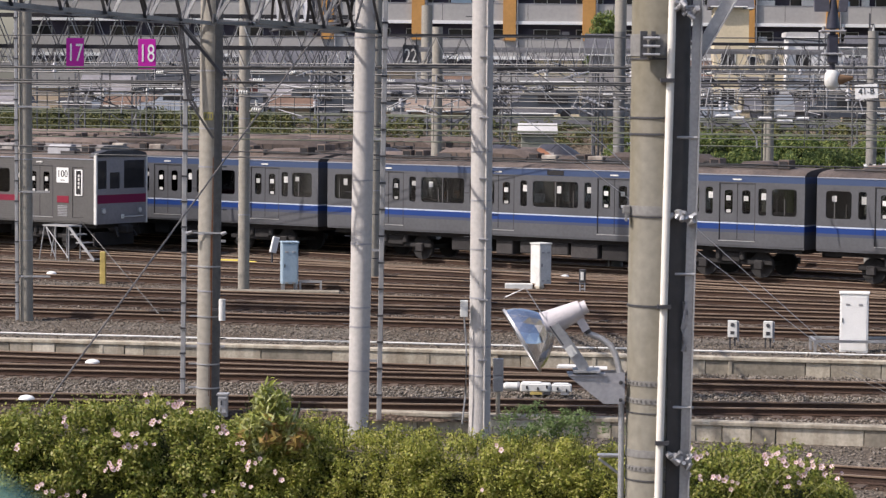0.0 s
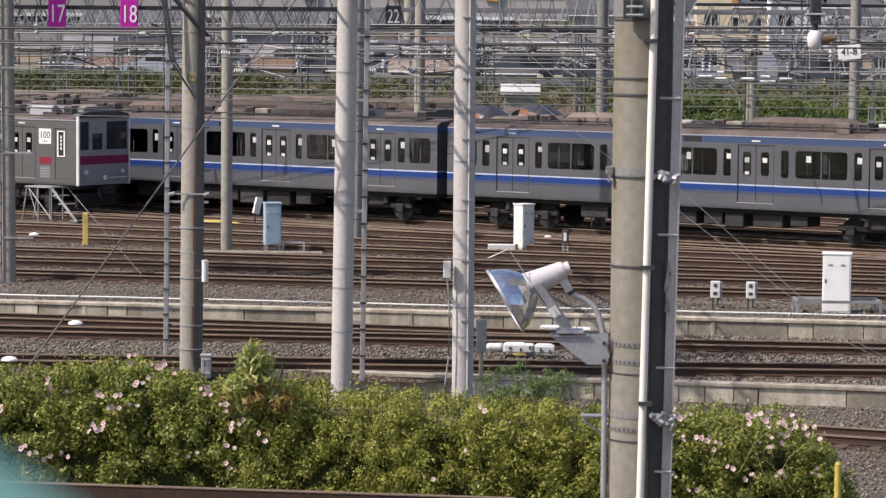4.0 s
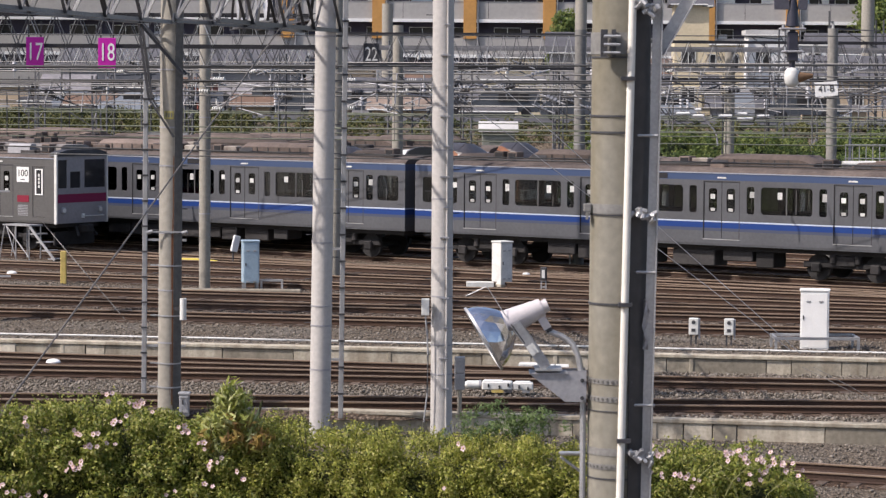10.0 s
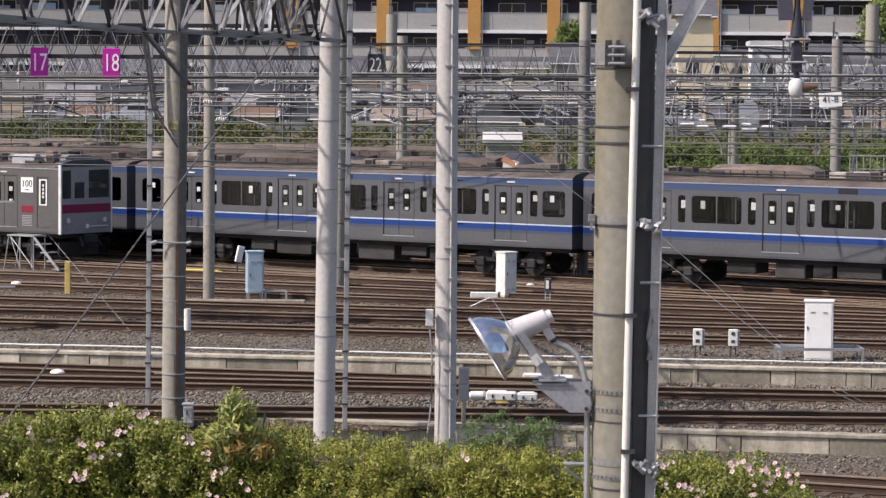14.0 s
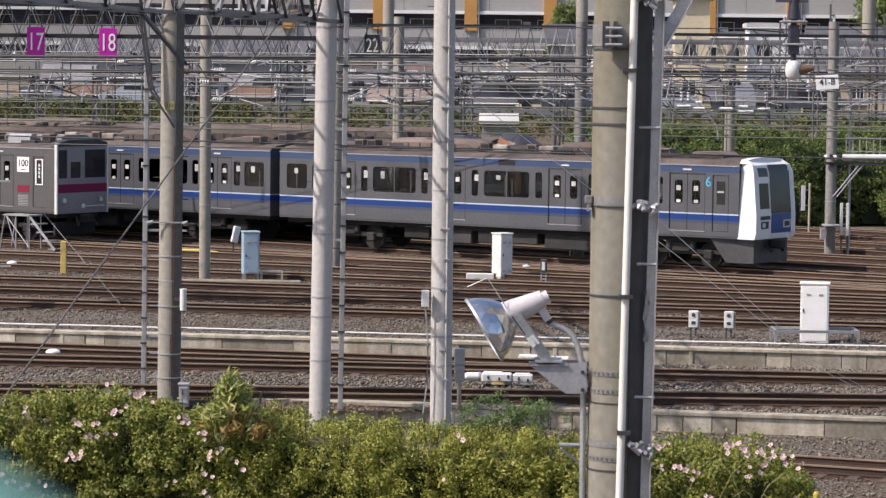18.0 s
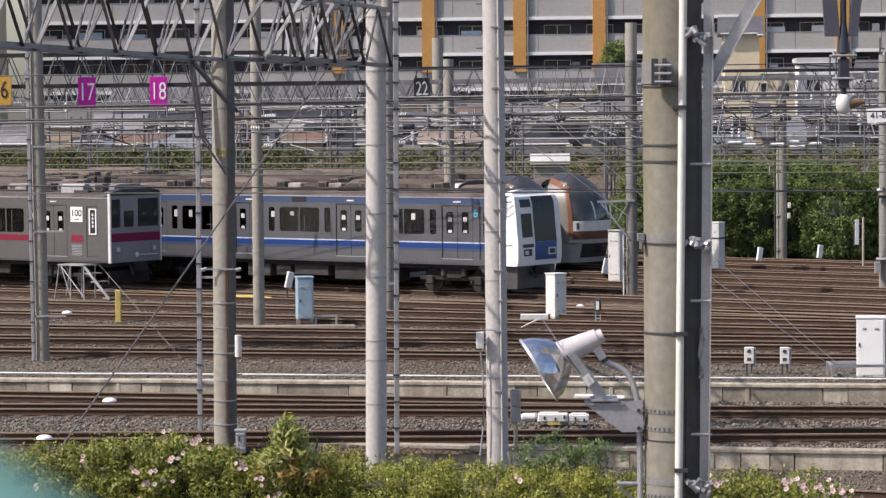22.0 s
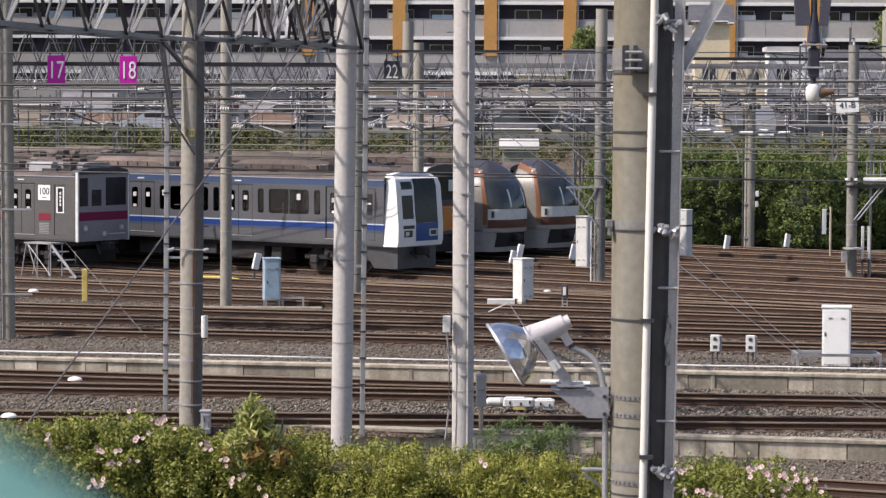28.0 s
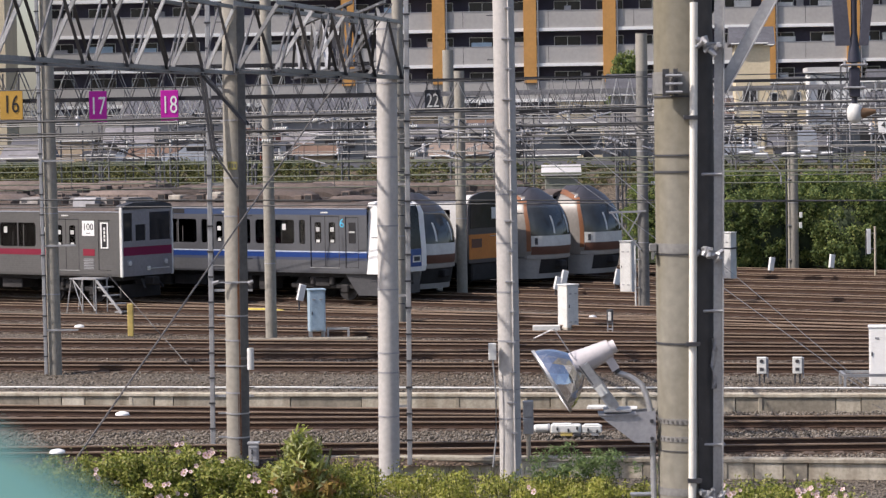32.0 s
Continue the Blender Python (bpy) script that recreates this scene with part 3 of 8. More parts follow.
CAR_GLASS = pane_glass("tinted_car_glass", (0.62, 0.64, 0.64), 1.6)
INNER = mat("pale_inner_panel", (0.58, 0.57, 0.53), 0.7, vary=0.15, big=1, small=8, bump=0.03)
FLOOR = mat("grey_car_floor", (0.24, 0.23, 0.215), 0.8, vary=0.25, big=1, small=8, bump=0.05)
SEAT = mat("dark_blue_plush", (0.035, 0.045, 0.09), 0.95, vary=0.25, big=2, small=30, bump=0.1)
SOOTY = mat("sooty_cream", (0.36, 0.33, 0.28), 0.85, vary=0.3, big=1.5, small=10, bump=0.1, tint=(0.16, 0.13, 0.11))
GUTTER = mat("pale_gutter", (0.30, 0.32, 0.36), 0.6, vary=0.2, big=1, small=10, bump=0.03)
WHEELS = {}
DULL_RAIL = mat("dull_interior_rail", (0.10, 0.10, 0.10), 0.5, vary=0.2, bump=0)
PAPER = mat("notice_paper", (0.56, 0.56, 0.53), 0.7, vary=0.25, big=9, small=40, bump=0, rnd=0.3)
WHEEL = Build().rod((0, -0.88, 0), (0, -0.74, 0), 0.43, n=28).rod((0, 0.74, 0), (0, 0.88, 0), 0.43, n=28).rod((0, -0.74, 0), (0, 0.74, 0), 0.08).rod((0, -0.90, 0), (0, -0.88, 0), 0.12, n=12).box(-0.3, 0.3, -0.895, -0.88, -0.03, 0.03).mesh("wheel", UNDER)


def car(m, label, paint, front=False, group="", far=False, notices=True, seed=1, doors=DOORS, crew=18.02, cab_at=19.0, hollow=False, units=((1.2, 2.6, .2), (4.3, 8.2, .40), (9.0, 10.2, .22), (11.4, 15.3, .40), (16.6, 18.0, .22)), roof=None):
    wheels = []
    rng = random.Random(seed)
    t = thing("railway_car", m, label, "railway car", group)
    prof = shell(CAR_L)
    L = CAR_L if not front else cab_at
    # side wall with real openings, far wall, roof and floor
    b = Build()
    wins = side_openings(front, doors)
    cuts = sorted([(a, c, 2.08, 3.0) for a, c in wins] + [(d - 0.66, d + 0.66, 1.24, 3.14) for d in doors] + ([(crew, crew + 0.6, 1.24, 3.1)] if front and crew < L - 0.5 else []))
    x = 0.0
    for a, c, z0, z1 in cuts:
        if a > x:
            b.box(x, a, 0, 0.05, 1.08, 3.40)
        b.box(a, c, 0, 0.05, 1.08, z0)
        b.box(a, c, 0, 0.05, z1, 3.40)
        x = c
    b.box(x, L, 0, 0.05, 1.08, 3.40)
    b.box(0, L, 0.02, 2.78, 1.02, 1.08)
    fw = Build()
    x = 0.0
    for a, c, z0, z1 in (cuts if hollow else ()):
        fw.box(x, a, 2.75, 2.8, 1.08, 3.40)
        fw.box(a, c, 2.75, 2.8, 1.08, max(z0, 2.08))
        fw.box(a, c, 2.75, 2.8, z1, 3.40)
        x = c
    fw.box(x, L, 2.75, 2.8, 1.08, 3.40)
    b.box(0, 0.05, 0.05, 2.75, 1.08, 3.4)
    if not front:
        b.box(L - 0.05, L, 0.05, 2.75, 1.08, 3.4)
    part("body", b, paint, t, smooth=0)
    part("far_wall", fw, paint, t, smooth=0)
    part("roof", Build().sweep(prof[2:13], 0, L), roof or ROOF, t)
    part("rain_gutter", Build().box(0, L, -0.02, 0.02, 3.395, 3.43), GUTTER, t)
    pane = CAR_GLASS if hollow else GLASS_DARK
    if hollow:
        inner = part("interior", Build().box(0.06, L - 0.06, 0.06, 2.74, 1.09, 1.13), FLOOR, t, "grey floor inside")
        part("ceiling_panel", Build().box(0.06, L - 0.06, 0.06, 2.74, 3.28, 3.34), INNER, inner)
        part("end_panel", Build().box(0.06, 0.12, 0.06, 2.74, 1.13, 3.28), INNER, inner)
        if front:
            part("cab_partition", Build().box(17.9, 17.96, 0.06, 2.74, 1.13, 3.28), UNDERBOX, inner)
        for q in range(3):
            a, c = doors[q] + 0.85, doors[q + 1] - 0.85
            for y0, y1 in ((0.06, 0.52), (2.28, 2.74)):
                part("bench", Build().box(a, c, y0, y1, 1.35, 1.55, 0.04).box(a, c, y1 - 0.12 if y0 > 1 else y0, y1 if y0 > 1 else y0 + 0.12, 1.55, 2.12, 0.03), SEAT, inner)
            part("grab_rail", Build().rod((a, 0.5, 3.0), (c, 0.5, 3.0), 0.018, n=6).rod((a, 2.3, 3.0), (c, 2.3, 3.0), 0.018, n=6).rod((a, 0.5, 1.5), (a, 0.5, 3.0), 0.018, n=6).rod((c, 0.5, 1.5), (c, 0.5, 3.0), 0.018, n=6), GALV, inner)
        for a, c, z0, z1 in cuts:
            part("far_window", Build().box(a, c, 2.77, 2.78, max(z0, 2.08), z1), pane, t)
    else:
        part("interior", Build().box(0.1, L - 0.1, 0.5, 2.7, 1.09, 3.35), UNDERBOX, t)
    for a, c in wins:
        w = part("window", Build().box(a, c, 0.022, 0.034, 2.08, 3.0), pane, t)
        part("window_frame", Build().ring(a, c, 2.08, 3.0, 0.003, 0.022, 0.07 if c - a < 0.5 else 0.11, 0.012), paint, w)
        if c - a > 1.5:
            part("mullion", Build().box((a + c) / 2 - 0.022, (a + c) / 2 + 0.022, 0.006, 0.022, 2.09, 2.99), DULL_RAIL, w)
        if c - a > 0.8:
            for g in range(2):
                k = a + (c - a) * rng.uniform(0.12, 0.88)
                part("seat_rail", Build().box(k, k + 0.03, 0.019, 0.0215, 2.12, 2.12 + rng.uniform(0.35, 0.8)), UNDER if rng.random() < 0.5 else DULL_RAIL, w)
        if notices and rng.random() < 0.75:
            k = a + 0.12 + rng.random() * max(0.0, (c - a) - 0.5)
            part("notice", Build().box(k, k + 0.17, 0.016, 0.021, 2.64 + rng.uniform(-.08, .04), 2.83), PAPER, w, "white paper notice")
    for d in doors:
        for s in (-1, 1):
            x0, x1 = (d - 0.655, d - 0.008) if s < 0 else (d + 0.008, d + 0.655)
            lf = Build()
            wa, wb = x0 + 0.16, x1 - 0.16
            lf.box(x0, wa, 0.02, 0.05, 1.25, 3.13).box(wb, x1, 0.02, 0.05, 1.25, 3.13).box(wa, wb, 0.02, 0.05, 1.25, 2.12).box(wa, wb, 0.02, 0.05, 2.92, 3.13)
            leaf = part("door_leaf", lf, paint, t, smooth=0)
            w = part("door_window", Build().box(wa, wb, 0.032, 0.042, 2.12, 2.92), pane, leaf)
            part("window_frame", Build().ring(wa, wb, 2.12, 2.92, 0.018, 0.032, 0.08, 0.01), paint, leaf)
            if notices:
                part("notice", Build().box(wa + 0.07, wb - 0.09, 0.024, 0.03, 2.56, 2.72), PAPER, leaf, "white paper notice")
                if rng.random() < 0.8:
                    part("notice", Build().box(wa + 0.08, wb - 0.09, 0.024, 0.03, 2.16, 2.26), PAPER, leaf, "white paper notice")
        part("door_seal", Build().box(d - 0.012, d + 0.012, 0.016, 0.05, 1.25, 3.13), RUBBER, t)
        for s in (-1, 1):
            part("door_edge", Build().box(d + s * 0.668 - 0.014, d + s * 0.668 + 0.014, -0.003, 0.03, 1.22, 3.15), RUBBER if s < 0 else DARK_STEEL, t)
        part("door_header", Build().box(d - 0.68, d + 0.68, -0.004, 0.03, 3.13, 3.155), DARK_STEEL, t)
        part("door_sill", Build().box(d - 0.68, d + 0.68, -0.02, 0.02, 1.21, 1.24), GALV, t)
        part("side_lamp", Build().box(d - 0.16, d + 0.16, -0.02, 0.0, 3.24, 3.29), OFFWHITE, t)
    # roof equipment
    for x0, x1, hh in units:
        b = Build()
        pr = [(0.62, 3.6), (0.60, 3.6 + hh * .7), (0.78, 3.62 + hh), (2.02, 3.62 + hh), (2.2, 3.6 + hh * .7), (2.18, 3.6)]
        n, e = len(pr), min(0.45, (x1 - x0) * 0.2)
        b.v += [(x, y if x in (x0 + e, x1 - e) else 1.4 + (y - 1.4) * 0.9, z if x in (x0 + e, x1 - e) else 3.6 + (z - 3.6) * 0.45) for x in (x0, x0 + e, x1 - e, x1) for y, z in pr]
        for s in range(3):
            b.f += [(s * n + i, s * n + (i + 1) % n, (s + 1) * n + (i + 1) % n, (s + 1) * n + i) for i in range(n)]
        b.f += [tuple(range(n))[::-1], tuple(range(3 * n, 4 * n))]
        u = part("roof_unit", b, ROOF_UNIT, t)
        part("vent_grille", Build().box(x0 + 0.2, x0 + 0.8, 0.585, 0.6, 3.64, 3.6 + hh * .6), DARK_STEEL, u)
        if hh > 0.3:
            for q in range(int((x1 - x0 - 1.2) / 0.5)):
                part("unit_rib", Build().box(x0 + 1.0 + 0.5 * q, x0 + 1.05 + 0.5 * q, 0.59, 0.62, 3.62, 3.6 + hh * .65), UNDERBOX, u)
    mid = (doors[1] + doors[2]) / 2
    part("side_display", Build().box(mid - 0.34, mid + 0.34, -0.012, 0.0, 3.2, 3.37, 0.004), RUBBER, t, "dark destination display")
    # small boxes, conduits and feet on the roof
    if not far:
        for k in range(9):
            x = rng.uniform(0.6, L - 1.6)
            y, w = rng.uniform(0.25, 2.2), rng.uniform(0.25, 0.9)
            part("roof_box", Build().box(x, x + w, y, y + rng.uniform(0.2, 0.4), 3.55, 3.70 + rng.uniform(0.0, 0.22), 0.03), ROOF_UNIT if rng.random() < 0.6 else UNDERBOX, t)
        for x in (3.0, 3.55, 8.45, 10.4, 15.7, 18.3):
            if x > L - 1.0:
                continue
            vb = part("vent_box", Build().box(x, x + 0.40, 0.5, 0.95, 3.6, 3.93, 0.02), ROOF_UNIT, t)
            part("vent_mouth", Build().box(x + 0.05, x + 0.35, 0.488, 0.5, 3.68, 3.88), RUBBER, vb)
        for x in (8.95, 10.85):
            part("pale_roof_panel", Build().box(x, x + 0.62, 0.55, 1.2, 3.6, 3.88, 0.03), SOOTY, t, "pale sooty panel")
        part("roof_conduit", Build().tube([(x, 0.42 + 0.03 * math.sin(x), 3.66) for x in np.arange(0.4, L - 0.4, 0.8)], 0.03, 6), UNDERBOX, t)
    # underframe
    part("underframe", Build().box(0.2, L - 0.2, 0.25, 2.55, 0.86, 1.02), UNDER, t)
    x = 5.4
    while x < 14.0:
        w = rng.choice((0.7, 1.1, 1.6, 2.0))
        hgt = rng.uniform(0.35, 0.55)
        part("equipment_box", Build().box(x, min(x + w, 14.1), 0.22 + rng.uniform(0, .1), 1.2, 0.86 - hgt, 0.86, 0.03), UNDERBOX, t)
        x += w + rng.choice((0.12, 0.3, 0.7))
    for c in (2.88, 16.68):
        bg_ = part("bogie", Build().box(c - 1.55, c + 1.55, 0.36, 0.5, 0.42, 0.62, 0.04).box(c - 0.35, c + 0.35, 0.3, 2.4, 0.5, 0.84, 0.03).box(c - 1.55, c + 1.55, 2.2, 2.34, 0.42, 0.62), UNDER, t)
        for dx in (-1.05, 1.05):
            w = part("wheel", WHEEL, None, bg_, m=Matrix.Translation((c + dx, 1.4, 0.43)))
            wheels.append((w, c + dx))
            part("axle_box", Build().box(c + dx - 0.17, c + dx + 0.17, 0.26, 0.38, 0.28, 0.6, 0.04), UNDERBOX, bg_)
        for dx in (-0.45, 0.45):
            part("spring", Build().rod((c + dx, 0.34, 0.6), (c + dx, 0.34, 0.86), 0.12, n=12), UNDERBOX, bg_)
    part("gangway", Build().box(-0.44, 0.0, 0.8, 2.0, 1.05, 3.25, 0.05), RUBBER, t)
    part("coupler", Build().box(-0.44, 0.2, 1.25, 1.55, 0.72, 0.98, 0.04), UNDER, t)
    WHEELS[t.name] = wheels
    return t


CAB_GLASS = mat("dark_cab_glass", (0.014, 0.018, 0.017), 0.22, vary=0.3, big=0.6, small=3, bump=0, spec=0.22)


def cab_white(t):
    """The white raked cab end of the blue-banded train, from x = 19.0 on."""
    X0 = 18.98
    # near side white wrap, as a solid cheek, and far cheek
    for y0, y1 in ((-0.004, 0.30), (2.5, 2.804)):
        prof = [(X0, 1.02), (X0 + 0.62, 1.02), (X0 + 0.68, 1.22), (X0 + 0.68, 1.8), (X0 + 0.56, 3.2), (X0 + 0.47, 3.45), (X0 + 0.22, 3.62), (X0, 3.64)]
        b = Build()
        n = len(prof)
        ins = 0.10 if y0 < 1 else -0.10
        vs = [(x, y0 + ((0, 0, 0, 0, 0, .07, .2, .2)[k] if y0 < 1 else 0), z) for k, (x, z) in enumerate(prof)] + [(x, y1 - ((0, 0, 0, 0, 0, .07, .2, .2)[k] if y0 > 1 else 0), z) for k, (x, z) in enumerate(prof)]
        b.add(vs, [tuple(range(n)), tuple(range(2 * n - 1, n - 1, -1))] + [(i, n + i, n + (i + 1) % n, (i + 1) % n) for i in range(n)])
        part("cab_cheek", b, WHITE, t, "white painted cab side", smooth=0)

    def slab(y0, y1, z0, z1, off, thick, material, name, label=""):
        """A plate lying on the raked face, between two heights."""
        def fx(z):
            return X0 + (0.62 + (z - 1.02) / 0.2 * 0.06 if z < 1.22 else 0.68 if z < 1.8 else 0.68 - (z - 1.8) / 1.4 * 0.12 if z < 3.2 else 0.56 - (z - 3.2) / 0.25 * 0.09 if z < 3.45 else 0.47 - (z - 3.45) / 0.17 * 0.25)
        b = Build()
        zs = [z0] + [k for k in (1.22, 1.8, 3.2, 3.45) if z0 < k < z1] + [z1]
        n = len(zs)
        vs = []
        for y in (y0, y1):
            for o in (off, off - thick):
                vs += [(fx(z) + o, y, z) for z in zs]
        fs = []
        for i in range(n - 1):
            fs += [(i, i + 1, 2 * n + i + 1, 2 * n + i), (n + i, 3 * n + i, 3 * n + i + 1, n + i + 1), (i, n + i, n + i + 1, i + 1), (2 * n + i, 2 * n + i + 1, 3 * n + i + 1, 3 * n + i)]
        fs += [(0, 2 * n, 3 * n, n), (n - 1, 2 * n - 1, 4 * n - 1, 3 * n - 1)]
        return part(name, b.add(vs, fs), material, t, label)
    slab(0.3, 2.5, 1.02, 3.60, -0.03, 0.12, WHITE, "cab_face", "white cab front")
    slab(0.26, 1.0, 2.02, 2.86, -0.015, 0.01, CAB_GLASS, "side_windscreen")
    slab(0.26, 1.0, 3.08, 3.36, -0.015, 0.01, CAB_GLASS, "destination_window")
    slab(0.3, 1.02, 1.66, 1.78, -0.012, 0.01, DARK_STEEL, "dark_strip")
    hl = slab(0.4, 0.9, 1.36, 1.6, -0.01, 0.02, DARK_STEEL, "headlight_bezel")
    slab(0.47, 0.68, 1.41, 1.55, 0.0, 0.02, OFFWHITE, "headlight")
    slab(1.12, 2.60, 1.86, 3.46, -0.012, 0.01, CAB_GLASS, "windscreen")
    slab(1.12, 2.64, 1.2, 1.855, -0.012, 0.01, mat("cab_blue", (0.018, 0.075, 0.25), 0.4, vary=.1, bump=0), "blue_panel")
    slab(1.95, 2.45, 1.36, 1.62, -0.004, 0.012, OFFWHITE, "headlight_frame")
    slab(2.02, 2.38, 1.41, 1.57, 0.0, 0.012, DARK_STEEL, "headlight_glass")
    slab(0.1, 2.7, 1.02, 1.1, 0.03, 0.1, WHITE, "bumper")
    part("cab_roof", Build().sweep([(0.1, 3.5), (0.22, 3.62), (0.6, 3.67), (1.0, 3.69), (1.8, 3.69), (2.2, 3.67), (2.58, 3.62), (2.7, 3.5)], X0 - 0.02, X0 + 0.24), WHITE, t, "white cab roof edge")
    sk = Build()
    sk.add([(17.9, 0.12, 1.0), (18.5, 0.12, 0.22), (19.48, 0.2, 0.22), (19.48, 0.2, 1.0), (17.9, 2.68, 1.0), (18.5, 2.68, 0.22), (19.48, 2.6, 0.22), (19.48, 2.6, 1.0)],
           [(0, 1, 2, 3), (4, 7, 6, 5), (3, 2, 6, 7), (0, 4, 5, 1), (1, 5, 6, 2)])
    part("skirt", sk, mat("dark_grey_skirt", (0.075, 0.075, 0.078), 0.5, 0.2, vary=0.25, big=2, small=15, bump=0.05), t, "grey steel skirt")
    part("coupler_head", Build().box(19.5, 19.95, 1.2, 1.6, 0.7, 1.0, 0.05).rod((19.5, 1.0, 0.8), (19.75, 1.0, 0.6), 0.05).rod((19.5, 1.8, 0.8), (19.75, 1.8, 0.6), 0.05), UNDER, t)
    for x in (18.015, 18.605):
        part("crew_door_edge", Build().box(x, x + 0.02, -0.003, 0.03, 1.22, 3.11), RUBBER, t)
    w = part("crew_door", Build().box(18.03, 18.61, 0.02, 0.05, 1.25, 3.09), BLUE_BODY, t)
    part("crew_window", Build().box(18.17, 18.48, 0.008, 0.02, 2.14, 2.90), GLASS_DARK, w)
    part("window_notice", Build().box(18.20, 18.44, 0.004, 0.008, 2.52, 2.58), PAPER, w)
    words("train_number", "6", 0.46, mat("cyan_sticker", (0.08, 0.50, 0.75), .5, vary=.05, bump=0), t, Matrix.Translation((17.86, -0.006, 2.86)) @ pose(0, 0, 0, 90), "cyan figure on the side")


def car_pose(s, perp):
    p = A0 + ACROSS * perp + U * s
    return pose(p.x, p.y, 0, 0, 0, TURN)


BLUE_CARS = []
for k in range(6):
    c = car(car_pose(60 - 20 * k, 0.0), "grey steel commuter car with blue and white bands", BLUE_BODY, front=(k == 0), group="cars of the moving train", seed=11 + k, hollow=True)
    if k == 0:
        c["label"] = "leading blue-banded commuter car with white raked cab"
        cab_white(c)
    BLUE_CARS.append(c)
# where the white cab edge stands along its track, by the second
LEAD = [(0, 87.77), (3, 77.35), (6, 66.92), (9, 56.74), (13, 43.54), (17, 30.47), (18, 27.35), (19, 24.22), (20, 21.15), (20.5, 19.63), (21, 18.2), (21.5, 16.94),
        (22, 15.9), (22.5, 14.87), (23, 14.03), (23.5, 13.36), (24, 12.8), (24.5, 12.43), (25, 12.22), (25.5, 12.14), (28.5, 12.12), (29, 12.08), (29.5, 11.93),
        (30, 11.62), (30.5, 11.22), (31, 10.69), (31.5, 10.1), (32, 9.4)]

# ---- the parked train with the magenta band ----
def magenta_car():
    c = car(car_pose(1.55 - 19.5, -4.65), "ribbed stainless commuter car with a magenta band, parked", MAG_BODY, front=True, notices=True, seed=5, hollow=True, doors=(2.12, 6.97, 11.83, 16.68), crew=18.33, cab_at=19.46, units=((1.2, 3.6, .3), (4.6, 8.4, .40), (9.3, 13.2, .40)))
    for x0, x1 in ((0.0, 1.46), (2.78, 6.31), (7.63, 11.17), (12.49, 16.02)):
        part("magenta_band", Build().box(x0, x1, -0.004, 0.001, 1.78, 2.0), mat("magenta_tape", (0.19, 0.008, 0.03), 0.45, vary=.1, bump=0), c, "magenta band along the side")
    X = 19.46
    f = Build().box(X, X + 0.06, 0.0, 2.8, 1.02, 1.9).box(X, X + 0.06, 0.0, 2.8, 3.36, 3.58)
    for a, b_ in ((0.0, 0.08), (0.56, 0.74), (1.30, 1.52), (2.68, 2.8)):
        f.box(X, X + 0.06, a, b_, 1.9, 3.36)
    for a, b_, z in ((0.08, 0.56, 2.32), (0.74, 1.30, 2.32), (1.52, 2.68, 2.32)):
        f.box(X, X + 0.06, a, b_, 1.9, z)
    f.box(X, X + 0.06, 0.74, 1.30, 2.92, 3.36)
    part("cab_face", f, MAG_FACE, c, "grey cab front with a magenta band", smooth=0)
    for a, b_, z0, z1 in ((0.08, 0.56, 2.32, 3.36), (0.74, 1.30, 2.32, 2.92), (1.52, 2.68, 2.32, 3.36)):
        part("cab_window", Build().box(X + 0.02, X + 0.03, a, b_, z0, z1), GLASS_DARK, c)
    part("corner_trim", Build().box(X - 0.06, X + 0.085, -0.03, 0.045, 1.0, 3.62, 0.02), OFFWHITE, c)
    part("corner_trim", Build().box(X - 0.06, X + 0.085, 2.755, 2.83, 1.0, 3.5, 0.02), OFFWHITE, c)
    part("brow", Build().sweep([(0.0, 3.5), (0.1, 3.64), (0.6, 3.74), (2.2, 3.74), (2.7, 3.64), (2.8, 3.5)], X - 0.3, X + 0.1), DARK_STEEL, c)
    for y in (0.35, 2.35):
        h = part("headlight_case", Build().box(X + 0.06, X + 0.12, y - 0.13, y + 0.13, 1.38, 1.62, 0.03), STEEL_GREY, c)
        part("headlight", Build().rod((X + 0.12, y, 1.5), (X + 0.14, y, 1.5), 0.085, n=16), OFFWHITE, h)
    part("handrail", Build().rod((X + 0.14, 1.35, 1.27), (X + 0.14, 2.5, 1.27), 0.02, n=8).rod((X + 0.05, 1.35, 1.27), (X + 0.14, 1.35, 1.27), 0.02, n=6).rod((X + 0.05, 2.5, 1.27), (X + 0.14, 2.5, 1.27), 0.02, n=6), OFFWHITE, c)
    part("lamp_marker", Build().box(X + 0.06, X + 0.13, 1.36, 1.46, 1.2, 1.36), WHITE, c)
    part("coupler_head", Build().box(X, X + 0.5, 1.22, 1.58, 0.66, 0.98, 0.05).rod((X + .1, 1.0, 0.9), (X + .35, 0.9, 0.55), 0.05).rod((X + .1, 1.8, 0.9), (X + .35, 1.9, 0.55), 0.05), UNDERBOX, c)
    part("snow_plough", Build().box(X - 0.4, X - 0.3, 0.3, 2.5, 0.2, 0.7, 0.02), UNDER, c)
    d = part("crew_door", Build().box(18.34, 18.92, 0.02, 0.05, 1.25, 3.09), MAG_BODY, c)
    part("crew_window", Build().box(18.51, 18.77, 0.006, 0.02, 2.1, 2.98), GLASS_DARK, d)
    for x0, x1, z0, z1 in ((18.45, 18.51, 2.06, 3.02), (18.77, 18.83, 2.06, 3.02), (18.51, 18.77, 2.06, 2.1), (18.51, 18.77, 2.98, 3.02)):
        part("window_trim", Build().box(x0, x1, -0.006, 0.02, z0, z1), WHITE, d)
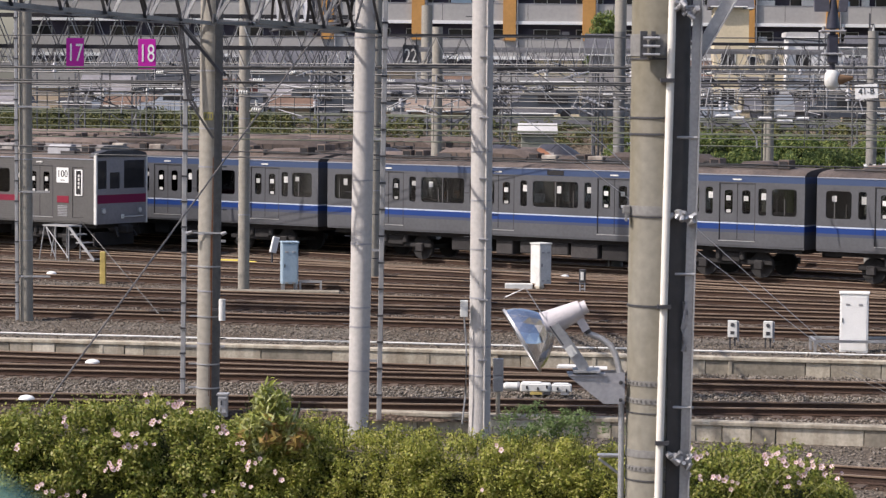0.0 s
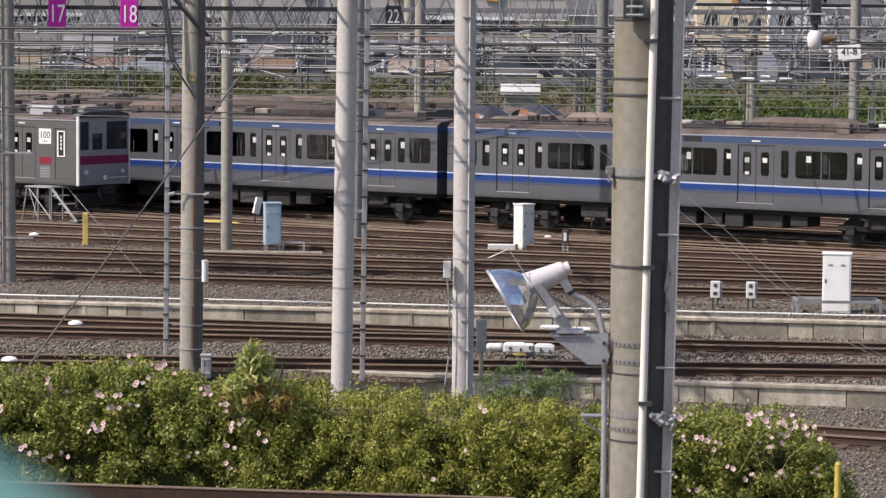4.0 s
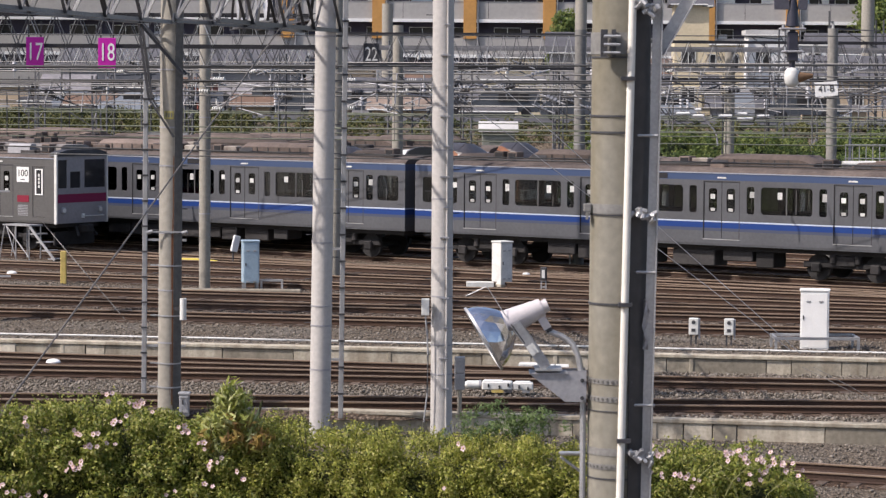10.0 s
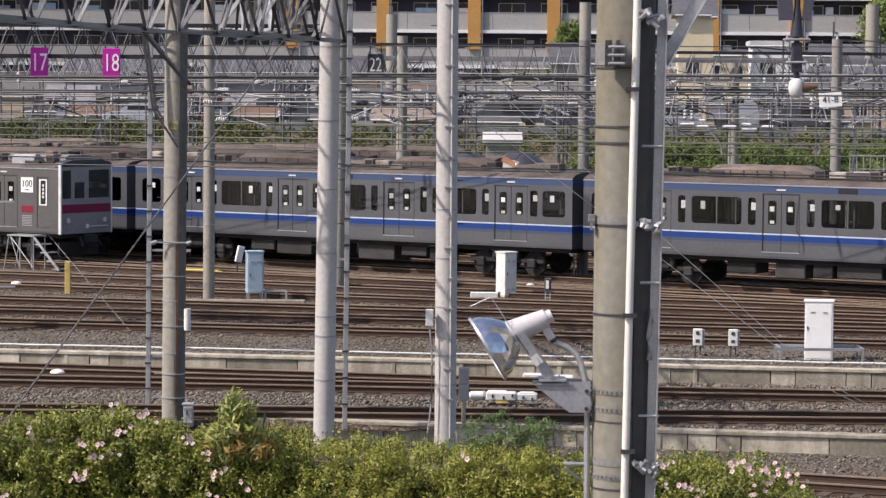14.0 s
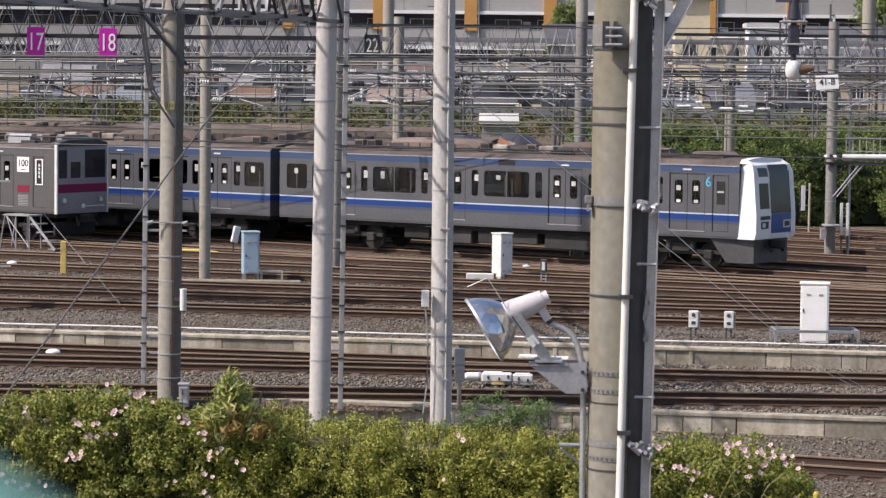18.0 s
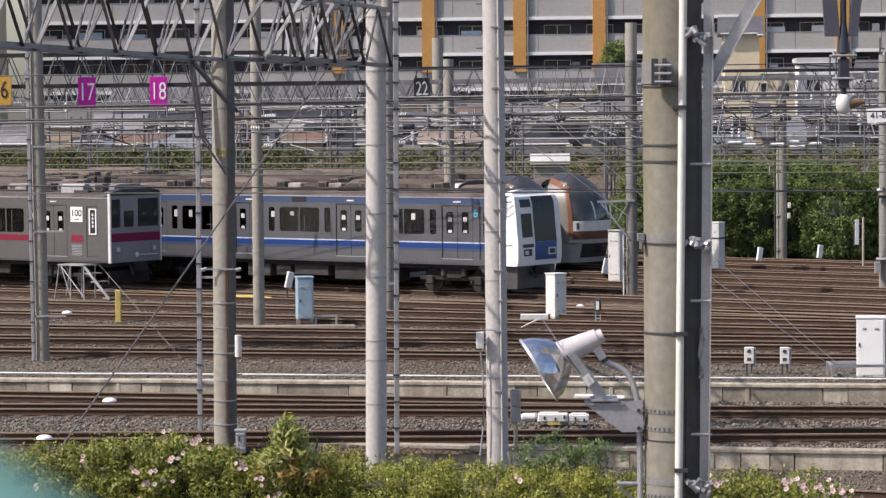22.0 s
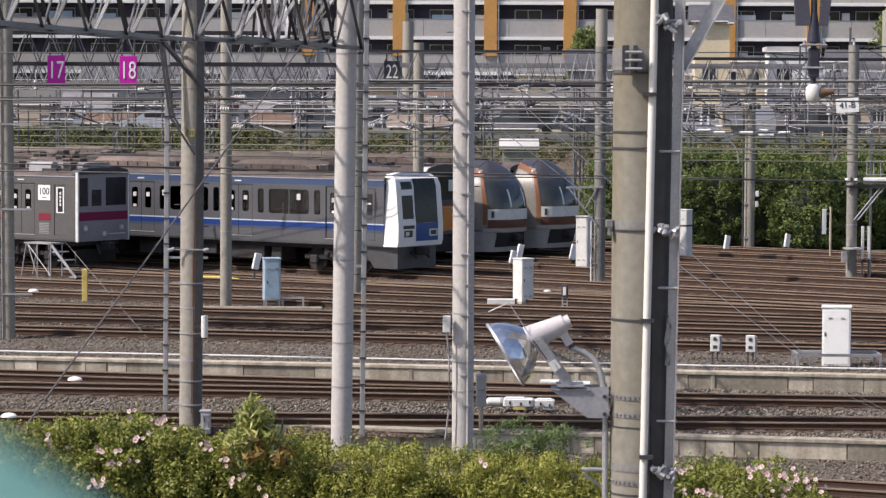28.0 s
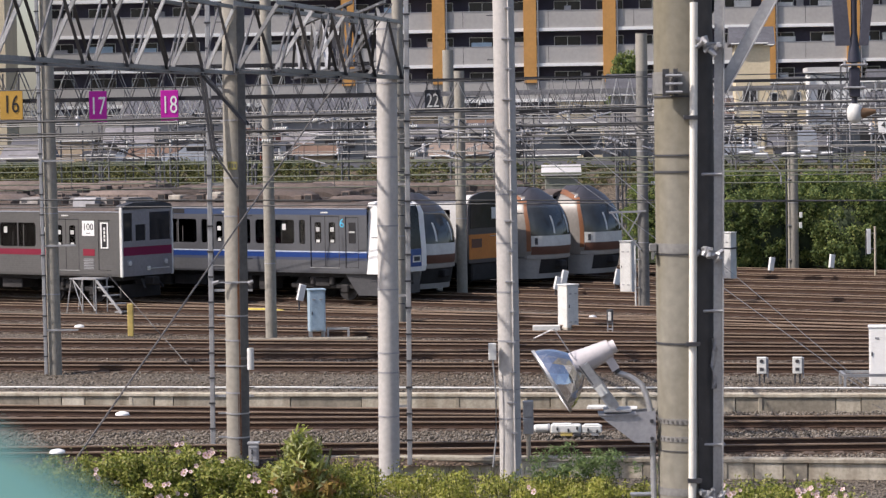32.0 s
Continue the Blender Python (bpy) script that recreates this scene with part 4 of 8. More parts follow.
    for k in range(4):
        part("window_mark", Build().box(18.60, 18.68, 0.0, 0.0055, 2.32 + 0.14 * k, 2.42 + 0.14 * k), OFFWHITE, d)
    p = part("sign_panel", Build().box(17.55, 18.15, -0.016, -0.003, 2.52, 3.08), WHITE, c, "white panel with the figure one hundred")
    ink = mat("black_ink", (0.02, 0.02, 0.02), 0.6, vary=0.05, bump=0)
    words("lettering", "100", 0.36, ink, p, Matrix.Translation((17.85, -0.021, 2.84)) @ pose(0, 0, 0, 90))
    part("caption_bar", Build().box(17.74, 17.96, -0.019, -0.0165, 2.60, 2.63), ink, p)
    part("band_patch", Build().box(17.57, 18.15, -0.012, -0.003, 1.78, 2.03), mat("red_tape", (0.22, 0.010, 0.03), 0.5, vary=.1, bump=0), c)
    for k in range(7):
        part("louvre", Build().box(17.6, 18.1, -0.014, -0.002, 1.28 + 0.06 * k, 1.31 + 0.06 * k), STEEL_GREY, c)
    for x0, x1 in ((13.6, 14.55), (14.85, 15.9), (16.15, 19.05)):
        u = part("roof_cover", Build().sweep([(0.75, 3.6), (0.78, 3.84), (0.95, 3.9), (2.1, 3.9), (2.3, 3.84), (2.35, 3.6)], x0, x1), mat("sooty_pale_cover", (0.30, 0.285, 0.265), 0.8, vary=0.35, big=1.2, small=8, bump=0.1, tint=(0.12, 0.10, 0.09)), c, "pale sooty roof cover")
        part("vent_grille", Build().box(x0 + 0.1, x0 + 0.4, 0.762, 0.776, 3.66, 3.82), DARK_STEEL, u)
    part("roof_unit", Build().sweep([(0.3, 3.56), (0.32, 3.82), (0.42, 3.92), (0.66, 3.92), (0.72, 3.6)], 16.8, 17.9), STEEL_GREY, c, "grey roof box")
    return c


magenta_car()


# ---- parked trains behind, nose out ----
ORANGE = mat("orange_paint", (0.24, 0.105, 0.05), 0.4, vary=0.15, big=1, small=12, bump=0.02)
DEEP_ORANGE = mat("deep_orange_paint", (0.55, 0.19, 0.03), 0.45, vary=0.15, big=1, small=12, bump=0.02)
BROWN = mat("brown_paint", (0.12, 0.05, 0.032), 0.45, vary=0.15, big=1, small=12, bump=0.02)
BLACKISH = mat("black_gloss_paint", (0.05, 0.048, 0.056), 0.3, vary=0.1, bump=0)
NOSE_GREY = mat("nose_grey", (0.42, 0.41, 0.39), 0.45, 0.2, vary=0.12, bump=0.02)


NOSE_GLASS = mat("cab_glass", (0.045, 0.05, 0.052), 0.08, vary=0.35, big=0.6, small=2, bump=0, spec=0.6)
# darker copy of the silver nose paint, shading the sun-facing sides
NOSE_SHADE = mat("shaded_nose_side", (0.27, 0.25, 0.225), 0.45, 0.15, vary=0.2, big=1, small=8, bump=0.03)
DOME = mat("dark_dome_paint", (0.058, 0.055, 0.06), 0.32, vary=0.2, big=1, small=8, bump=0.02, spec=0.5)
NOSE_LIGHT = mat("silver_nose_paint", (0.40, 0.385, 0.36), 0.4, 0.15, vary=0.14, big=1, small=8, bump=0.03)


def nose(c, rim, tone):
    """A rounded bubble cab end, in patches of one curved surface: f across in degrees, z upwards."""
    X0, E = 18.55, 0.72

    def at(f, z, off=0.0):
        s, k = math.sin(math.radians(f)), math.cos(math.radians(f))
        low = max(0.0, 1.35 - z) * 0.25
        D = 1.38 * (1 - 0.93 * max(0.0, (z - 1.75) / 2.07) ** 2.3) - low
        W = 1.4 * (1 - max(0.0, (z - 2.55) / 1.29) ** 2.6 * 0.86)
        return (X0 + (D + off) * abs(k) ** E, 1.4 + (W + off) * math.copysign(abs(s) ** E, s), z)

    def patch(name, f0, f1, z0, z1, material, off=0.0, label="", n=10, m=8):
        b = Build()
        for dep in (off, off - 0.03):
            b.v += [at(f0 + (f1 - f0) * j / n, z0 + (z1 - z0) * i / m, dep) for i in range(m + 1) for j in range(n + 1)]
        back, q = (m + 1) * (n + 1), n + 1
        for i in range(m):
            for j in range(n):
                a = i * q + j
                b.f += [(a, a + 1, a + q + 1, a + q), (back + a, back + a + q, back + a + q + 1, back + a + 1)]
        for j in range(n):
            b.f += [(j, back + j, back + j + 1, j + 1), (m * q + j, m * q + j + 1, back + m * q + j + 1, back + m * q + j)]
        for i in range(m):
            b.f += [(i * q, (i + 1) * q, back + (i + 1) * q, back + i * q), (i * q + n, back + i * q + n, back + (i + 1) * q + n, (i + 1) * q + n)]
        return part(name, b, material, c, label, smooth=60)
    patch("nose_shell", -90, 90, 1.0, 3.78, NOSE_SHADE, 0.0, "silver rounded cab shell", 24, 12)
    patch("dome_sides", -90, 90, 3.5, 3.82, DOME, 0.010, "", 24, 8)
    patch("dome", -72, 66, 3.34, 3.82, DOME, 0.014, "dark domed cab top", 24, 10)
    for f0, f1 in ((-72, -64), (60, 65)):
        patch("cab_rim", f0, f1, 1.3, 3.36, rim, 0.014, "coloured cab rim", 3, 14)
    patch("windscreen", -63, 59, 1.93, 3.12, NOSE_GLASS, 0.012, "", 18, 10)
    patch("brow_panel", -63, 59, 3.12, 3.36, DOME, 0.013, "", 18, 3)
    patch("pale_band", -63, 60, 1.50, 1.92, OFFWHITE, 0.016, "", 18, 3)
    patch("lower_band", -63, 60, 1.17, 1.49, tone, 0.014, "", 18, 3)
    patch("bumper", -70, 70, 1.0, 1.14, NOSE_LIGHT, 0.04, "", 18, 2)
    for f in (-14, 14):
        patch("pillar_strip", f, f + 3.5, 2.0, 2.72, OFFWHITE, 0.02, "", 2, 4)
    patch("marker_lamp", -56, -50, 1.58, 1.84, DARK_STEEL, 0.03, "", 2, 2)
    # dark roof behind the dome, with the coloured stripe along its shoulder
    prof = [at(-90, z)[1:] for z in (2.5, 2.8, 3.1, 3.35, 3.55, 3.7, 3.78, 3.82)]
    prof += [(2.8 - y, z) for y, z in reversed(prof)]
    part("cab_body", Build().sweep(prof, 17.8, X0 + 0.01), NOSE_SHADE, c, "silver shoulder behind the cab", smooth=60)
    part("dome_roof", Build().sweep([(y - (0.015 if y < 1.4 else -0.015), z + 0.02) for y, z in prof[4:-4]], 17.85, X0), DOME, c, "dark cab roof", smooth=60)
    stripe = Build()
    pts = [(17.86, 3.64), (18.0, 3.62), (18.2, 3.57), (18.4, 3.5), (18.62, 3.4), (18.9, 3.28)]
    for x, z in pts:
        f = -90 if x < X0 else -90 + (x - X0) / 0.35 * 27
        for zz in (z - 0.13, z + 0.04):
            p = at(f, zz, 0.055)
            stripe.v.append((x if x < X0 else p[0], p[1], zz))
    for i in range(len(pts) - 1):
        a = 2 * i
        stripe.f.append((a, a + 2, a + 3, a + 1))
    part("roof_stripe", stripe, rim, c, "coloured stripe over the cab shoulder", smooth=60)
    part("headlight", Build().box(18.86, 18.95, 0.10, 0.2, 3.32, 3.42, 0.02), WHITE, c)
    patch("skirt", -90, 90, 0.2, 0.99, NOSE_LIGHT, -0.03, "silver skirt under the cab", 18, 4)
    patch("dark_recess", -40, 52, 0.40, 0.97, UNDER, -0.015, "", 10, 3)
    part("coupler_head", Build().box(19.5, 20.05, 1.2, 1.6, 0.62, 0.92, 0.05), UNDERBOX, c)
    part("side_fill", Build().box(17.86, X0 + 0.02, 0.0, 2.8, 0.75, 2.52, 0.05), NOSE_SHADE, c, "silver cab side")


def flat_nose(c):
    X = 18.98
    part("cab_face", Build().sweep([(0.02, 1.0), (0.0, 1.3), (0.0, 3.1), (0.08, 3.4), (0.3, 3.62), (0.8, 3.74), (1.4, 3.78), (2.0, 3.74), (2.5, 3.62), (2.72, 3.4), (2.8, 3.1), (2.8, 1.3), (2.78, 1.0)], X + 0.43, X + 0.5), BLACKISH, c, "dark cab front")
    part("cab_side", Build().sweep([(0.02, 1.0), (0.0, 1.3), (0.0, 3.3), (0.3, 3.55), (0.8, 3.66), (2.0, 3.66), (2.5, 3.55), (2.8, 3.3), (2.8, 1.3), (2.78, 1.0)], X - 0.05, X + 0.43), OFFWHITE, c, "white cab side")
    part("lower_panel", Build().box(X + 0.5, X + 0.52, 0.04, 2.76, 1.15, 2.12, 0.01), DEEP_ORANGE, c, "deep orange lower panel")
    part("windscreen", Build().box(X + 0.5, X + 0.515, 0.15, 2.65, 2.36, 3.4), GLASS_DARK, c)
    part("dark_mark", Build().box(X + 0.52, X + 0.53, 0.2, 0.9, 1.6, 1.95), BROWN, c)
    part("notice", Build().box(X + 0.516, X + 0.522, 1.6, 2.1, 2.7, 3.15), OFFWHITE, c)
    part("skirt", Build().box(18.6, X + 0.45, 0.3, 2.5, 0.3, 0.98, 0.05), UNDER, c)


WHITE_BODY = mat("white_car_body", (0.62, 0.62, 0.60), 0.45, 0.1, vary=0.12, big=0.6, small=8, bump=0.03)
PARKED = [(3.9, 8.6, ORANGE_BODY, "round", NOSE_GREY), (7.75, 8.45, WHITE_BODY, "flat", None), (11.5, 8.98, ORANGE_BODY, "round", ORANGE), (15.4, 9.02, ORANGE_BODY, "round", ORANGE)]
for i, (perp, s, paint, kind_, rim) in enumerate(PARKED):
    c = car(car_pose(s - 19.5, perp), "parked commuter car with a rounded dark cab front" if kind_ == "round" else "parked commuter car with an orange and black front", paint, front=True, group="parked trains", notices=False, seed=30 + i, cab_at=17.85 if kind_ == "round" else 19.0, units=((1.2, 2.6, .2), (4.3, 8.2, .40), (9.0, 10.2, .22), (11.4, 15.3, .40)))
    if kind_ == "round":
        nose(c, rim, BROWN)
    else:
        flat_nose(c)
    car(car_pose(s - 39.5, perp), "parked steel commuter car in a row of trains", paint, group="parked trains", notices=False, seed=40 + i)


# ---- boxes, posts and signs among the tracks ----
def cabinet(x, y, z0, w, d, h, material, label, name="equipment_cabinet", turn=0.0, plinth=True, legs=False):
    t = thing(name, pose(x, y, z0, 0, 0, turn), label, "cabinet", "trackside cabinets")
    base = 0.12 if plinth else 0.0
    if legs:
        base = 0.28
        for sx in (-1, 1):
            for sy in (-1, 1):
                part("leg", Build().box(sx * (w / 2 - 0.05) - 0.03, sx * (w / 2 - 0.05) + 0.03, sy * (d / 2 - 0.05) - 0.03, sy * (d / 2 - 0.05) + 0.03, -0.05, base), GALV, t)
    if plinth:
        part("plinth", Build().box(-w / 2 - 0.02, w / 2 + 0.02, -d / 2 - 0.02, d / 2 + 0.02, -0.05, base, 0.01), WALL_CONC, t)
    part("body", Build().box(-w / 2, w / 2, -d / 2, d / 2, base, h - 0.05, 0.012), material, t)
    part("lid", Build().box(-w / 2 - 0.025, w / 2 + 0.025, -d / 2 - 0.025, d / 2 + 0.025, h - 0.05, h, 0.012), material, t)
    dr = part("door", Build().box(-w / 2 + 0.04, w / 2 - 0.04, -d / 2 - 0.012, -d / 2, base + 0.05, h - 0.09, 0.004), material, t)
    part("latch", Build().box(-w / 2 + 0.06, -w / 2 + 0.09, -d / 2 - 0.03, -d / 2 - 0.012, h * 0.5, h * 0.5 + 0.1), DARK_STEEL, dr)
    for zz in (h * 0.2, h * 0.8):
        for xx in (-w * 0.22, w * 0.22):
            part("hinge", Build().box(xx - 0.05, xx + 0.05, -d / 2 - 0.028, -d / 2 - 0.012, zz - 0.022, zz + 0.022, 0.006), GALV, dr)
    return t


cabinet(9.25, 68.3, -0.2, 0.70, 0.45, 1.5, WHITE, "tall white steel cabinet on the concrete edge", turn=-9, plinth=False)
cabinet(-6.02, 85.4, -0.2, 0.50, 0.5, 1.6, PALE_BLUE, "pale blue-grey steel cabinet on legs", turn=12, plinth=False, legs=True)
cabinet(1.86, 87.7, -0.2, 0.46, 0.5, 1.5, OFFWHITE, "white steel cabinet with a grey side", turn=35)
cabinet(4.55, 105.3, -0.2, 0.5, 0.4, 2.1, OFFWHITE, "tall white cabinet between the tracks", turn=-30)
c = cabinet(8.95, 113.2, -0.2, 0.62, 0.55, 2.05, OFFWHITE, "tall white cabinet with a dark strap before the shrubs", turn=-30)
part("strap", Build().box(-0.33, 0.33, -0.295, 0.295, 1.35, 1.42), DARK_STEEL, c)
cabinet(5.27, 69.5, -0.2, 0.1, 0.12, 1.55, WHITE, "slim white upright cable box", turn=-9)
t = thing("junction_box", pose(0.35, 57.35, -0.6), "grey two-part junction box on a pale pipe", "junction box")
part("pipe", Build().rod((0, 0, -0.05), (0, 0, 0.55), 0.045, n=12), WALL_CONC, t)
for z in (0.55, 0.90):
    bx = part("case", Build().box(-0.11, 0.11, -0.08, 0.08, z, z + 0.345, 0.012), GALV, t)
    part("door", Build().box(-0.09, 0.09, -0.09, -0.08, z + 0.03, z + 0.31, 0.004), GALV, bx)
cabinet(-5.38, 57.0, -0.6, 0.2, 0.2, 0.5, GALV, "small grey junction box at the foot of a pole", plinth=False)
solid("cable_trough", Build().box(0.72, 1.6, 87.4, 87.7, -0.2, 0.0, 0.02), OFFWHITE, "white cable trough at the foot of a cabinet", "cable trough")
solid("cable_trough", Build().box(-8.6, -4.4, 84.6, 85.0, -0.2, -0.08, 0.03), STAINED_BLOCK, "concrete strip around pole and cabinet", "cable trough")
b = Build().box(-5.7, -5.0, 85.3, 85.4, 0.12, 0.18).box(-5.7, -5.64, 85.3, 85.4, -0.2, 0.12).box(-5.06, -5.0, 85.3, 85.4, -0.2, 0.12)
solid("cabinet_guard", b, GALV, "low galvanised frame beside a cabinet", "frame")
b = Build().box(8.2, 10.3, 67.75, 67.82, 0.07, 0.14).box(8.2, 10.3, 68.75, 68.82, 0.07, 0.14)
for xx in (8.2, 10.24):
    b.box(xx, xx + 0.06, 67.75, 67.82, -0.2, 0.07).box(xx, xx + 0.06, 68.75, 68.82, -0.2, 0.07).box(xx, xx + 0.06, 67.82, 68.75, 0.07, 0.14)
solid("cabinet_guard", b, GALV, "low galvanised guard frame around a cabinet", "frame", m=Matrix.Translation((0, 0, 0)))


def small_signal(x, y, h0):
    t = thing("track_signal", pose(x, y, -0.2, 0, 0, -8), "small white dwarf signal box on two legs", "signal", "dwarf signals")
    for s in (-1, 1):
        part("leg", Build().box(s * 0.06 - 0.02, s * 0.06 + 0.02, -0.03, 0.03, 0.0, h0), DARK_STEEL, t)
    c = part("case", Build().box(-0.12, 0.12, -0.09, 0.09, h0, h0 + 0.42, 0.015), OFFWHITE, t)
    part("lens", Build().rod((0.0, -0.092, h0 + 0.32), (0.0, -0.105, h0 + 0.32), 0.05, n=14), DARK_STEEL, c)
    part("mark", Build().box(-0.05, 0.05, -0.1, -0.091, h0 + 0.08, h0 + 0.16), DARK_STEEL, c)
    part("side_plate", Build().box(0.12, 0.16, -0.05, 0.12, h0 - 0.1, h0 + 0.4), STEEL_GREY, t)


small_signal(6.3, 69.0, 0.27)
small_signal(7.18, 68.9, 0.27)
t = thing("track_signal", pose(3.14, 86.3, -0.2, 0, 0, -8), "dark dwarf signal with a white lens panel on two legs", "signal", "dwarf signals")
for s in (-1, 1):
    part("leg", Build().box(s * 0.075 - 0.018, s * 0.075 + 0.018, -0.03, 0.03, 0.0, 0.72), STEEL_GREY, t)
for z in (0.12, 0.3):
    part("cross_bar", Build().box(-0.075, 0.075, -0.02, 0.02, z, z + 0.04), STEEL_GREY, t)
c = part("case", Build().box(-0.10, 0.10, -0.08, 0.08, 0.36, 0.76, 0.015), DARK_STEEL, t)
part("lens_panel", Build().box(-0.05, 0.05, -0.095, -0.08, 0.42, 0.68, 0.02), OFFWHITE, c)
solid("sleeper_marker", Build().lathe([(0.14, 0.0), (0.13, 0.03), (0.09, 0.065), (0.001, 0.08)], pose(2.75, 91.5, -0.05), 14), WHITE, "white domed marker on a sleeper", "marker", "domed markers")


def stop_marker(x, y, z0, h, w, lean):
    t = thing("stop_marker", pose(x, y, -0.2, 0, 0, 30), "tilted white marker board on a short post", "marker board", "white marker boards")
    part("post", Build().rod((0, 0, 0), (0, 0, z0 + 0.25), 0.035, n=8), DARK_STEEL, t)
    m = Matrix.Translation((0, -0.05, z0 + 0.2)) @ pose(0, 0, 0, 0, lean, 0)
    part("board", Build().box(-w / 2, w / 2, -0.06, 0.06, 0, h, 0.015, m), WHITE, t)


for x, y, z0, h, w, ln in ((-7.45, 97.0, 0.3, 0.58, 0.24, 14), (2.0, 105.0, 0.2, 0.62, 0.24, 14), (1.75, 104.6, 0.1, 0.5, 0.24, 14), (4.2, 109.0, 0.0, 0.62, 0.24, 14), (11.1, 117.3, 0.0, 0.58, 0.24, 10),
                       (13.87, 119.0, 0.0, 0.58, 0.24, 8), (-2.75, 106.8, 0.0, 0.62, 0.24, 10)):
    stop_marker(x, y, z0, h, w, ln)
t = thing("marker_board", pose(15.05, 115.4, -0.2, 0, 0, 10), "tall white marker board beside a weathered post", "marker board")
part("post", Build().rod((0.28, 0, 0), (0.28, 0, 2.1), 0.05, n=10), WALL_CONC, t)
part("board", Build().box(-0.09, 0.09, -0.03, 0.03, 0.95, 2.0, 0.01), WHITE, t)
part("edge", Build().box(-0.13, -0.09, -0.02, 0.04, 0.9, 1.95), DARK_STEEL, t)
for z in (1.15, 1.8):
    part("bracket", Build().box(0.09, 0.28, -0.015, 0.015, z, z + 0.04), GALV, t)
solid("yellow_post", Build().box(-12.28, -12.1, 87.9, 88.05, -0.2, 0.85, 0.015), YELLOW, "faded yellow marker post beside a track", "post")
solid("yellow_hose", Build().tube([(-9.9, 97.6, -0.1), (-9.2, 97.3, -0.06), (-8.6, 97.4, -0.08), (-8.0, 97.0, -0.12)], 0.1, 8), mat("yellow_plastic", (0.62, 0.5, 0.08), .5, vary=.1), "bright yellow cover lying between the rails", "cover")
for x, y, z in ((-8.95, 62.9, -0.12), (-9.49, 57.0, -0.28), (-14.1, 89.6, 0.0)):
    solid("sleeper_marker", Build().lathe([(0.17, 0.0), (0.165, 0.03), (0.13, 0.065), (0.06, 0.085), (0.001, 0.09)], pose(x, y, z), 16), WHITE, "white domed marker on a sleeper", "marker", "domed markers")
# point machines with white covers
t = thing("point_machine", pose(1.22, 61.0, -0.5, 0, 0, -2) @ Matrix.Diagonal((1.1, 1, 0.8, 1)), "white covered point machine beside the track", "point machine")
part("case", Build().box(-0.32, 0.30, -0.18, 0.18, 0.07, 0.30, 0.03), OFFWHITE, t)
part("gear_case", Build().box(0.31, 0.72, -0.16, 0.16, 0.07, 0.27, 0.025), OFFWHITE, t)
part("motor", Build().rod((-0.62, 0, 0.19), (-0.38, 0, 0.19), 0.12, n=18), OFFWHITE, t)
part("collar", Build().rod((-0.38, 0, 0.19), (-0.33, 0, 0.19), 0.135, n=18), STEEL_GREY, t)
part("motor_cap", Build().rod((-0.66, 0, 0.19), (-0.62, 0, 0.19), 0.08, 0.11, 18), OFFWHITE, t)
part("cover", Build().box(-0.28, 0.10, -0.14, 0.14, 0.30, 0.325, 0.01), WHITE, t)
part("cover", Build().box(0.36, 0.66, -0.12, 0.12, 0.27, 0.30, 0.01), WHITE, t)
for xx, zz in ((-0.2, 0.2), (0.02, 0.16), (0.2, 0.22), (0.42, 0.17), (0.6, 0.13)):
    part("clip", Build().box(xx, xx + 0.035, -0.195, -0.17, zz - 0.05, zz + 0.04), DARK_STEEL, t)
part("foot", Build().box(-0.12, 0.12, -0.2, 0.2, 0.0, 0.065), YELLOW, t, "yellow foot")
part("foot", Build().box(0.15, 0.30, -0.2, 0.2, 0.0, 0.065), DARK_STEEL, t)
part("foot", Build().box(0.5, 0.66, -0.18, 0.2, 0.0, 0.065), GALV, t)
t = thing("point_machine", pose(2.3, 65.85, -0.6, 0, 0, -6) @ Matrix.Diagonal((0.8, 1, 0.9, 1)), "white covered point machine beside the far rail", "point machine")
part("case", Build().box(-0.6, 0.0, -0.16, 0.16, 0.06, 0.28, 0.03), OFFWHITE, t)
part("gear_case", Build().box(0.06, 0.5, -0.14, 0.16, 0.06, 0.24, 0.03), OFFWHITE, t)
part("motor", Build().rod((0.52, 0, 0.16), (0.9, 0, 0.16), 0.10, n=16), OFFWHITE, t)
for xx in (-0.45, -0.2, 0.2, 0.4):
    part("clip", Build().box(xx, xx + 0.05, -0.175, -0.13, 0.1, 0.22), STEEL_GREY, t)
part("base_plate", Build().box(-0.65, 0.95, -0.2, 0.2, 0.0, 0.06), GALV, t)
# loose steps at the parked car's door
t = thing("access_steps", pose(-15.6, 100.15, -0.2, 0, 0, TURN), "movable steel steps at a car door", "steps")
part("platform", Build().box(-0.15, 1.15, -0.55, 0.15, 1.22, 1.27), GALV, t)
for xx in (-0.1, 0.45, 1.1):
    for yy in (-0.5, 0.1):
        part("leg", Build().rod((xx - (0.25 if xx < 0 else 0), yy, 0), (xx, yy, 1.22), 0.025, n=6), GALV, t)
part("brace", Build().rod((0.0, -0.52, 1.2), (1.1, -0.52, 0.1), 0.02, n=6), GALV, t)
part("brace", Build().rod((0.45, -0.52, 0.1), (0.0, -0.52, 1.2), 0.02, n=6), GALV, t)
for k in range(4):
    part("tread", Build().box(1.15 + 0.28 * k, 1.45 + 0.28 * k, -0.5, 0.1, 0.93 - 0.29 * k, 0.97 - 0.29 * k), GALV, t)
part("stringer", Build().bar((1.15, -0.52, 1.2), (2.35, -0.52, 0.05), 0.03, 0.1), GALV, t)


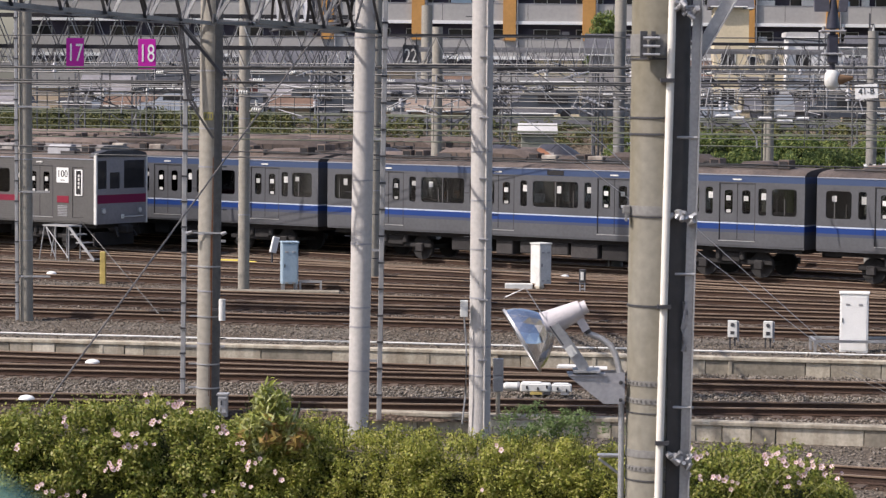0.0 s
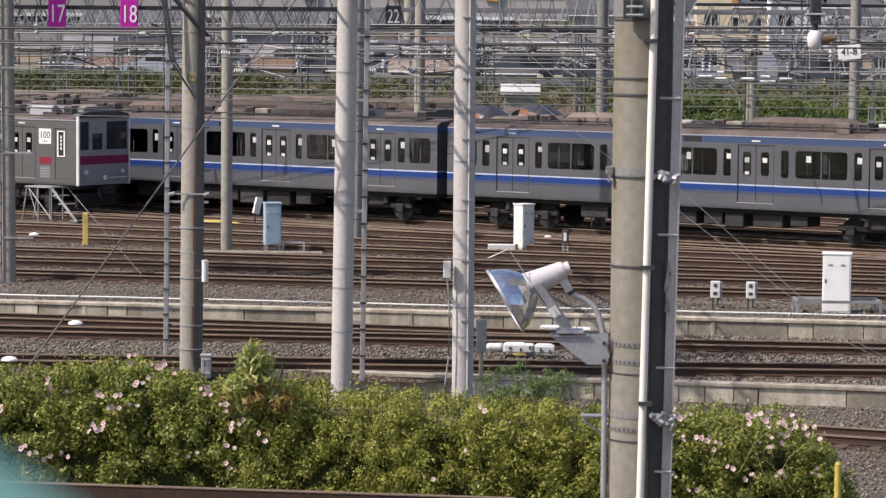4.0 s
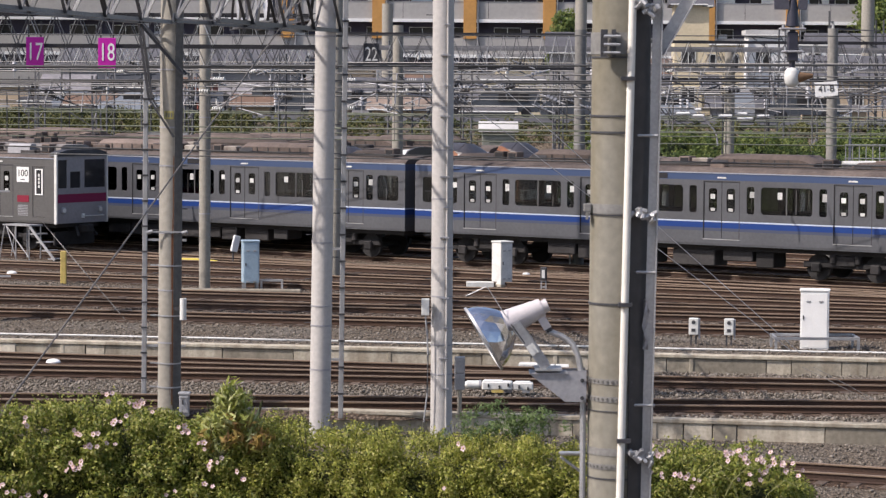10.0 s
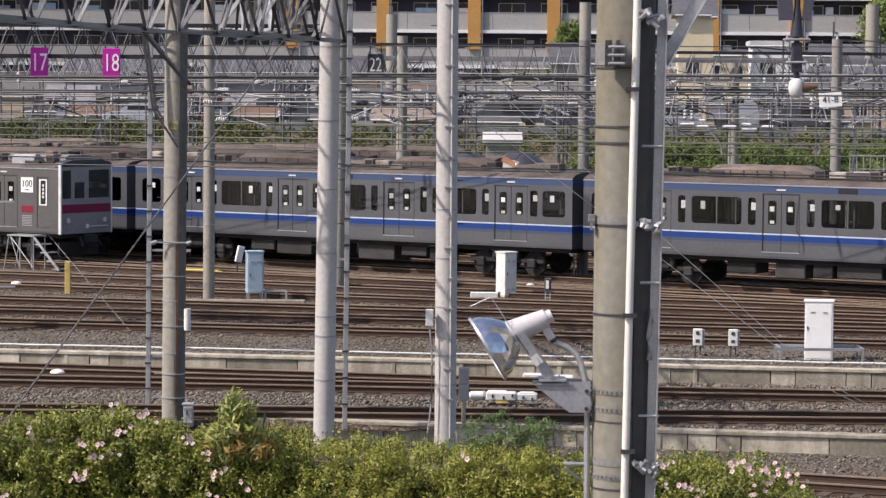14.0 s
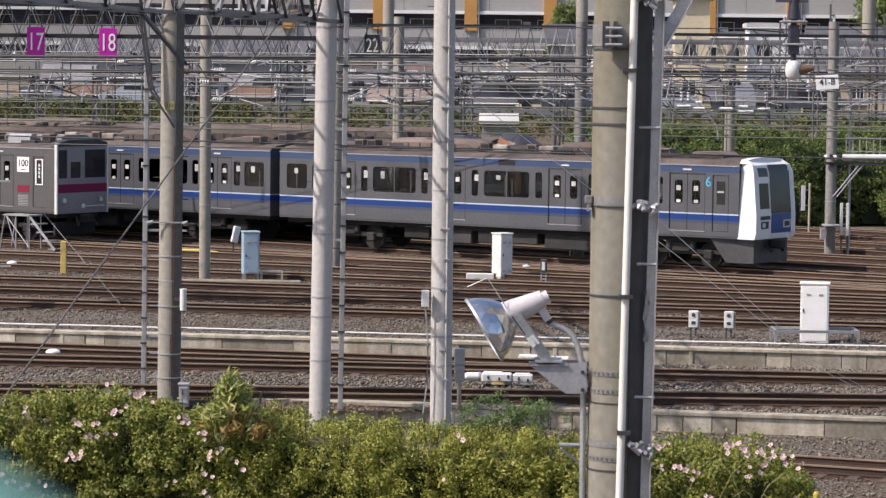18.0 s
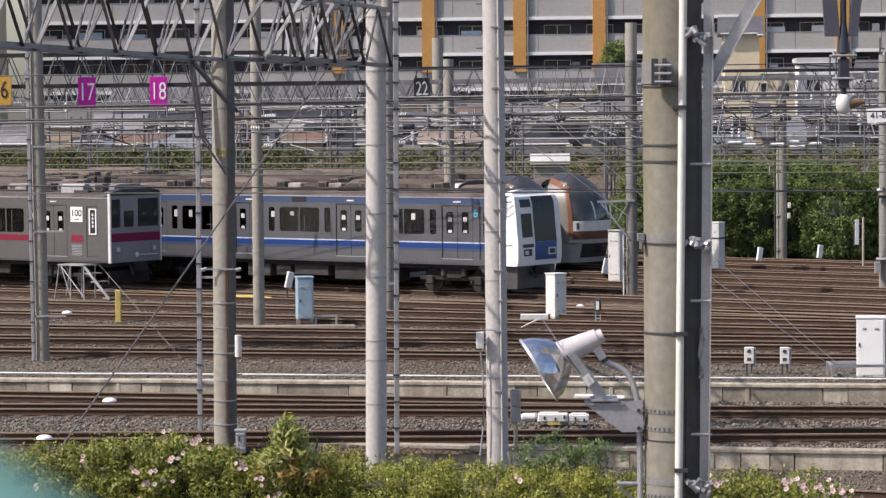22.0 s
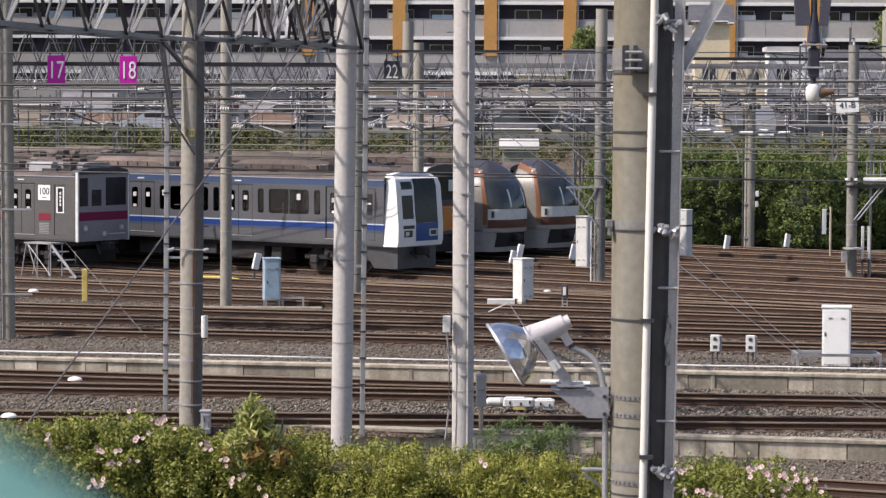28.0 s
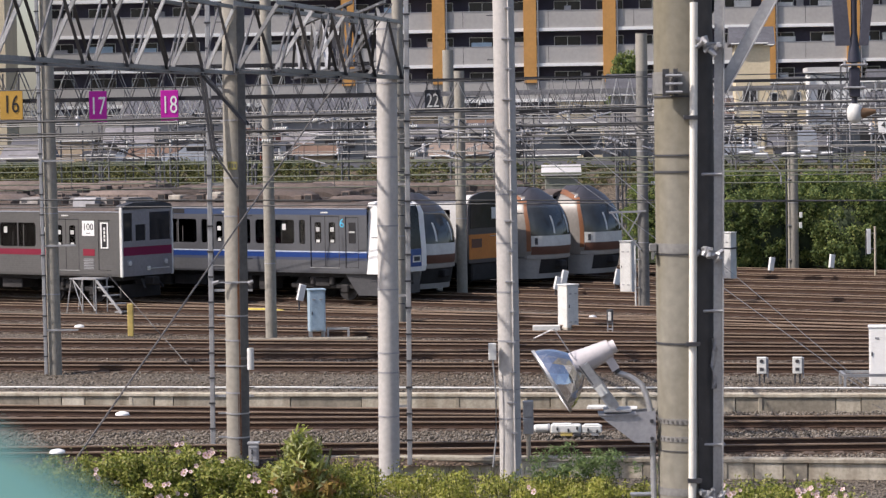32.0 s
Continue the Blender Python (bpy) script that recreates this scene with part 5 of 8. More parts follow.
# thin uprights with bolts beside the poles
def upright(x, y, z0, h, w, lean, label):
    t = thing("steel_upright", pose(x, y, z0, 0, lean, 0), label, "steel post", "bolted uprights")
    part("post", Build().box(-w / 2, w / 2, -w / 2, w / 2, 0, h, 0.01), GALV, t)
    z = 0.5
    while z < h:
        part("bolt", Build().box(-w / 2 - 0.02, w / 2 + 0.02, -w / 2 - 0.02, -w / 2, z, z + 0.04), DARK_STEEL, t)
        z += 0.55
    for z in (1.2, 3.5, 5.8):
        part("bracket", Build().box(-0.45 if x > -4 else -0.02, 0.0 if x > -4 else 0.9, -0.02, 0.02, z, z + 0.05), GALV, t)


upright(-6.5, 59.5, -0.6, 11, 0.10, 0.35, "slim bolted steel upright beside a pole")
upright(-2.12, 56.8, -0.6, 11, 0.10, 0.45, "slim bolted steel upright beside a pole")
upright(-12.62, 74.3, -0.2, 11, 0.09, -0.3, "slim bolted steel upright beside a pole")
t = thing("insulator_can", pose(-5.42, 57.1, 1.4), "white cylindrical can on a pole", "insulator")
part("can", Build().rod((0, 0, 0), (0, 0, 0.45), 0.07, n=16), OFFWHITE, t)
part("bracket", Build().box(-0.2, 0.0, 0.02, 0.06, 0.2, 0.26), DARK_STEEL, t)
t = thing("pole_box", pose(-0.37, 56.1, 1.62), "small white box fixed to a pole", "box")
part("box", Build().box(-0.08, 0.08, -0.08, 0.08, 0, 0.34, 0.01), OFFWHITE, t)
part("conduit", Build().tube([(0, 0, 0), (0.04, 0, -0.4), (0.06, 0, -0.8), (0.05, 0, -1.6), (-0.02, 0, -2.2)], 0.02, 6), GALV, t)

# ---- the near pole with its floodlight ----
BPX, BPY = 1.29, 20.3
t = thing("concrete_pole", pose(BPX, BPY, 1.9), "thick weathered concrete pole carrying a floodlight", "pole")
part("shaft", Build().rod((0, 0, -0.2), (0, 0, 9.0), 0.214, 0.205, 40), mat("old_pole_concrete", (0.22, 0.207, 0.168), 0.88, vary=0.22, big=3.2, small=14, bump=0.12, streak=True, tint=(0.165, 0.145, 0.095)), t)
for z, w in ((6.19, 0.014), (6.07, 0.016), (4.81, 0.016), (4.02, 0.008), (3.52, 0.012), (6.62, 0.012), (5.465, 0.010)):
    part("clamp_band", Build().rod((0, 0, z - 1.9 - w / 2), (0, 0, z - 1.9 + w / 2), 0.218, n=40), DARK_STEEL, t)
STRAP = mat("weathered_strap", (0.24, 0.235, 0.22), 0.6, 0.3, vary=0.25, big=4, small=30, bump=0.05)
part("collar", Build().rod((0, 0, 4.74), (0, 0, 4.9), 0.2175, n=40), STRAP, t, "grey steel collar")
for z, w in ((5.51, 0.035), (3.72, 0.028)):
    part("flat_band", Build().rod((0, 0, z - 1.9 - w), (0, 0, z - 1.9 + w), 0.2165, n=40), STRAP, t, "grey flat steel band")
part("band_lug", Build().box(-0.262, -0.205, -0.10, -0.06, 3.585, 3.645, 0.006).box(-0.245, -0.228, -0.12, -0.05, 3.53, 3.585), STRAP, t)
for z in (4.24, 4.11, 3.61):
    bnd = part("perforated_band", Build().rod((0, 0, z - 1.92), (0, 0, z - 1.88), 0.217, n=40), STRAP, t)
    for k in range(16):
        a = radians(188 + 10 * k)
        part("hole", Build().box(-0.007, 0.007, -0.004, 0.004, -0.009, 0.009, 0, Matrix.Translation((0.217 * math.cos(a), 0.219 * math.sin(a), z - 1.9)) @ pose(0, 0, 0, 0, 0, math.degrees(a) + 90)), COVER, bnd)
cable_cover(t, 0.212, -70, 60, -0.1, 7.0, mat("old_dark_cover", (0.08, 0.074, 0.07), 0.8, 0.1, vary=0.3, big=1.5, small=10, bump=0.1, streak=True), "dark steel cable cover")
br = part("clamp_plate", Build().box(-0.16, -0.11, -0.27, -0.22, 4.72, 4.92).box(-0.08, -0.05, -0.28, -0.22, 4.72, 4.92), DARK_STEEL, t)
for z in (4.75, 4.81, 4.87):
    part("bolt", Build().rod((-0.14, -0.30, z), (-0.02, -0.30, z), 0.012, n=6), GALV, br)
part("white_pipe", Build().rod((0.075, -0.24, 5.4), (-0.005, -0.24, -0.1), 0.029, n=14), mat("cream_plastic", (0.74, 0.71, 0.63), 0.5, vary=0.08, big=2, small=20, bump=0.02), t, "cream-white plastic pipe")
for z in (5.55, 3.9, 2.9, 2.0):
    part("pipe_clip", Build().box(-0.01, 0.09, -0.29, -0.22, z - 1.0, z - 0.97), DARK_STEEL, t)
lad = part("ladder_rail", Build().angle((0.30, -0.2, 8.0), (0.19, -0.2, 0.0), 0.07), GALV, t, "galvanised steel angle")
for z in (7.0, 6.05, 5.05, 4.07, 3.3):
    part("rung", Build().rod((0.12, -0.18, z - 1.9), (0.27, -0.2, z - 1.9), 0.011, n=8), GALV, lad)
part("stay", Build().angle((1.19, -0.2, 6.4), (0.27, -0.2, 4.76), 0.09), GALV, t, "diagonal steel stay")
part("stay", Build().angle((0.95, 0.1, 6.4), (0.20, 0.1, 5.35), 0.08), DARK_STEEL, t, "dark diagonal stay")
for z in (5.5, 3.72, 7.0):
    gp, rc = Build(), random.Random(int(z * 10))
    for k in range(14):
        p = Vector((0.10 + 0.011 * k + rc.uniform(-.02, .02), -0.25 + rc.uniform(-.02, .02), z - 1.9 - 0.004 * k + rc.uniform(-.035, .035)))
        q = Vector((rc.uniform(-1, 1), rc.uniform(-.5, .5), rc.uniform(-1, 1))).normalized() * rc.uniform(0.015, 0.04)
        gp.rod(p - q, p + q, rc.uniform(0.012, 0.026), rc.uniform(0.010, 0.022), 7)
    part("cable_clamp", gp, GALV, t)
part("coiled_cable", Build().tube([(0.2, -0.16, 2.95), (0.205, -0.17, 2.85), (0.19, -0.16, 2.75), (0.2, -0.17, 2.65), (0.195, -0.17, 2.58)], 0.022, 6), STEEL_GREY, t)
part("small_bracket", Build().rod((-0.41, -0.02, 1.78), (-0.23, 0, 1.78), 0.012, n=6).rod((-0.41, -0.02, 1.76), (-0.25, 0, 1.64), 0.012, n=6).box(-0.42, -0.25, -0.06, 0.04, 1.785, 1.795), GALV, t)
part("conduit", Build().tube([(-0.525, 0, 2.70), (-0.47, 0, 2.68), (-0.416, 0, 2.66), (-0.37, 0, 2.63), (-0.332, -0.01, 2.60), (-0.30, -0.02, 2.54), (-0.28, -0.03, 2.48), (-0.262, -0.04, 2.38), (-0.252, -0.05, 2.27), (-0.25, -0.05, 2.0), (-0.245, -0.05, 1.0), (-0.245, -0.05, -0.1)], 0.023, 10), GALV, t, "curved grey conduit")

fl = thing("floodlight", pose(BPX, BPY, 1.9), "grey floodlight with a faceted silver reflector", "floodlight")
ax = Vector((-0.854, -0.06, -0.52)).normalized()
rim_c = Vector((0.301 - BPX, 0, 4.535 - 1.9))
q = ax.to_track_quat("Z", "Y").to_matrix().to_4x4()
m = Matrix.Translation(rim_c) @ q
SILVER = mat("hammered_aluminium", (0.70, 0.71, 0.74), 0.16, 0.95, vary=0.12, big=6, small=14, bump=0.02)
rb = Build()
nseg, prof = 16, [(0.258, 0.0), (0.238, -0.065), (0.195, -0.13), (0.14, -0.19), (0.08, -0.235)]
for i, (r, z) in enumerate(prof):
    for k in range(nseg):
        a = 2 * math.pi * (k + 0.5 * (i % 2)) / nseg
        rb.v.append(m @ Vector((r * math.cos(a), r * math.sin(a), z)))
for i in range(len(prof) - 1):
    for k in range(nseg):
        a0, a1 = i * nseg + k, i * nseg + (k + 1) % nseg
        b0, b1 = (i + 1) * nseg + k, (i + 1) * nseg + (k + 1) % nseg
        rb.f += [(a0, a1, b0), (a1, b1, b0)] if i % 2 == 0 else [(a0, b1, b0), (a0, a1, b1)]
part("reflector", rb, SILVER, fl, "faceted silver reflector", smooth=0)
part("rim", Build().lathe([(0.25, -0.008), (0.268, -0.008), (0.268, 0.012), (0.25, 0.012), (0.25, -0.008)], m, 36), GALV, fl)
part("front_glass", Build().lathe([(0.001, 0.004), (0.25, 0.004), (0.25, 0.0), (0.001, 0.0)], m, 36), mat("lamp_glass", (0.35, 0.37, 0.4), 0.1, 0.0, vary=0.1, bump=0), fl)
hs = Vector((0.455 - BPX, 0, 4.640 - 1.9))
he = Vector((0.735 - BPX, 0, 4.772 - 1.9))
LAMP_GREY = mat("lamp_housing_paint", (0.52, 0.49, 0.49), 0.5, vary=0.1, big=4, small=30, bump=0.03)
ho = part("housing", Build().rod(hs, he, 0.105, 0.068, 24), LAMP_GREY, fl)
part("end_cap", Build().rod(he, he + (he - hs).normalized() * 0.045, 0.05, n=18), LAMP_GREY, ho)
part("neck", Build().rod(hs - (he - hs).normalized() * 0.05, hs, 0.085, 0.10, 20), GALV, ho)
part("gland", Build().bar((0.700 - BPX, 0, 4.735 - 1.9), (0.775 - BPX, 0, 4.615 - 1.9), 0.07, 0.06), LAMP_GREY, ho)
part("gland_nut", Build().rod((0.770 - BPX, 0, 4.625 - 1.9), (0.79 - BPX, 0, 4.59 - 1.9), 0.028, n=10), DARK_STEEL, ho)
for s in (-1, 1):
    part("yoke_arm", Build().bar((0.53 - BPX, s * 0.12, 4.66 - 1.9), (0.765 - BPX, s * 0.10, 4.33 - 1.9), 0.012, 0.075), GALV, fl)
part("yoke_base", Build().box(0.68 - BPX, 0.88 - BPX, -0.13, 0.13, 4.31 - 1.9, 4.325 - 1.9), GALV, fl)
part("tag", Build().box(-0.03, 0.03, -0.135, -0.128, -0.04, 0.04, 0, Matrix.Translation((0.66 - BPX, 0, 4.47 - 1.9)) @ pose(0, 0, 0, 0, -35, 0)), OFFWHITE, fl)
part("aiming_rod", Build().rod((0.47 - BPX, -0.1, 4.70 - 1.9), (0.32 - BPX, -0.1, 4.93 - 1.9), 0.004, n=5).rod((0.32 - BPX, -0.1, 4.93 - 1.9), (0.17 - BPX, -0.1, 4.86 - 1.9), 0.004, n=5), GALV, fl)
part("clasp", Build().bar((0.50 - BPX, -0.2, 4.66 - 1.9), (0.60 - BPX, -0.2, 4.52 - 1.9), 0.02, 0.01), DARK_STEEL, fl)
for s in (-1, 1):
    y0, y1 = s * 0.10, s * 0.106
    pts = [(0.64, 4.285), (1.06, 4.315), (1.06, 4.08), (0.905, 4.08)]
    vs = [(x - BPX, y0, z - 1.9) for x, z in pts] + [(x - BPX, y1, z - 1.9) for x, z in pts]
    part("bracket_plate", Build().add(vs, [(0, 1, 2, 3), (7, 6, 5, 4)] + [(i, 4 + i, 4 + (i + 1) % 4, (i + 1) % 4) for i in range(4)]), STEEL_GREY, fl, "grey triangular steel plate")
part("bracket_top", Build().box(0.64 - BPX, 0.92 - BPX, -0.12, 0.12, 2.385, 2.395), STEEL_GREY, fl)
for z in (4.24, 4.11):
    part("bolt", Build().rod((1.03 - BPX, -0.12, z - 1.9), (1.03 - BPX, -0.09, z - 1.9), 0.015, n=8), DARK_STEEL, fl)

# ---- guard rail in front of the hedge, and the near railing post ----
t = thing("guard_rail", pose(-4.6, 22.0, 1.9, 0, 1.1, -1.0), "rusty steel guard rail in front of the hedge", "guard rail")
part("beam", Build().box(0, 5.0, -0.03, 0.03, 0.80, 0.98, 0.01), RUST, t)
# lighter strip paints the sunlight along the beam's top
part("top_edge", Build().box(0, 5.0, -0.035, 0.035, 0.981, 0.99), RAIL_HEAD, t, "top edge coloured bright as if sunlit")
for x in (0.4, 1.8, 3.2, 4.6):
    part("post", Build().box(x, x + 0.08, 0.03, 0.11, -0.15, 0.9), RUST, t)
TEAL = mat("teal_paint", (0.17, 0.36, 0.305), 0.8, vary=0.1, big=8, small=60, bump=0.03)
t = thing("handrail", pose(0, 0, 0), "teal painted sloping steel handrail on posts", "handrail")
part("rail", Build().rod((-0.2012, 0.4, 6.4533), (0.1389, 0.4, 6.232), 0.020, n=32), TEAL, t)
for x, z in ((-0.1763, 6.4371), (0.0522, 6.2884)):
    part("post", Build().rod((x, 0.40, 1.85), (x, 0.40, z), 0.014, n=16), TEAL, t)


# ---- leaves ----
def leaf_mesh(name, P, Nrm, size, material, rng, stretch=1.0):
    """Small folded leaves at points P, facing roughly along Nrm."""
    n = len(P)
    Nn = Nrm + rng.normal(0, 0.55, (n, 3))
    Nn /= np.linalg.norm(Nn, axis=1)[:, None]
    R = rng.normal(0, 1, (n, 3))
    T = np.cross(Nn, R)
    T /= np.linalg.norm(T, axis=1)[:, None]
    Bn = np.cross(Nn, T)
    s = (size * rng.uniform(0.6, 1.35, n))[:, None]
    V = np.empty((n, 4, 3))
    V[:, 0] = P - T * s * stretch
    V[:, 1] = P + Bn * s * 0.55 + Nn * s * 0.15
    V[:, 2] = P + T * s * stretch - Nn * s * 0.1
    V[:, 3] = P - Bn * s * 0.55 + Nn * s * 0.15
    me = bpy.data.meshes.new(name)
    me.vertices.add(4 * n)
    me.vertices.foreach_set("co", V.reshape(-1))
    me.loops.add(4 * n)
    me.loops.foreach_set("vertex_index", np.arange(4 * n, dtype=np.int32))
    me.polygons.add(n)
    me.polygons.foreach_set("loop_start", np.arange(0, 4 * n, 4, dtype=np.int32))
    me.materials.append(material)
    me.update(calc_edges=True)
    return me


def clumps(C, rad, per, rng, face=(0, -0.5, 0.6)):
    """Leaf points on the outer halves of many small clumps."""
    n = len(C)
    D = rng.normal(0, 1, (n, per, 3)) + np.array(face)
    D /= np.linalg.norm(D, axis=2)[:, :, None]
    r = (rad * rng.uniform(0.55, 1.1, (n, per)))[:, :, None]
    P = C[:, None, :] + D * r
    return P.reshape(-1, 3), D.reshape(-1, 3)


ROSE_LEAF = island_mat("rose_leaves", [(0.055, 0.085, 0.014), (0.14, 0.182, 0.028), (0.245, 0.268, 0.046), (0.36, 0.35, 0.085), (0.19, 0.232, 0.038), (0.44, 0.40, 0.16)], 0.5, 0.3, 0.3)
CLIPPED_LEAF = island_mat("clipped_leaves", [(0.075, 0.10, 0.014), (0.20, 0.235, 0.032), (0.31, 0.325, 0.055), (0.43, 0.41, 0.095), (0.26, 0.285, 0.045), (0.52, 0.47, 0.18)], 0.5, 0.3, 0.3)
# dark green for twigs, and for shade painted into the hedge's core
HEDGE_CORE = mat("twigs_and_inner_shade", (0.045, 0.052, 0.016), 0.95, vary=0.4, big=4, small=20, bump=0.4)
PETAL = island_mat("rose_petals", [(0.50, 0.20, 0.29), (0.66, 0.44, 0.47), (0.74, 0.60, 0.57), (0.58, 0.31, 0.38)], 0.6, 0.3, 0.2)
STAMEN = mat("rose_centre", (0.42, 0.30, 0.08), 0.8, vary=.2, bump=0)
TOPS = [(-5.4, 3.44), (-4.53, 3.47), (-4.23, 3.50), (-3.73, 3.55), (-3.24, 3.63), (-2.74, 3.60), (-2.24, 3.47), (-1.84, 3.52), (-1.45, 3.47), (-0.75, 3.39), (-0.25, 3.37), (0.74, 3.35), (1.18, 3.27), (1.8, 3.26), (2.22, 3.24), (2.72, 3.23), (3.1, 3.08), (3.3, 2.75)]
tx, tz = [p[0] for p in TOPS], [p[1] for p in TOPS]


def flower(parent, p, size, rng):
    b = Build()
    tilt = pose(0, 0, 0, rng.uniform(35, 95), 0, rng.uniform(-50, 50))
    for k in range(5):
        a = 2 * math.pi * k / 5
        c, s_ = math.cos(a), math.sin(a)
        r = size
        pts = [(0.15 * r, 0), (0.6 * r, 0.42 * r), (r, 0.25 * r), (r * 1.02, -0.25 * r), (0.6 * r, -0.42 * r)]
        b.add([Vector(p) + tilt @ Vector((c * x - s_ * y, s_ * x + c * y, 0.25 * (x * x + y * y) / r)) for x, y in pts], [(0, 1, 2, 3, 4)])
    ob = part("flower", b, PETAL, parent, smooth=0)
    part("flower_centre", Build().rod(Vector(p), Vector(p) + tilt @ Vector((0, 0, 0.25 * size)), 0.26 * size, n=6), STAMEN, ob)


def bush(x0, x1, seed, blooms, leaf, size, label):
    rng = np.random.default_rng(seed)
    rr = random.Random(seed)
    w = x1 - x0
    cx = (x0 + x1) / 2
    t = thing("bush", pose(cx, 24.0, 1.75), label, "bush", "bushes of the hedge")
    n = int(330 * w / 1.3)
    X = rng.uniform(x0 - 0.12, x1 + 0.12, n)
    top = np.interp(X, tx, tz) - 0.17
    u = rng.uniform(0, 1, n)
    Z = np.where(u < 0.72, 1.95 + (top - 1.95) * rng.uniform(0, 1, n) ** 0.75, top)
    Yy = np.where(u < 0.72, 23.55 + rng.normal(0, 0.07, n) + 0.25 * ((Z - 1.95) / 1.5) ** 3, rng.uniform(23.7, 24.5, n))
    Z += rng.normal(0, 0.05, n)
    C = np.stack([X - cx, Yy - 24.0, Z - 1.75], 1)
    P, D = clumps(C, 0.10, 115, rng)
    ob = new("foliage", leaf_mesh("foliage", P, D, size, leaf, rng, 1.15))
    ob.parent, ob["kind"] = t, "stuff"
    # shoots that stick out above the outline
    k = int(40 * w)
    X2 = rng.uniform(x0, x1, k)
    b = Build()
    pts, nr = [], []
    for x in X2:
        z = float(np.interp(x, tx, tz))
        y = rr.uniform(23.55, 24.2)
        dx, h = rr.uniform(-0.06, 0.06), rr.uniform(0.0, 0.10)
        p0, p1 = Vector((x - cx, y - 24, z - 1.95)), Vector((x + dx - cx, y - 24.03, z - 1.75 + h))
        b.rod(p0, p1, 0.0025, 0.0015, 5)
        for q in range(9):
            f = rr.uniform(0.3, 1.0)
            c = p0.lerp(p1, f)
            pts.append((c.x + rr.uniform(-.03, .03), c.y + rr.uniform(-.03, .03), c.z + rr.uniform(-.02, .03)))
            nr.append((rr.uniform(-1, 1), -0.5, 0.7))
    part("shoot_growth", b, HEDGE_CORE, t)["kind"] = "stuff"
    ob = new("shoot_leaves", leaf_mesh("shoot_leaves", np.array(pts), np.array(nr), size, leaf, rng))
    ob.parent, ob["kind"] = t, "stuff"
    # solid dark core that stands in for shade between the leaves
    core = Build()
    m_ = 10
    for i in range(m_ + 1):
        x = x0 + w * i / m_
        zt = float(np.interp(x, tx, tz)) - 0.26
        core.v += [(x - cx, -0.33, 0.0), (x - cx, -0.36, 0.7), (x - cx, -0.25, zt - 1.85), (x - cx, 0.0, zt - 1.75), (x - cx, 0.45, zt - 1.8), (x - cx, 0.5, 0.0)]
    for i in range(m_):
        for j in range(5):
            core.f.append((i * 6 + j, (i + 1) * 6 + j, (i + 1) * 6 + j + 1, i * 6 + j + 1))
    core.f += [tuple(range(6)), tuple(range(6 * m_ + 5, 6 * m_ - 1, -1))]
    part("inner_shade_mass", core, HEDGE_CORE, t)
    for x, z in blooms:
        for q in range(rr.choice((2, 2, 3, 4))):
            flower(t, (x - cx + rr.uniform(-.07, .07), -0.58 + rr.uniform(-0.05, 0.03), z - 1.75 + rr.uniform(-.045, .045)), rr.uniform(0.016, 0.028), rr)


BLOOMS = [(-2.8, 3.7), (-2.66, 3.64), (-2.59, 3.65), (-2.53, 3.63), (-2.75, 3.53), (-2.97, 3.28), (-2.99, 3.41), (-3.13, 3.43), (-2.83, 3.32), (-3.15, 3.12), (-3.17, 3.1), (-3.02, 3.33), (-2.18, 3.41), (-2.1, 3.31), (-2.2, 3.48), (-1.95, 3.17), (-1.98, 3.12), (-3.27, 3.08), (-3.52, 3.5), (-3.75, 2.92), (-3.62, 2.86), (-2.0, 2.95), (-1.75, 3.05), (-2.3, 2.9), (-4.0, 3.3), (-3.4, 2.85), (-2.05, 2.8), (-0.02, 2.98), (0.12, 3.3), (-0.3, 2.7), (1.85, 3.3), (1.8, 3.3), (1.88, 3.26), (2.54, 3.3), (2.57, 3.26), (2.49, 3.24), (2.67, 3.23), (2.75, 3.2), (2.77, 3.15), (2.84, 3.24), (2.91, 3.16), (2.96, 3.15), (3.03, 3.1), (2.58, 3.2), (2.01, 3.08), (2.08, 3.08), (1.82, 3.1), (2.88, 3.08), (2.79, 3.07), (2.59, 3.05), (2.14, 3.0), (1.85, 2.75), (2.25, 2.85), (2.45, 2.75), (2.7, 2.75), (3.0, 2.8), (1.95, 2.6)]
EDGES = [-5.4, -4.2, -3.0, -1.75, -0.5, 0.8, 1.55, 2.3, 3.25]
for i in range(len(EDGES) - 1):
    a, c = EDGES[i], EDGES[i + 1]
    rosy = c < -1.5 or a > 1.4
    bush(a, c, 70 + i, [p for p in BLOOMS if a <= p[0] < c], ROSE_LEAF if rosy else CLIPPED_LEAF, 0.0155 if rosy else 0.0125, "dense dark green rose bush with pale pink flowers" if rosy else "clipped yellow-green bush with tiny leaves")

# pale sprouting shrub behind the roses, with reddish young leaves
rng = np.random.default_rng(9)
t = thing("sapling", pose(-1.82, 24.15, 1.75), "young shrub with pale green and reddish drooping leaves", "shrub")
SAP = island_mat("sapling_leaves", [(0.234, 0.281, 0.047), (0.351, 0.374, 0.078), (0.484, 0.499, 0.250), (0.172, 0.211, 0.039), (0.406, 0.390, 0.109)], 0.45, 0.4, 0.3)
SAP_RED = island_mat("reddish_leaves", [(0.28, 0.18, 0.05), (0.30, 0.22, 0.06), (0.24, 0.13, 0.05), (0.22, 0.23, 0.05)], 0.5, 0.3, 0.3)
st = Build()
for k in range(12):
    a = k * 0.52
    st.tube([(0, 0, 0), (0.12 * math.cos(a), 0.1 * math.sin(a), 1.2), (0.26 * math.cos(a), 0.15 * math.sin(a), 1.75 + 0.25 * ((k * 7) % 5) / 5)], 0.006, 5)
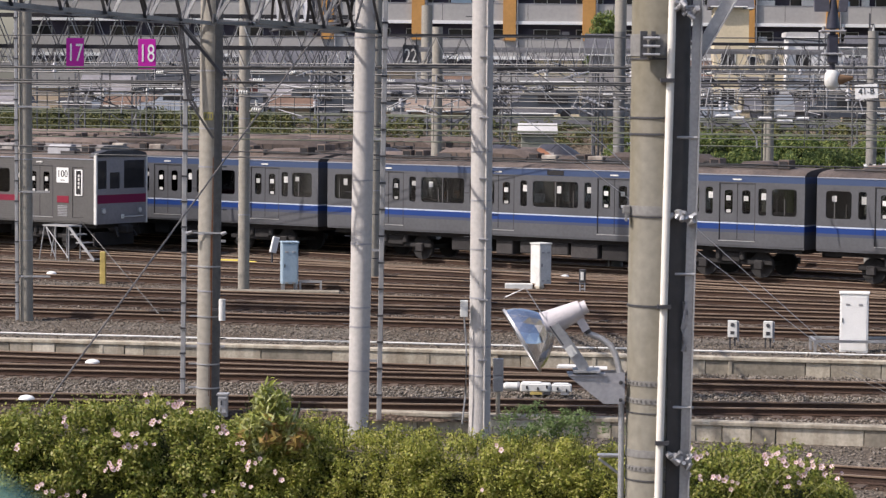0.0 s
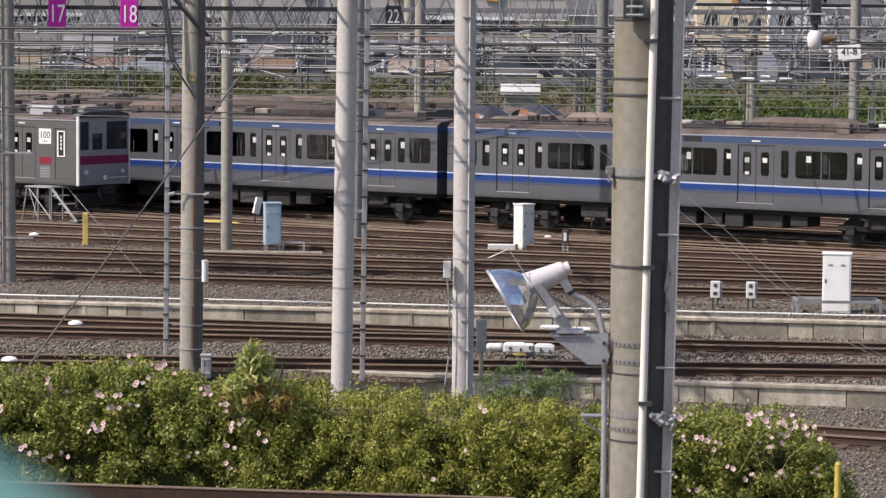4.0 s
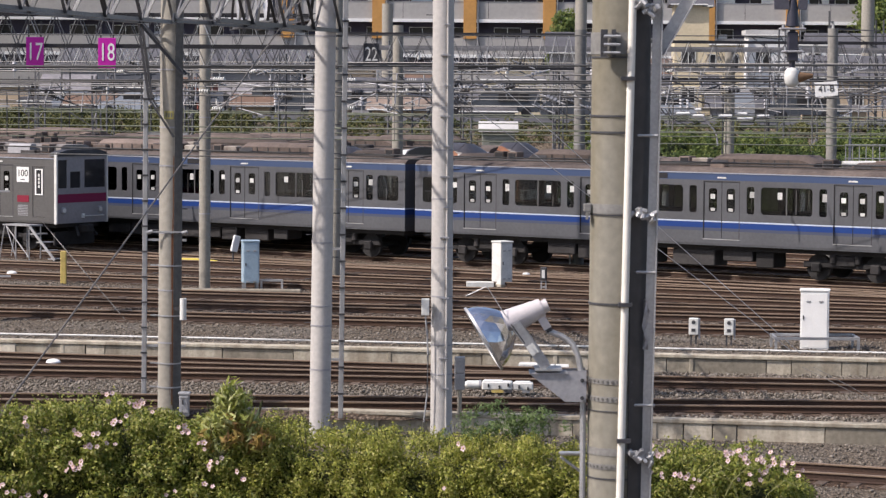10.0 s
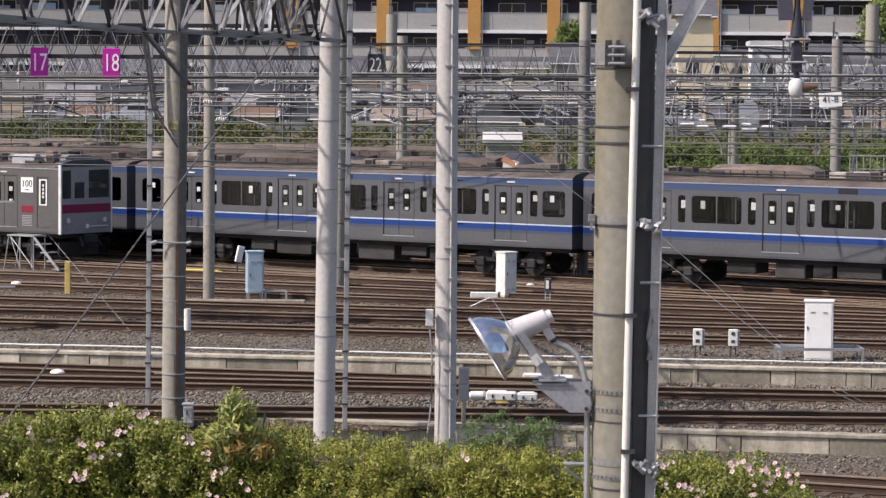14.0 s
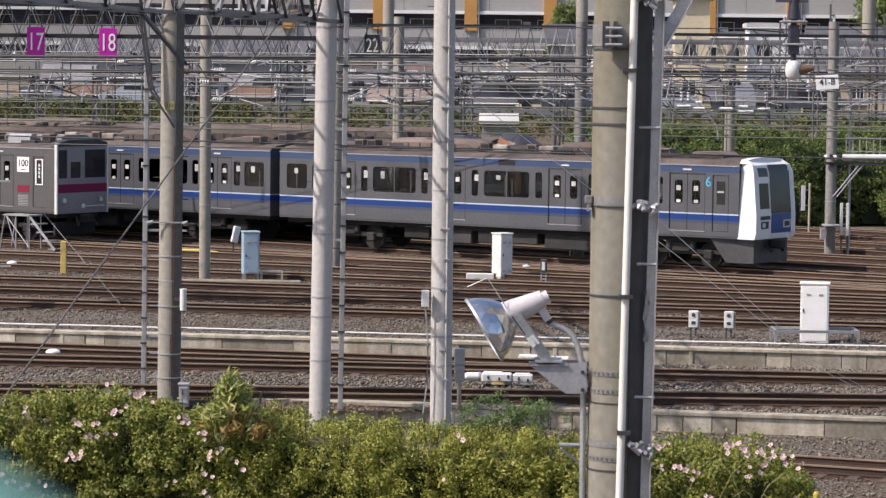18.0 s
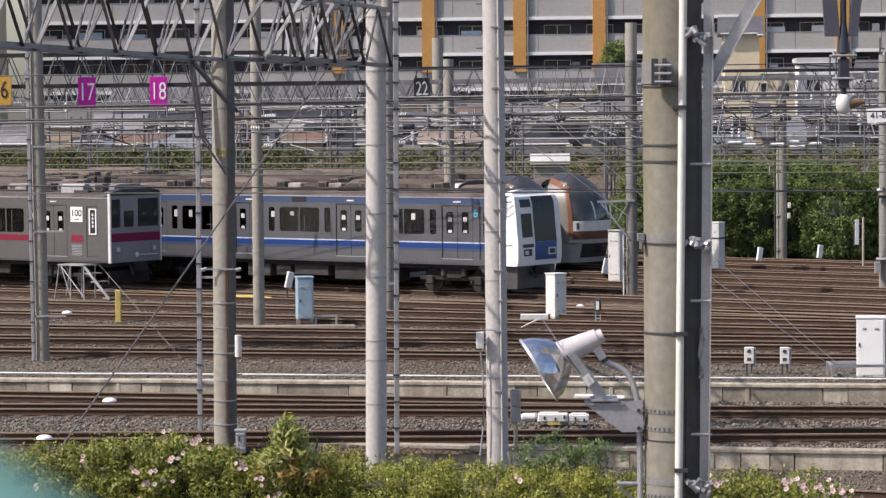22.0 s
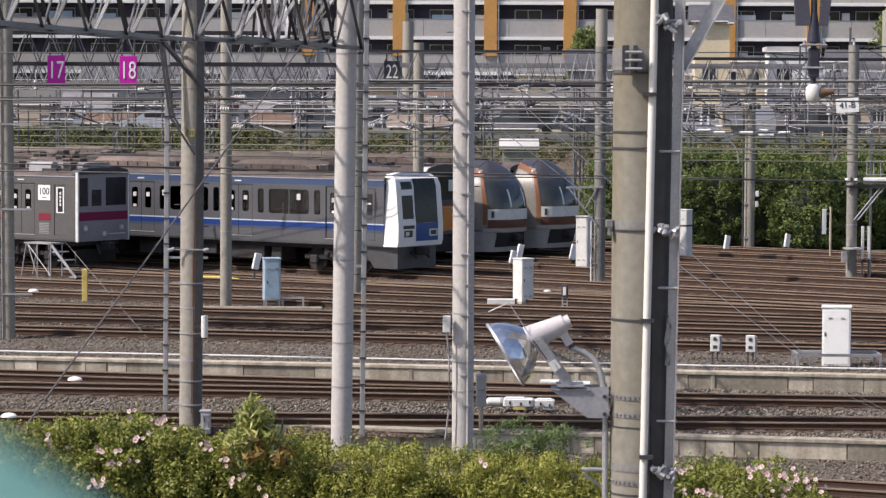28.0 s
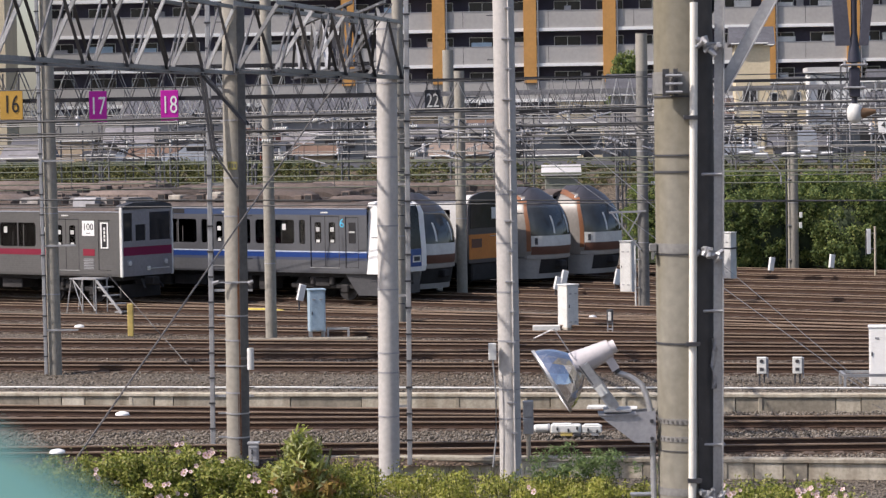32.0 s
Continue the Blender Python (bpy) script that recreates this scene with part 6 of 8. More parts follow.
part("stems", st, HEDGE_CORE, t)
C = np.stack([rng.normal(0.0, 0.2, 190), rng.normal(-0.5, 0.07, 190), rng.uniform(1.5, 2.12, 190)], 1)
C = C[np.abs(C[:, 0]) < (2.13 - C[:, 2]) * 0.50 + 0.02]
P, D = clumps(C, 0.07, 16, rng, (0, -0.6, -0.2))
ob = new("pale_leaves", leaf_mesh("pale_leaves", P, D, 0.018, SAP, rng, 3.0))
ob.parent, ob["kind"] = t, "stuff"
C = np.stack([rng.normal(0.10, 0.17, 20), rng.normal(-0.62, 0.05, 20), rng.uniform(1.5, 1.8, 20)], 1)
P, D = clumps(C, 0.07, 16, rng, (0, -0.6, -0.2))
ob = new("reddish_leaves", leaf_mesh("reddish_leaves", P, D, 0.019, SAP_RED, rng, 2.4))
ob.parent, ob["kind"] = t, "stuff"
# feathery weeds by the pole
t = thing("weed", pose(0.55, 24.3, 1.75), "feathery green weeds above the hedge", "weed")
C = np.stack([rng.normal(0, 0.26, 60), rng.normal(-0.2, 0.1, 60), 1.55 + rng.uniform(0, 0.26, 60)], 1)
P, D = clumps(C, 0.07, 40, rng)
ob = new("leaves", leaf_mesh("leaves", P, D, 0.011, island_mat("weed_leaves", [(0.09, 0.14, 0.05), (0.14, 0.20, 0.07), (0.20, 0.26, 0.10)], .6, .3, .35), rng, 1.8))
ob.parent, ob["kind"] = t, "stuff"

# pale grass blades in the bush beside the pole, and a thin yellow post
t = thing("grass_blades", pose(2.3, 23.4, 1.75), "pale dry grass blades in a rose bush", "grass")
for x0, x1, z0, z1 in ((-0.2, 0.15, 1.1, 1.45), (0.3, 0.0, 0.95, 1.38), (0.35, 0.75, 0.9, 1.3), (0.5, 0.2, 0.8, 1.15), (0.05, 0.45, 1.0, 1.42)):
    part("blade", Build().tube([(x0, 0, z0), (x0 + (x1 - x0) * .35, -0.03, z0 + (z1 - z0) * .7), (x0 + (x1 - x0) * .7, -0.04, z1), (x1, -0.05, z1 - 0.06)], 0.003, 5), mat("dry_grass", (0.30, 0.30, 0.12), 0.7, vary=.2, bump=0), t)
t = thing("marker_post", pose(3.2, 23.3, 1.75), "thin yellow post beside the bush", "post")
part("stake", Build().rod((0, 0, -0.1), (0, 0, 1.13), 0.03, n=12).rod((0, 0, 1.13), (0, 0, 1.15), 0.03, 0.015, 12), mat("faded_yellow", (0.45, 0.36, 0.07), 0.6, vary=.2), t)

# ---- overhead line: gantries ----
# one brace steel in two colours: sunlit and shaded members are painted
LIT_BRACE = mat("sunlit_steel_brace", (0.44, 0.44, 0.43), 0.5, 0.3, vary=0.2, big=1, small=14, bump=0.05, rnd=0.35)
SHADED_BRACE = mat("shaded_steel_brace", (0.085, 0.085, 0.09), 0.6, 0.3, vary=0.3, big=1, small=14, bump=0.05, rnd=0.4)

def lattice(p0, p1, h, d, bays, label, material=None, chord=0.09, group="lattice beams", web=None, bright=0.5):
    """A four-chord lattice beam from p0 to p1 (its lower chord), h high and d deep."""
    mt = material or LATTICE
    p0, p1 = Vector(p0), Vector(p1)
    ln = (p1 - p0).length
    ang = math.degrees(math.atan2(p1.y - p0.y, p1.x - p0.x))
    tilt = -math.degrees(math.asin((p1.z - p0.z) / ln))
    t = thing("lattice_beam", pose(*p0, 0, 0, ang) @ pose(0, 0, 0, 0, tilt, 0), label, "lattice beam", group)
    for z in (0, h):
        for y in (-d / 2, d / 2):
            part("chord", Build().angle((0, y, z), (ln, y, z), chord, 0.012), mt, t)
    s = ln / bays
    rng = random.Random(int(bays * 7 + ln * 10))
    web = web or chord * 0.75
    for y in (-d / 2, d / 2):
        for k in range(bays):
            x = k * s
            part("brace", Build().bar((x, y, 0), (x + s / 2, y, h), web, 0.016), LIT_BRACE if rng.random() < bright else SHADED_BRACE, t)
            part("brace", Build().bar((x + s / 2, y, h), (x + s, y, 0), web, 0.016), LIT_BRACE if rng.random() < bright * 0.7 else SHADED_BRACE, t)
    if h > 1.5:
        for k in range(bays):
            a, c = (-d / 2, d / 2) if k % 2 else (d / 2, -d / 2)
            part("brace", Build().bar((k * s, a, 0.02), (k * s + s, c, 0.02), web, 0.016), LIT_BRACE if k % 3 else SHADED_BRACE, t)
    for k in range(bays + 1):
        part("tie", Build().bar((k * s, -d / 2, 0), (k * s, d / 2, 0), chord * 0.6, 0.016), mt, t)
    return t


BRIGHT = mat("bright_galvanised", (0.17, 0.17, 0.175), 0.45, 0.5, vary=0.35, big=0.7, small=14, bump=0.08, rnd=0.4)


def gantry(p0, p1, h, d, bays, label):
    """A heavy four-chord beam of steel angles from a pole towards the near side, with cross diagonals."""
    p0, p1 = Vector(p0), Vector(p1)
    ln = (p1 - p0).length
    t = thing("lattice_beam", pose(*p0, 0, 0, math.degrees(math.atan2(p1.y - p0.y, p1.x - p0.x))), label, "lattice beam", "lattice beams")
    for z in (0, h):
        for y in (-d / 2, d / 2):
            part("chord", Build().angle((0, y, z), (ln, y, z), 0.085, 0.012), BRIGHT, t)
    s = ln / bays
    for k in range(bays + 1):
        x = k * s
        for y in (-d / 2, d / 2):
            if k < bays:
                part("brace", Build().angle((x, y, 0), (x + s / 2, y, h), 0.058, 0.010), SHADED_BRACE if y < 0 else LATTICE, t)
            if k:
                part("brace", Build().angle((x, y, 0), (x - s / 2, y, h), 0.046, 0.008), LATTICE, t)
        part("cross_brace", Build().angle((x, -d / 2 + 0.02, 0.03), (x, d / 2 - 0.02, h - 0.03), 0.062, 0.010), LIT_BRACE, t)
        part("gusset", Build().box(x - 0.12, x + 0.12, -d / 2 - 0.014, -d / 2, -0.04, 0.12), BRIGHT, t)
        part("tie", Build().bar((x, -d / 2, 0), (x, d / 2, 0), 0.06, 0.016), BRIGHT, t)
    return t


gantry((-5.95, 57.2, 7.58), (-8.95, 35.6, 7.58), 1.37, 0.66, 8, "heavy grey lattice beam spanning from a pole over the near tracks")
gantry((-2.5, 56.4, 7.41), (-4.2, 46.6, 7.36), 1.14, 0.75, 4, "heavy grey lattice beam resting on the pale pole")
lattice((-2.9, 58.0, 7.75), (-5.4, 74.0, 7.75), 1.3, 0.7, 6, "grey lattice beam spanning the middle tracks", LATTICE, 0.09)
st = thing("knee_brace", pose(0, 0, 0), "dark diagonal steel brace from pole to beam", "brace")
for y in (57.1, 57.7):
    part("strut", Build().bar((-6.38, y, 7.62), (-5.42, y, 6.5), 0.12, 0.06), DARK_STEEL, st)
    part("strut", Build().bar((-6.36, y, 7.62), (-6.14, y, 6.0), 0.09, 0.05), DARK_STEEL, st)
    part("strut", Build().bar((-6.14, y, 6.0), (-5.62, y, 5.2), 0.07, 0.04), DARK_STEEL, st)
DARK_LAT = mat("dark_weathered_steel", (0.032, 0.032, 0.036), 0.6, 0.3, vary=0.35, big=1, small=12, bump=0.1)
for x0, x1, y0, y1, z, h, n, wb, br, mt in ((-22, -4.2, 115, 108, 6.92, 0.75, 28, .05, .6, LATTICE), (-4.4, 0.7, 104.3, 104, 7.0, 1.12, 5, .10, .15, DARK_LAT), (0.5, 6.2, 110, 110, 6.88, 1.35, 11, .10, .65, DARK_LAT),
                                (8.0, 21.0, 108, 108, 6.5, 1.46, 13, .11, .3, DARK_LAT), (-4, 22, 122, 118, 6.95, 0.8, 40, .05, .6, LATTICE), (-26, 30, 140, 128, 6.9, 1.1, 44, .07, .4, LATTICE)):
    lattice((x0, y0, z), (x1, y1, z), h, 0.7, n, "dark lattice beam across the far tracks", mt, 0.11, web=wb, bright=br)
# signs on the beams
MAGENTA = mat("magenta_board", (0.50, 0.01, 0.33), 0.5, vary=0.08, bump=0)
AMBER = mat("amber_board", (0.55, 0.32, 0.06), 0.5, vary=0.1, bump=0)


def number_board(x, y, z, w, h, text, material, ink, label, size):
    t = thing("track_number_board", pose(x, y, z), label, "sign", "track number boards")
    part("board", Build().box(-w / 2, w / 2, 0, 0.04, -h / 2, h / 2, 0.008), material, t)
    words("lettering", text, size * 1.1, ink, t, Matrix.Translation((0, -0.008, 0)) @ pose(0, 0, 0, 90) @ Matrix.Diagonal((0.66, 1, 1, 1)))
    for s in (-1, 1):
        part("hanger", Build().box(s * w * 0.35 - 0.02, s * w * 0.35 + 0.02, 0.01, 0.03, h / 2, h / 2 + 0.45), DARK_STEEL, t)


INK = mat("sign_black", (0.02, 0.02, 0.02), 0.6, vary=0.05, bump=0)
number_board(-11.15, 74.9, 7.08, 0.48, 0.84, "17", MAGENTA, WHITE, "magenta board with the white figures seventeen", 0.62)
number_board(-9.19, 74.9, 7.08, 0.48, 0.82, "18", MAGENTA, WHITE, "magenta board with the white figures eighteen", 0.62)
number_board(-13.52, 74.9, 7.16, 0.62, 0.80, "16", AMBER, INK, "amber board with the black figures sixteen", 0.62)
number_board(-2.79, 103.9, 7.33, 0.6, 0.86, "22", DARK_STEEL, OFFWHITE, "dark board with the pale figures twenty-two", 0.68)
t = thing("pole_plate", pose(8.27, 59.8, 6.29, 0, -4, -8), "white plate with black characters", "sign")
part("board", Build().box(-0.245, 0.245, 0, 0.02, -0.155, 0.155, 0.004), WHITE, t)
words("lettering", "41-B", 0.185, INK, t, Matrix.Translation((0, -0.006, 0)) @ pose(0, 0, 0, 90))
for x in (-0.18, 0.18):
    part("hanger", Build().rod((x, 0.01, 0.15), (x, 0.09, 0.53), 0.008, n=6), DARK_STEEL, t)
lattice((-17.0, 75.33, 7.26), (-3.0, 75.33, 7.29), 0.85, 0.6, 21, "grey lattice beam carrying number boards", DARK_LAT, 0.10, web=0.10, bright=0.35)
lattice((-17.0, 77.5, 6.72), (-3.0, 77.5, 6.72), 0.55, 0.5, 30, "slender lattice beam behind the number boards", LATTICE, 0.06, web=0.04, bright=0.6)
# hanging insulator string and lamp
t = thing("insulator_string", pose(5.66, 45.0, 6.5), "dark hanging insulator string with a white globe", "insulator")
NAVY = mat("dark_insulator_glaze", (0.035, 0.035, 0.05), 0.35, vary=0.25, big=2, small=15, bump=0.05)
part("stem", Build().rod((0, 0, 0.15), (0, 0, 2.6), 0.05, n=12), NAVY, t)
part("block", Build().box(-0.085, 0.085, -0.09, 0.09, 0.28, 0.76, 0.02), NAVY, t)
part("cone", Build().lathe([(0.02, 0.83), (0.115, 0.85), (0.10, 0.98), (0.04, 1.40), (0.02, 1.42)], Matrix(), 20), NAVY, t)
for z, w in ((0.42, 0.17), (0.79, 0.21)):
    part("plate", Build().box(-w, w, -0.12, 0.12, z, z + 0.035, 0.01), STEEL_GREY, t)
    for x in (-w + 0.05, w - 0.05):
        part("plate_bolt", Build().rod((x, -0.05, z - 0.03), (x, -0.05, z + 0.09), 0.025, n=8), GALV, t)
for x0, x1, xa, xb in ((-0.40, -0.18, -0.30, -0.06), (0.22, 0.40, 0.08, 0.22)):
    part("hanger_leg", Build().add([(xa, -0.06, 1.12), (xb, -0.06, 1.12), (x1, -0.06, 2.6), (x0, -0.06, 2.6), (xa, 0.06, 1.12), (xb, 0.06, 1.12), (x1, 0.06, 2.6), (x0, 0.06, 2.6)],
                                  [(0, 1, 2, 3), (7, 6, 5, 4), (0, 4, 5, 1), (1, 5, 6, 2), (2, 6, 7, 3), (3, 7, 4, 0)]), mat("hanger_paint", (0.09, 0.09, 0.11), 0.6, 0.2, vary=0.2), t)
part("globe", Build().lathe([(0.001, -0.17), (0.07, -0.15), (0.115, -0.10), (0.13, 0.0), (0.115, 0.1), (0.07, 0.15), (0.001, 0.17)], pose(0, 0, 0.02), 20), OFFWHITE, t)
part("globe_cap", Build().rod((0.08, 0, 0.02), (0.34, 0, 0.05), 0.10, 0.03, 12), mat("brown_cap", (0.22, 0.13, 0.07), .7), t)


# ---- overhead line: wires ----
def wire(pts, r, material, label="thin overhead wire above the tracks", group="overhead wires"):
    solid("overhead_wire", Build().tube(pts, r, 6), material, label, "wire", group)


def span(x0, y0, z0, x1, y1, z1, r, material, sag=0.12):
    pts = []
    for k in range(13):
        f = k / 12
        pts.append((x0 + (x1 - x0) * f, y0 + (y1 - y0) * f, z0 + (z1 - z0) * f - sag * 4 * f * (1 - f)))
    wire(pts, r, material)


def along(x0, z0, x1, z1, y, k, r, material, x_from=-26.0, x_to=26.0):
    """A wire that crosses the view, over a track whose line is y + k x."""
    s = (z1 - z0) / (x1 - x0)
    span(x_from, y + k * x_from, z0 + s * (x_from - x0), x_to, y + k * x_to, z0 + s * (x_to - x0), r, material, 0.0)


RUNS = []
for x0, z0, x1, z1, y, k, r, mt in (
        (-9.36, 4.954, 3.27, 4.76, 58.5, -0.013, 0.016, WIRE), (-10.2, 4.63, 3.55, 4.58, 63.5, -0.10, 0.016, WIRE), (-12.6, 4.854, 12.5, 4.91, 78, -0.2, 0.018, COPPER), (-11.9, 4.784, 11.9, 4.78, 74, -0.19, 0.018, COPPER),
        (-13.7, 4.85, 13.6, 4.95, 85, -0.36, 0.018, COPPER), (-9.7, 6.647, 9.6, 6.817, 60, -0.013, 0.028, WIRE), (-10.7, 6.303, 10.6, 6.475, 66, -0.1, 0.028, WIRE), (-9.4, 6.37, 9.3, 6.38, 58.4, -0.013, 0.02, WIRE),
        (-14.5, 5.92, 14.4, 6.15, 90, -0.42, 0.025, WIRE), (-15.3, 5.11, 15.2, 5.32, 95, -0.5, 0.02, COPPER), (-15.3, 5.4, 15.2, 5.6, 95, -0.5, 0.02, WIRE), (-12.6, 5.9, 12.5, 6.0, 78, -0.2, 0.022, WIRE), (-11.9, 6.05, 11.9, 6.1, 74, -0.19, 0.022, WIRE),
        (-14, 4.95, 14, 4.95, 81, -0.25, 0.018, COPPER), (-14, 6.15, 14, 6.2, 81, -0.25, 0.022, WIRE), (-14, 5.0, 14, 5.05, 89, -0.42, 0.018, COPPER), (-16, 5.02, 16, 5.02, 105, -0.6, 0.02, COPPER), (-16, 6.2, 16, 6.2, 105, -0.6, 0.024, WIRE),
        (-16, 7.0, 16, 7.05, 100, -0.5, 0.022, WIRE), (-16, 6.75, 16, 6.8, 110, -0.6, 0.022, WIRE), (-16, 5.0, 16, 5.0, 112, -0.6, 0.022, COPPER), (-16, 6.1, 16, 6.1, 116, -0.6, 0.025, WIRE), (-16, 5.6, 16, 5.5, 122, -0.6, 0.02, WIRE), (-16, 6.6, 16, 6.6, 88, -0.3, 0.026, WIRE),
        (-16, 7.35, 16, 7.5, 62, -0.05, 0.014, WIRE), (-16, 6.15, 16, 6.15, 126, -0.5, 0.022, WIRE), (-16, 5.2, 16, 5.2, 130, -0.5, 0.022, WIRE)):
    along(x0, z0, x1, z1, y, k, r, mt)
    if y > 72 and z0 > 5.3:
        RUNS.append((x0, z0, x1, z1, y, k))
# droppers between messenger and contact wires
rr = random.Random(4)
for k in range(46):
    x = rr.uniform(-14, 14)
    y, kk, z0, z1 = rr.choice(((78, -0.2, 4.88, 5.95), (74, -0.19, 4.78, 6.07), (81, -0.25, 4.95, 6.17), (105, -0.6, 5.02, 6.2), (95, -0.5, 5.22, 5.5)))
    wire([(x, y + kk * x, z0), (x, y + kk * x, z1)], 0.009, WIRE, "short dropper wire of the overhead line", "dropper wires")
# bracket arms with pale insulators and registration arms
for x, y, z in ((-7.46, 85.6, 5.6), (-3.61, 90.6, 5.6), (4.72, 96.6, 4.4), (-1.83, 106.5, 5.6), (12.41, 120.2, 5.4), (14.25, 101.5, 5.3)):
    t = thing("cantilever_arm", pose(x, y, z, 0, 0, rr.uniform(-25, 5)), "thin steel cantilever arm with pale insulators", "bracket arm", "cantilever arms")
    part("top_tube", Build().rod((0.15, 0, 0.8), (2.4, -0.4, 0.55), 0.022, n=8), STEEL_GREY, t)
    part("strut_tube", Build().rod((0.15, 0, -0.2), (2.0, -0.3, 0.58), 0.022, n=8), STEEL_GREY, t)
    part("steady_arm", Build().rod((1.3, -0.2, -0.1), (2.3, -0.5, -0.3), 0.016, n=8), STEEL_GREY, t)
    for zz, x_ in ((0.78, 0.35), (-0.13, 0.3)):
        ins = Build()
        for q in range(5):
            ins.rod((x_ + 0.08 * q, -0.02, zz), (x_ + 0.08 * q + 0.03, -0.02, zz), 0.075, n=12)
        part("insulator", ins, OFFWHITE, t)
for q in range(80):
    x0, z0, x1, z1, y0, k0 = rr.choice(RUNS)
    x = rr.uniform(-15, 15)
    y, z = y0 + k0 * x, z0 + (z1 - z0) / (x1 - x0) * (x - x0)
    dk = rr.random() < 0.5
    t = thing("line_insulator", pose(x, y, z, 0, rr.choice((0, 0, 90, 75, 110)), rr.uniform(-30, 30)), "dark insulator on an overhead wire" if dk else "pale insulator on an overhead wire", "insulator", "line insulators")
    for k in range(3):
        part("shed", Build().rod((0, 0, k * 0.12), (0, 0, k * 0.12 + 0.07), 0.085, 0.055, 10), DARK_STEEL if dk else STEEL_GREY, t)
    part("core", Build().rod((0, 0, -0.25), (0, 0, 0.6), 0.025, n=6), GALV, t)
# brackets that carry the near wires behind the pale pole
t = thing("wire_bracket", pose(-0.03, 56.34, 0), "steel brackets behind a pale pole carrying the near wires", "bracket arm")
for y, z in ((2.16, 4.81), (3.66, 6.73), (2.06, 6.375), (7.2, 4.594), (9.7, 6.39), (5.66, 7.425)):
    part("arm", Build().bar((0, 0.15, z), (0, y + 0.03, z), 0.05, 0.05), STEEL_GREY, t)
wire([(8.3, 88, 6.47), (8.13, 88, 6.18), (8.06, 88, 5.83), (8.06, 88, 5.51), (8.31, 88, 5.21), (8.59, 88, 4.9), (8.7, 88, 4.67), (8.72, 88, 4.38)], 0.03, STEEL_GREY, "thick grey jumper cable hanging in a curve", "jumper cables")
for x0, z0, x1, z1 in [(7.21, 5.42, 7.65, 5.43), (8.55, 5.36, 8.95, 5.36), (9.11, 5.43, 9.43, 5.43), (7.79, 5.55, 8.0, 5.55), (7.73, 5.36, 8.09, 5.36), (9.14, 5.28, 9.6, 5.28), (9.75, 5.36, 10.11, 5.37)]:
    t = thing("section_insulator", pose(x0, 86.0, z0), "white bar insulator on an overhead wire", "insulator", "section insulators")
    part("bar", Build().rod((0, 0, 0), (x1 - x0, 0, z1 - z0), 0.045, n=10), WHITE, t)
    for k in (0.0, 1.0):
        part("clamp", Build().box((x1 - x0) * k - 0.025, (x1 - x0) * k + 0.025, -0.03, 0.03, -0.05, 0.06), STEEL_GREY, t)
    part("wire_end", Build().rod((-0.6, 0, 0.0), (x1 - x0 + 0.6, 0, 0.0), 0.012, n=5), WIRE, t)
# guy wires
span(-2.30, 55.9, 8.9, -6.35, 35.2, 1.2, 0.015, mat("rusty_guy_wire", (0.17, 0.15, 0.13), 0.6, 0.3, vary=0.2, big=2, small=20, bump=0), 0.0)
for a in (((4.755, 62, 2.715), (7.9, 62, 0.35)), ((5.186, 62, 2.847), (8.1, 62, 0.30)), ((8.136, 62, 0.0), (9.6, 60, -0.65)), ((8.391, 62, 0.0), (9.75, 60, -0.65))):
    d = Vector(a[1]) - Vector(a[0])
    p = Vector(a[0]) - d * 1.6 if a[0][2] > 1 else Vector(a[0])
    wire([p, a[1]], 0.010 if a[0][2] > 1 else 0.006, GALV if a[0][2] > 1 else WIRE, "thin steel guy wire", "guy wires")
wire([(-11.3, 77, 2.4), (-8.6, 74.5, -0.2)], 0.012, WIRE, "thin steel guy wire", "guy wires")
# white tube with frame, insulators and boxes on the right-hand pole
t = thing("cross_arm", pose(14.25, 101.25, 3.42), "white horizontal tube with a small cage on a pole", "bracket arm")
part("tube", Build().rod((0.38, 0, 0), (5.4, 0, 0.05), 0.12, n=16), OFFWHITE, t)
part("under_beam", Build().box(-0.3, 5.4, -0.05, 0.05, -0.27, -0.17), DARK_STEEL, t)
for k in range(4):
    part("insulator", Build().rod((-0.28 + 0.17 * k, -0.1, -0.02 + 0.05 * (k % 2)), (-0.19 + 0.17 * k, -0.1, 0.03), 0.11, 0.08, 12), DARK_STEEL if k % 2 else OFFWHITE, t)
for k in range(14):
    part("cage_bar", Build().rod((0.5 + 0.25 * k, 0, 0.1), (0.5 + 0.25 * k, 0, 0.75), 0.018, n=6), GALV, t)
for zz in (0.22, 0.72):
    part("cage_rail", Build().rod((0.5, 0, zz), (3.8, 0, zz), 0.018, n=6), GALV, t)
for dx in (0.0, 0.14):
    part("strut", Build().rod((0.05 + dx, 0, -1.45), (1.0 + dx, 0, -0.25), 0.03, n=8), STEEL_GREY, t)
t = thing("pole_gear", pose(14.25, 101.2, -0.2), "white platform, ladder box and grey junction box at a pole", "pole fitting")
part("platform", Build().box(-0.32, 0.28, -0.2, 0.2, 1.1, 1.16), OFFWHITE, t)
part("junction_box", Build().box(-0.40, -0.22, -0.12, 0.1, 0.62, 1.0, 0.01), STEEL_GREY, t)
part("ladder_box", Build().box(0.32, 0.42, -0.05, 0.05, 0.75, 1.95, 0.01).box(0.55, 0.65, -0.05, 0.05, 0.75, 1.95, 0.01), OFFWHITE, t)
for k in range(4):
    part("rung", Build().box(0.42, 0.55, -0.02, 0.02, 0.85 + 0.3 * k, 0.89 + 0.3 * k), GALV, t)
part("support", Build().box(0.34, 0.40, -0.03, 0.03, 0, 0.75).box(0.57, 0.63, -0.03, 0.03, 0, 0.75), DARK_STEEL, t)
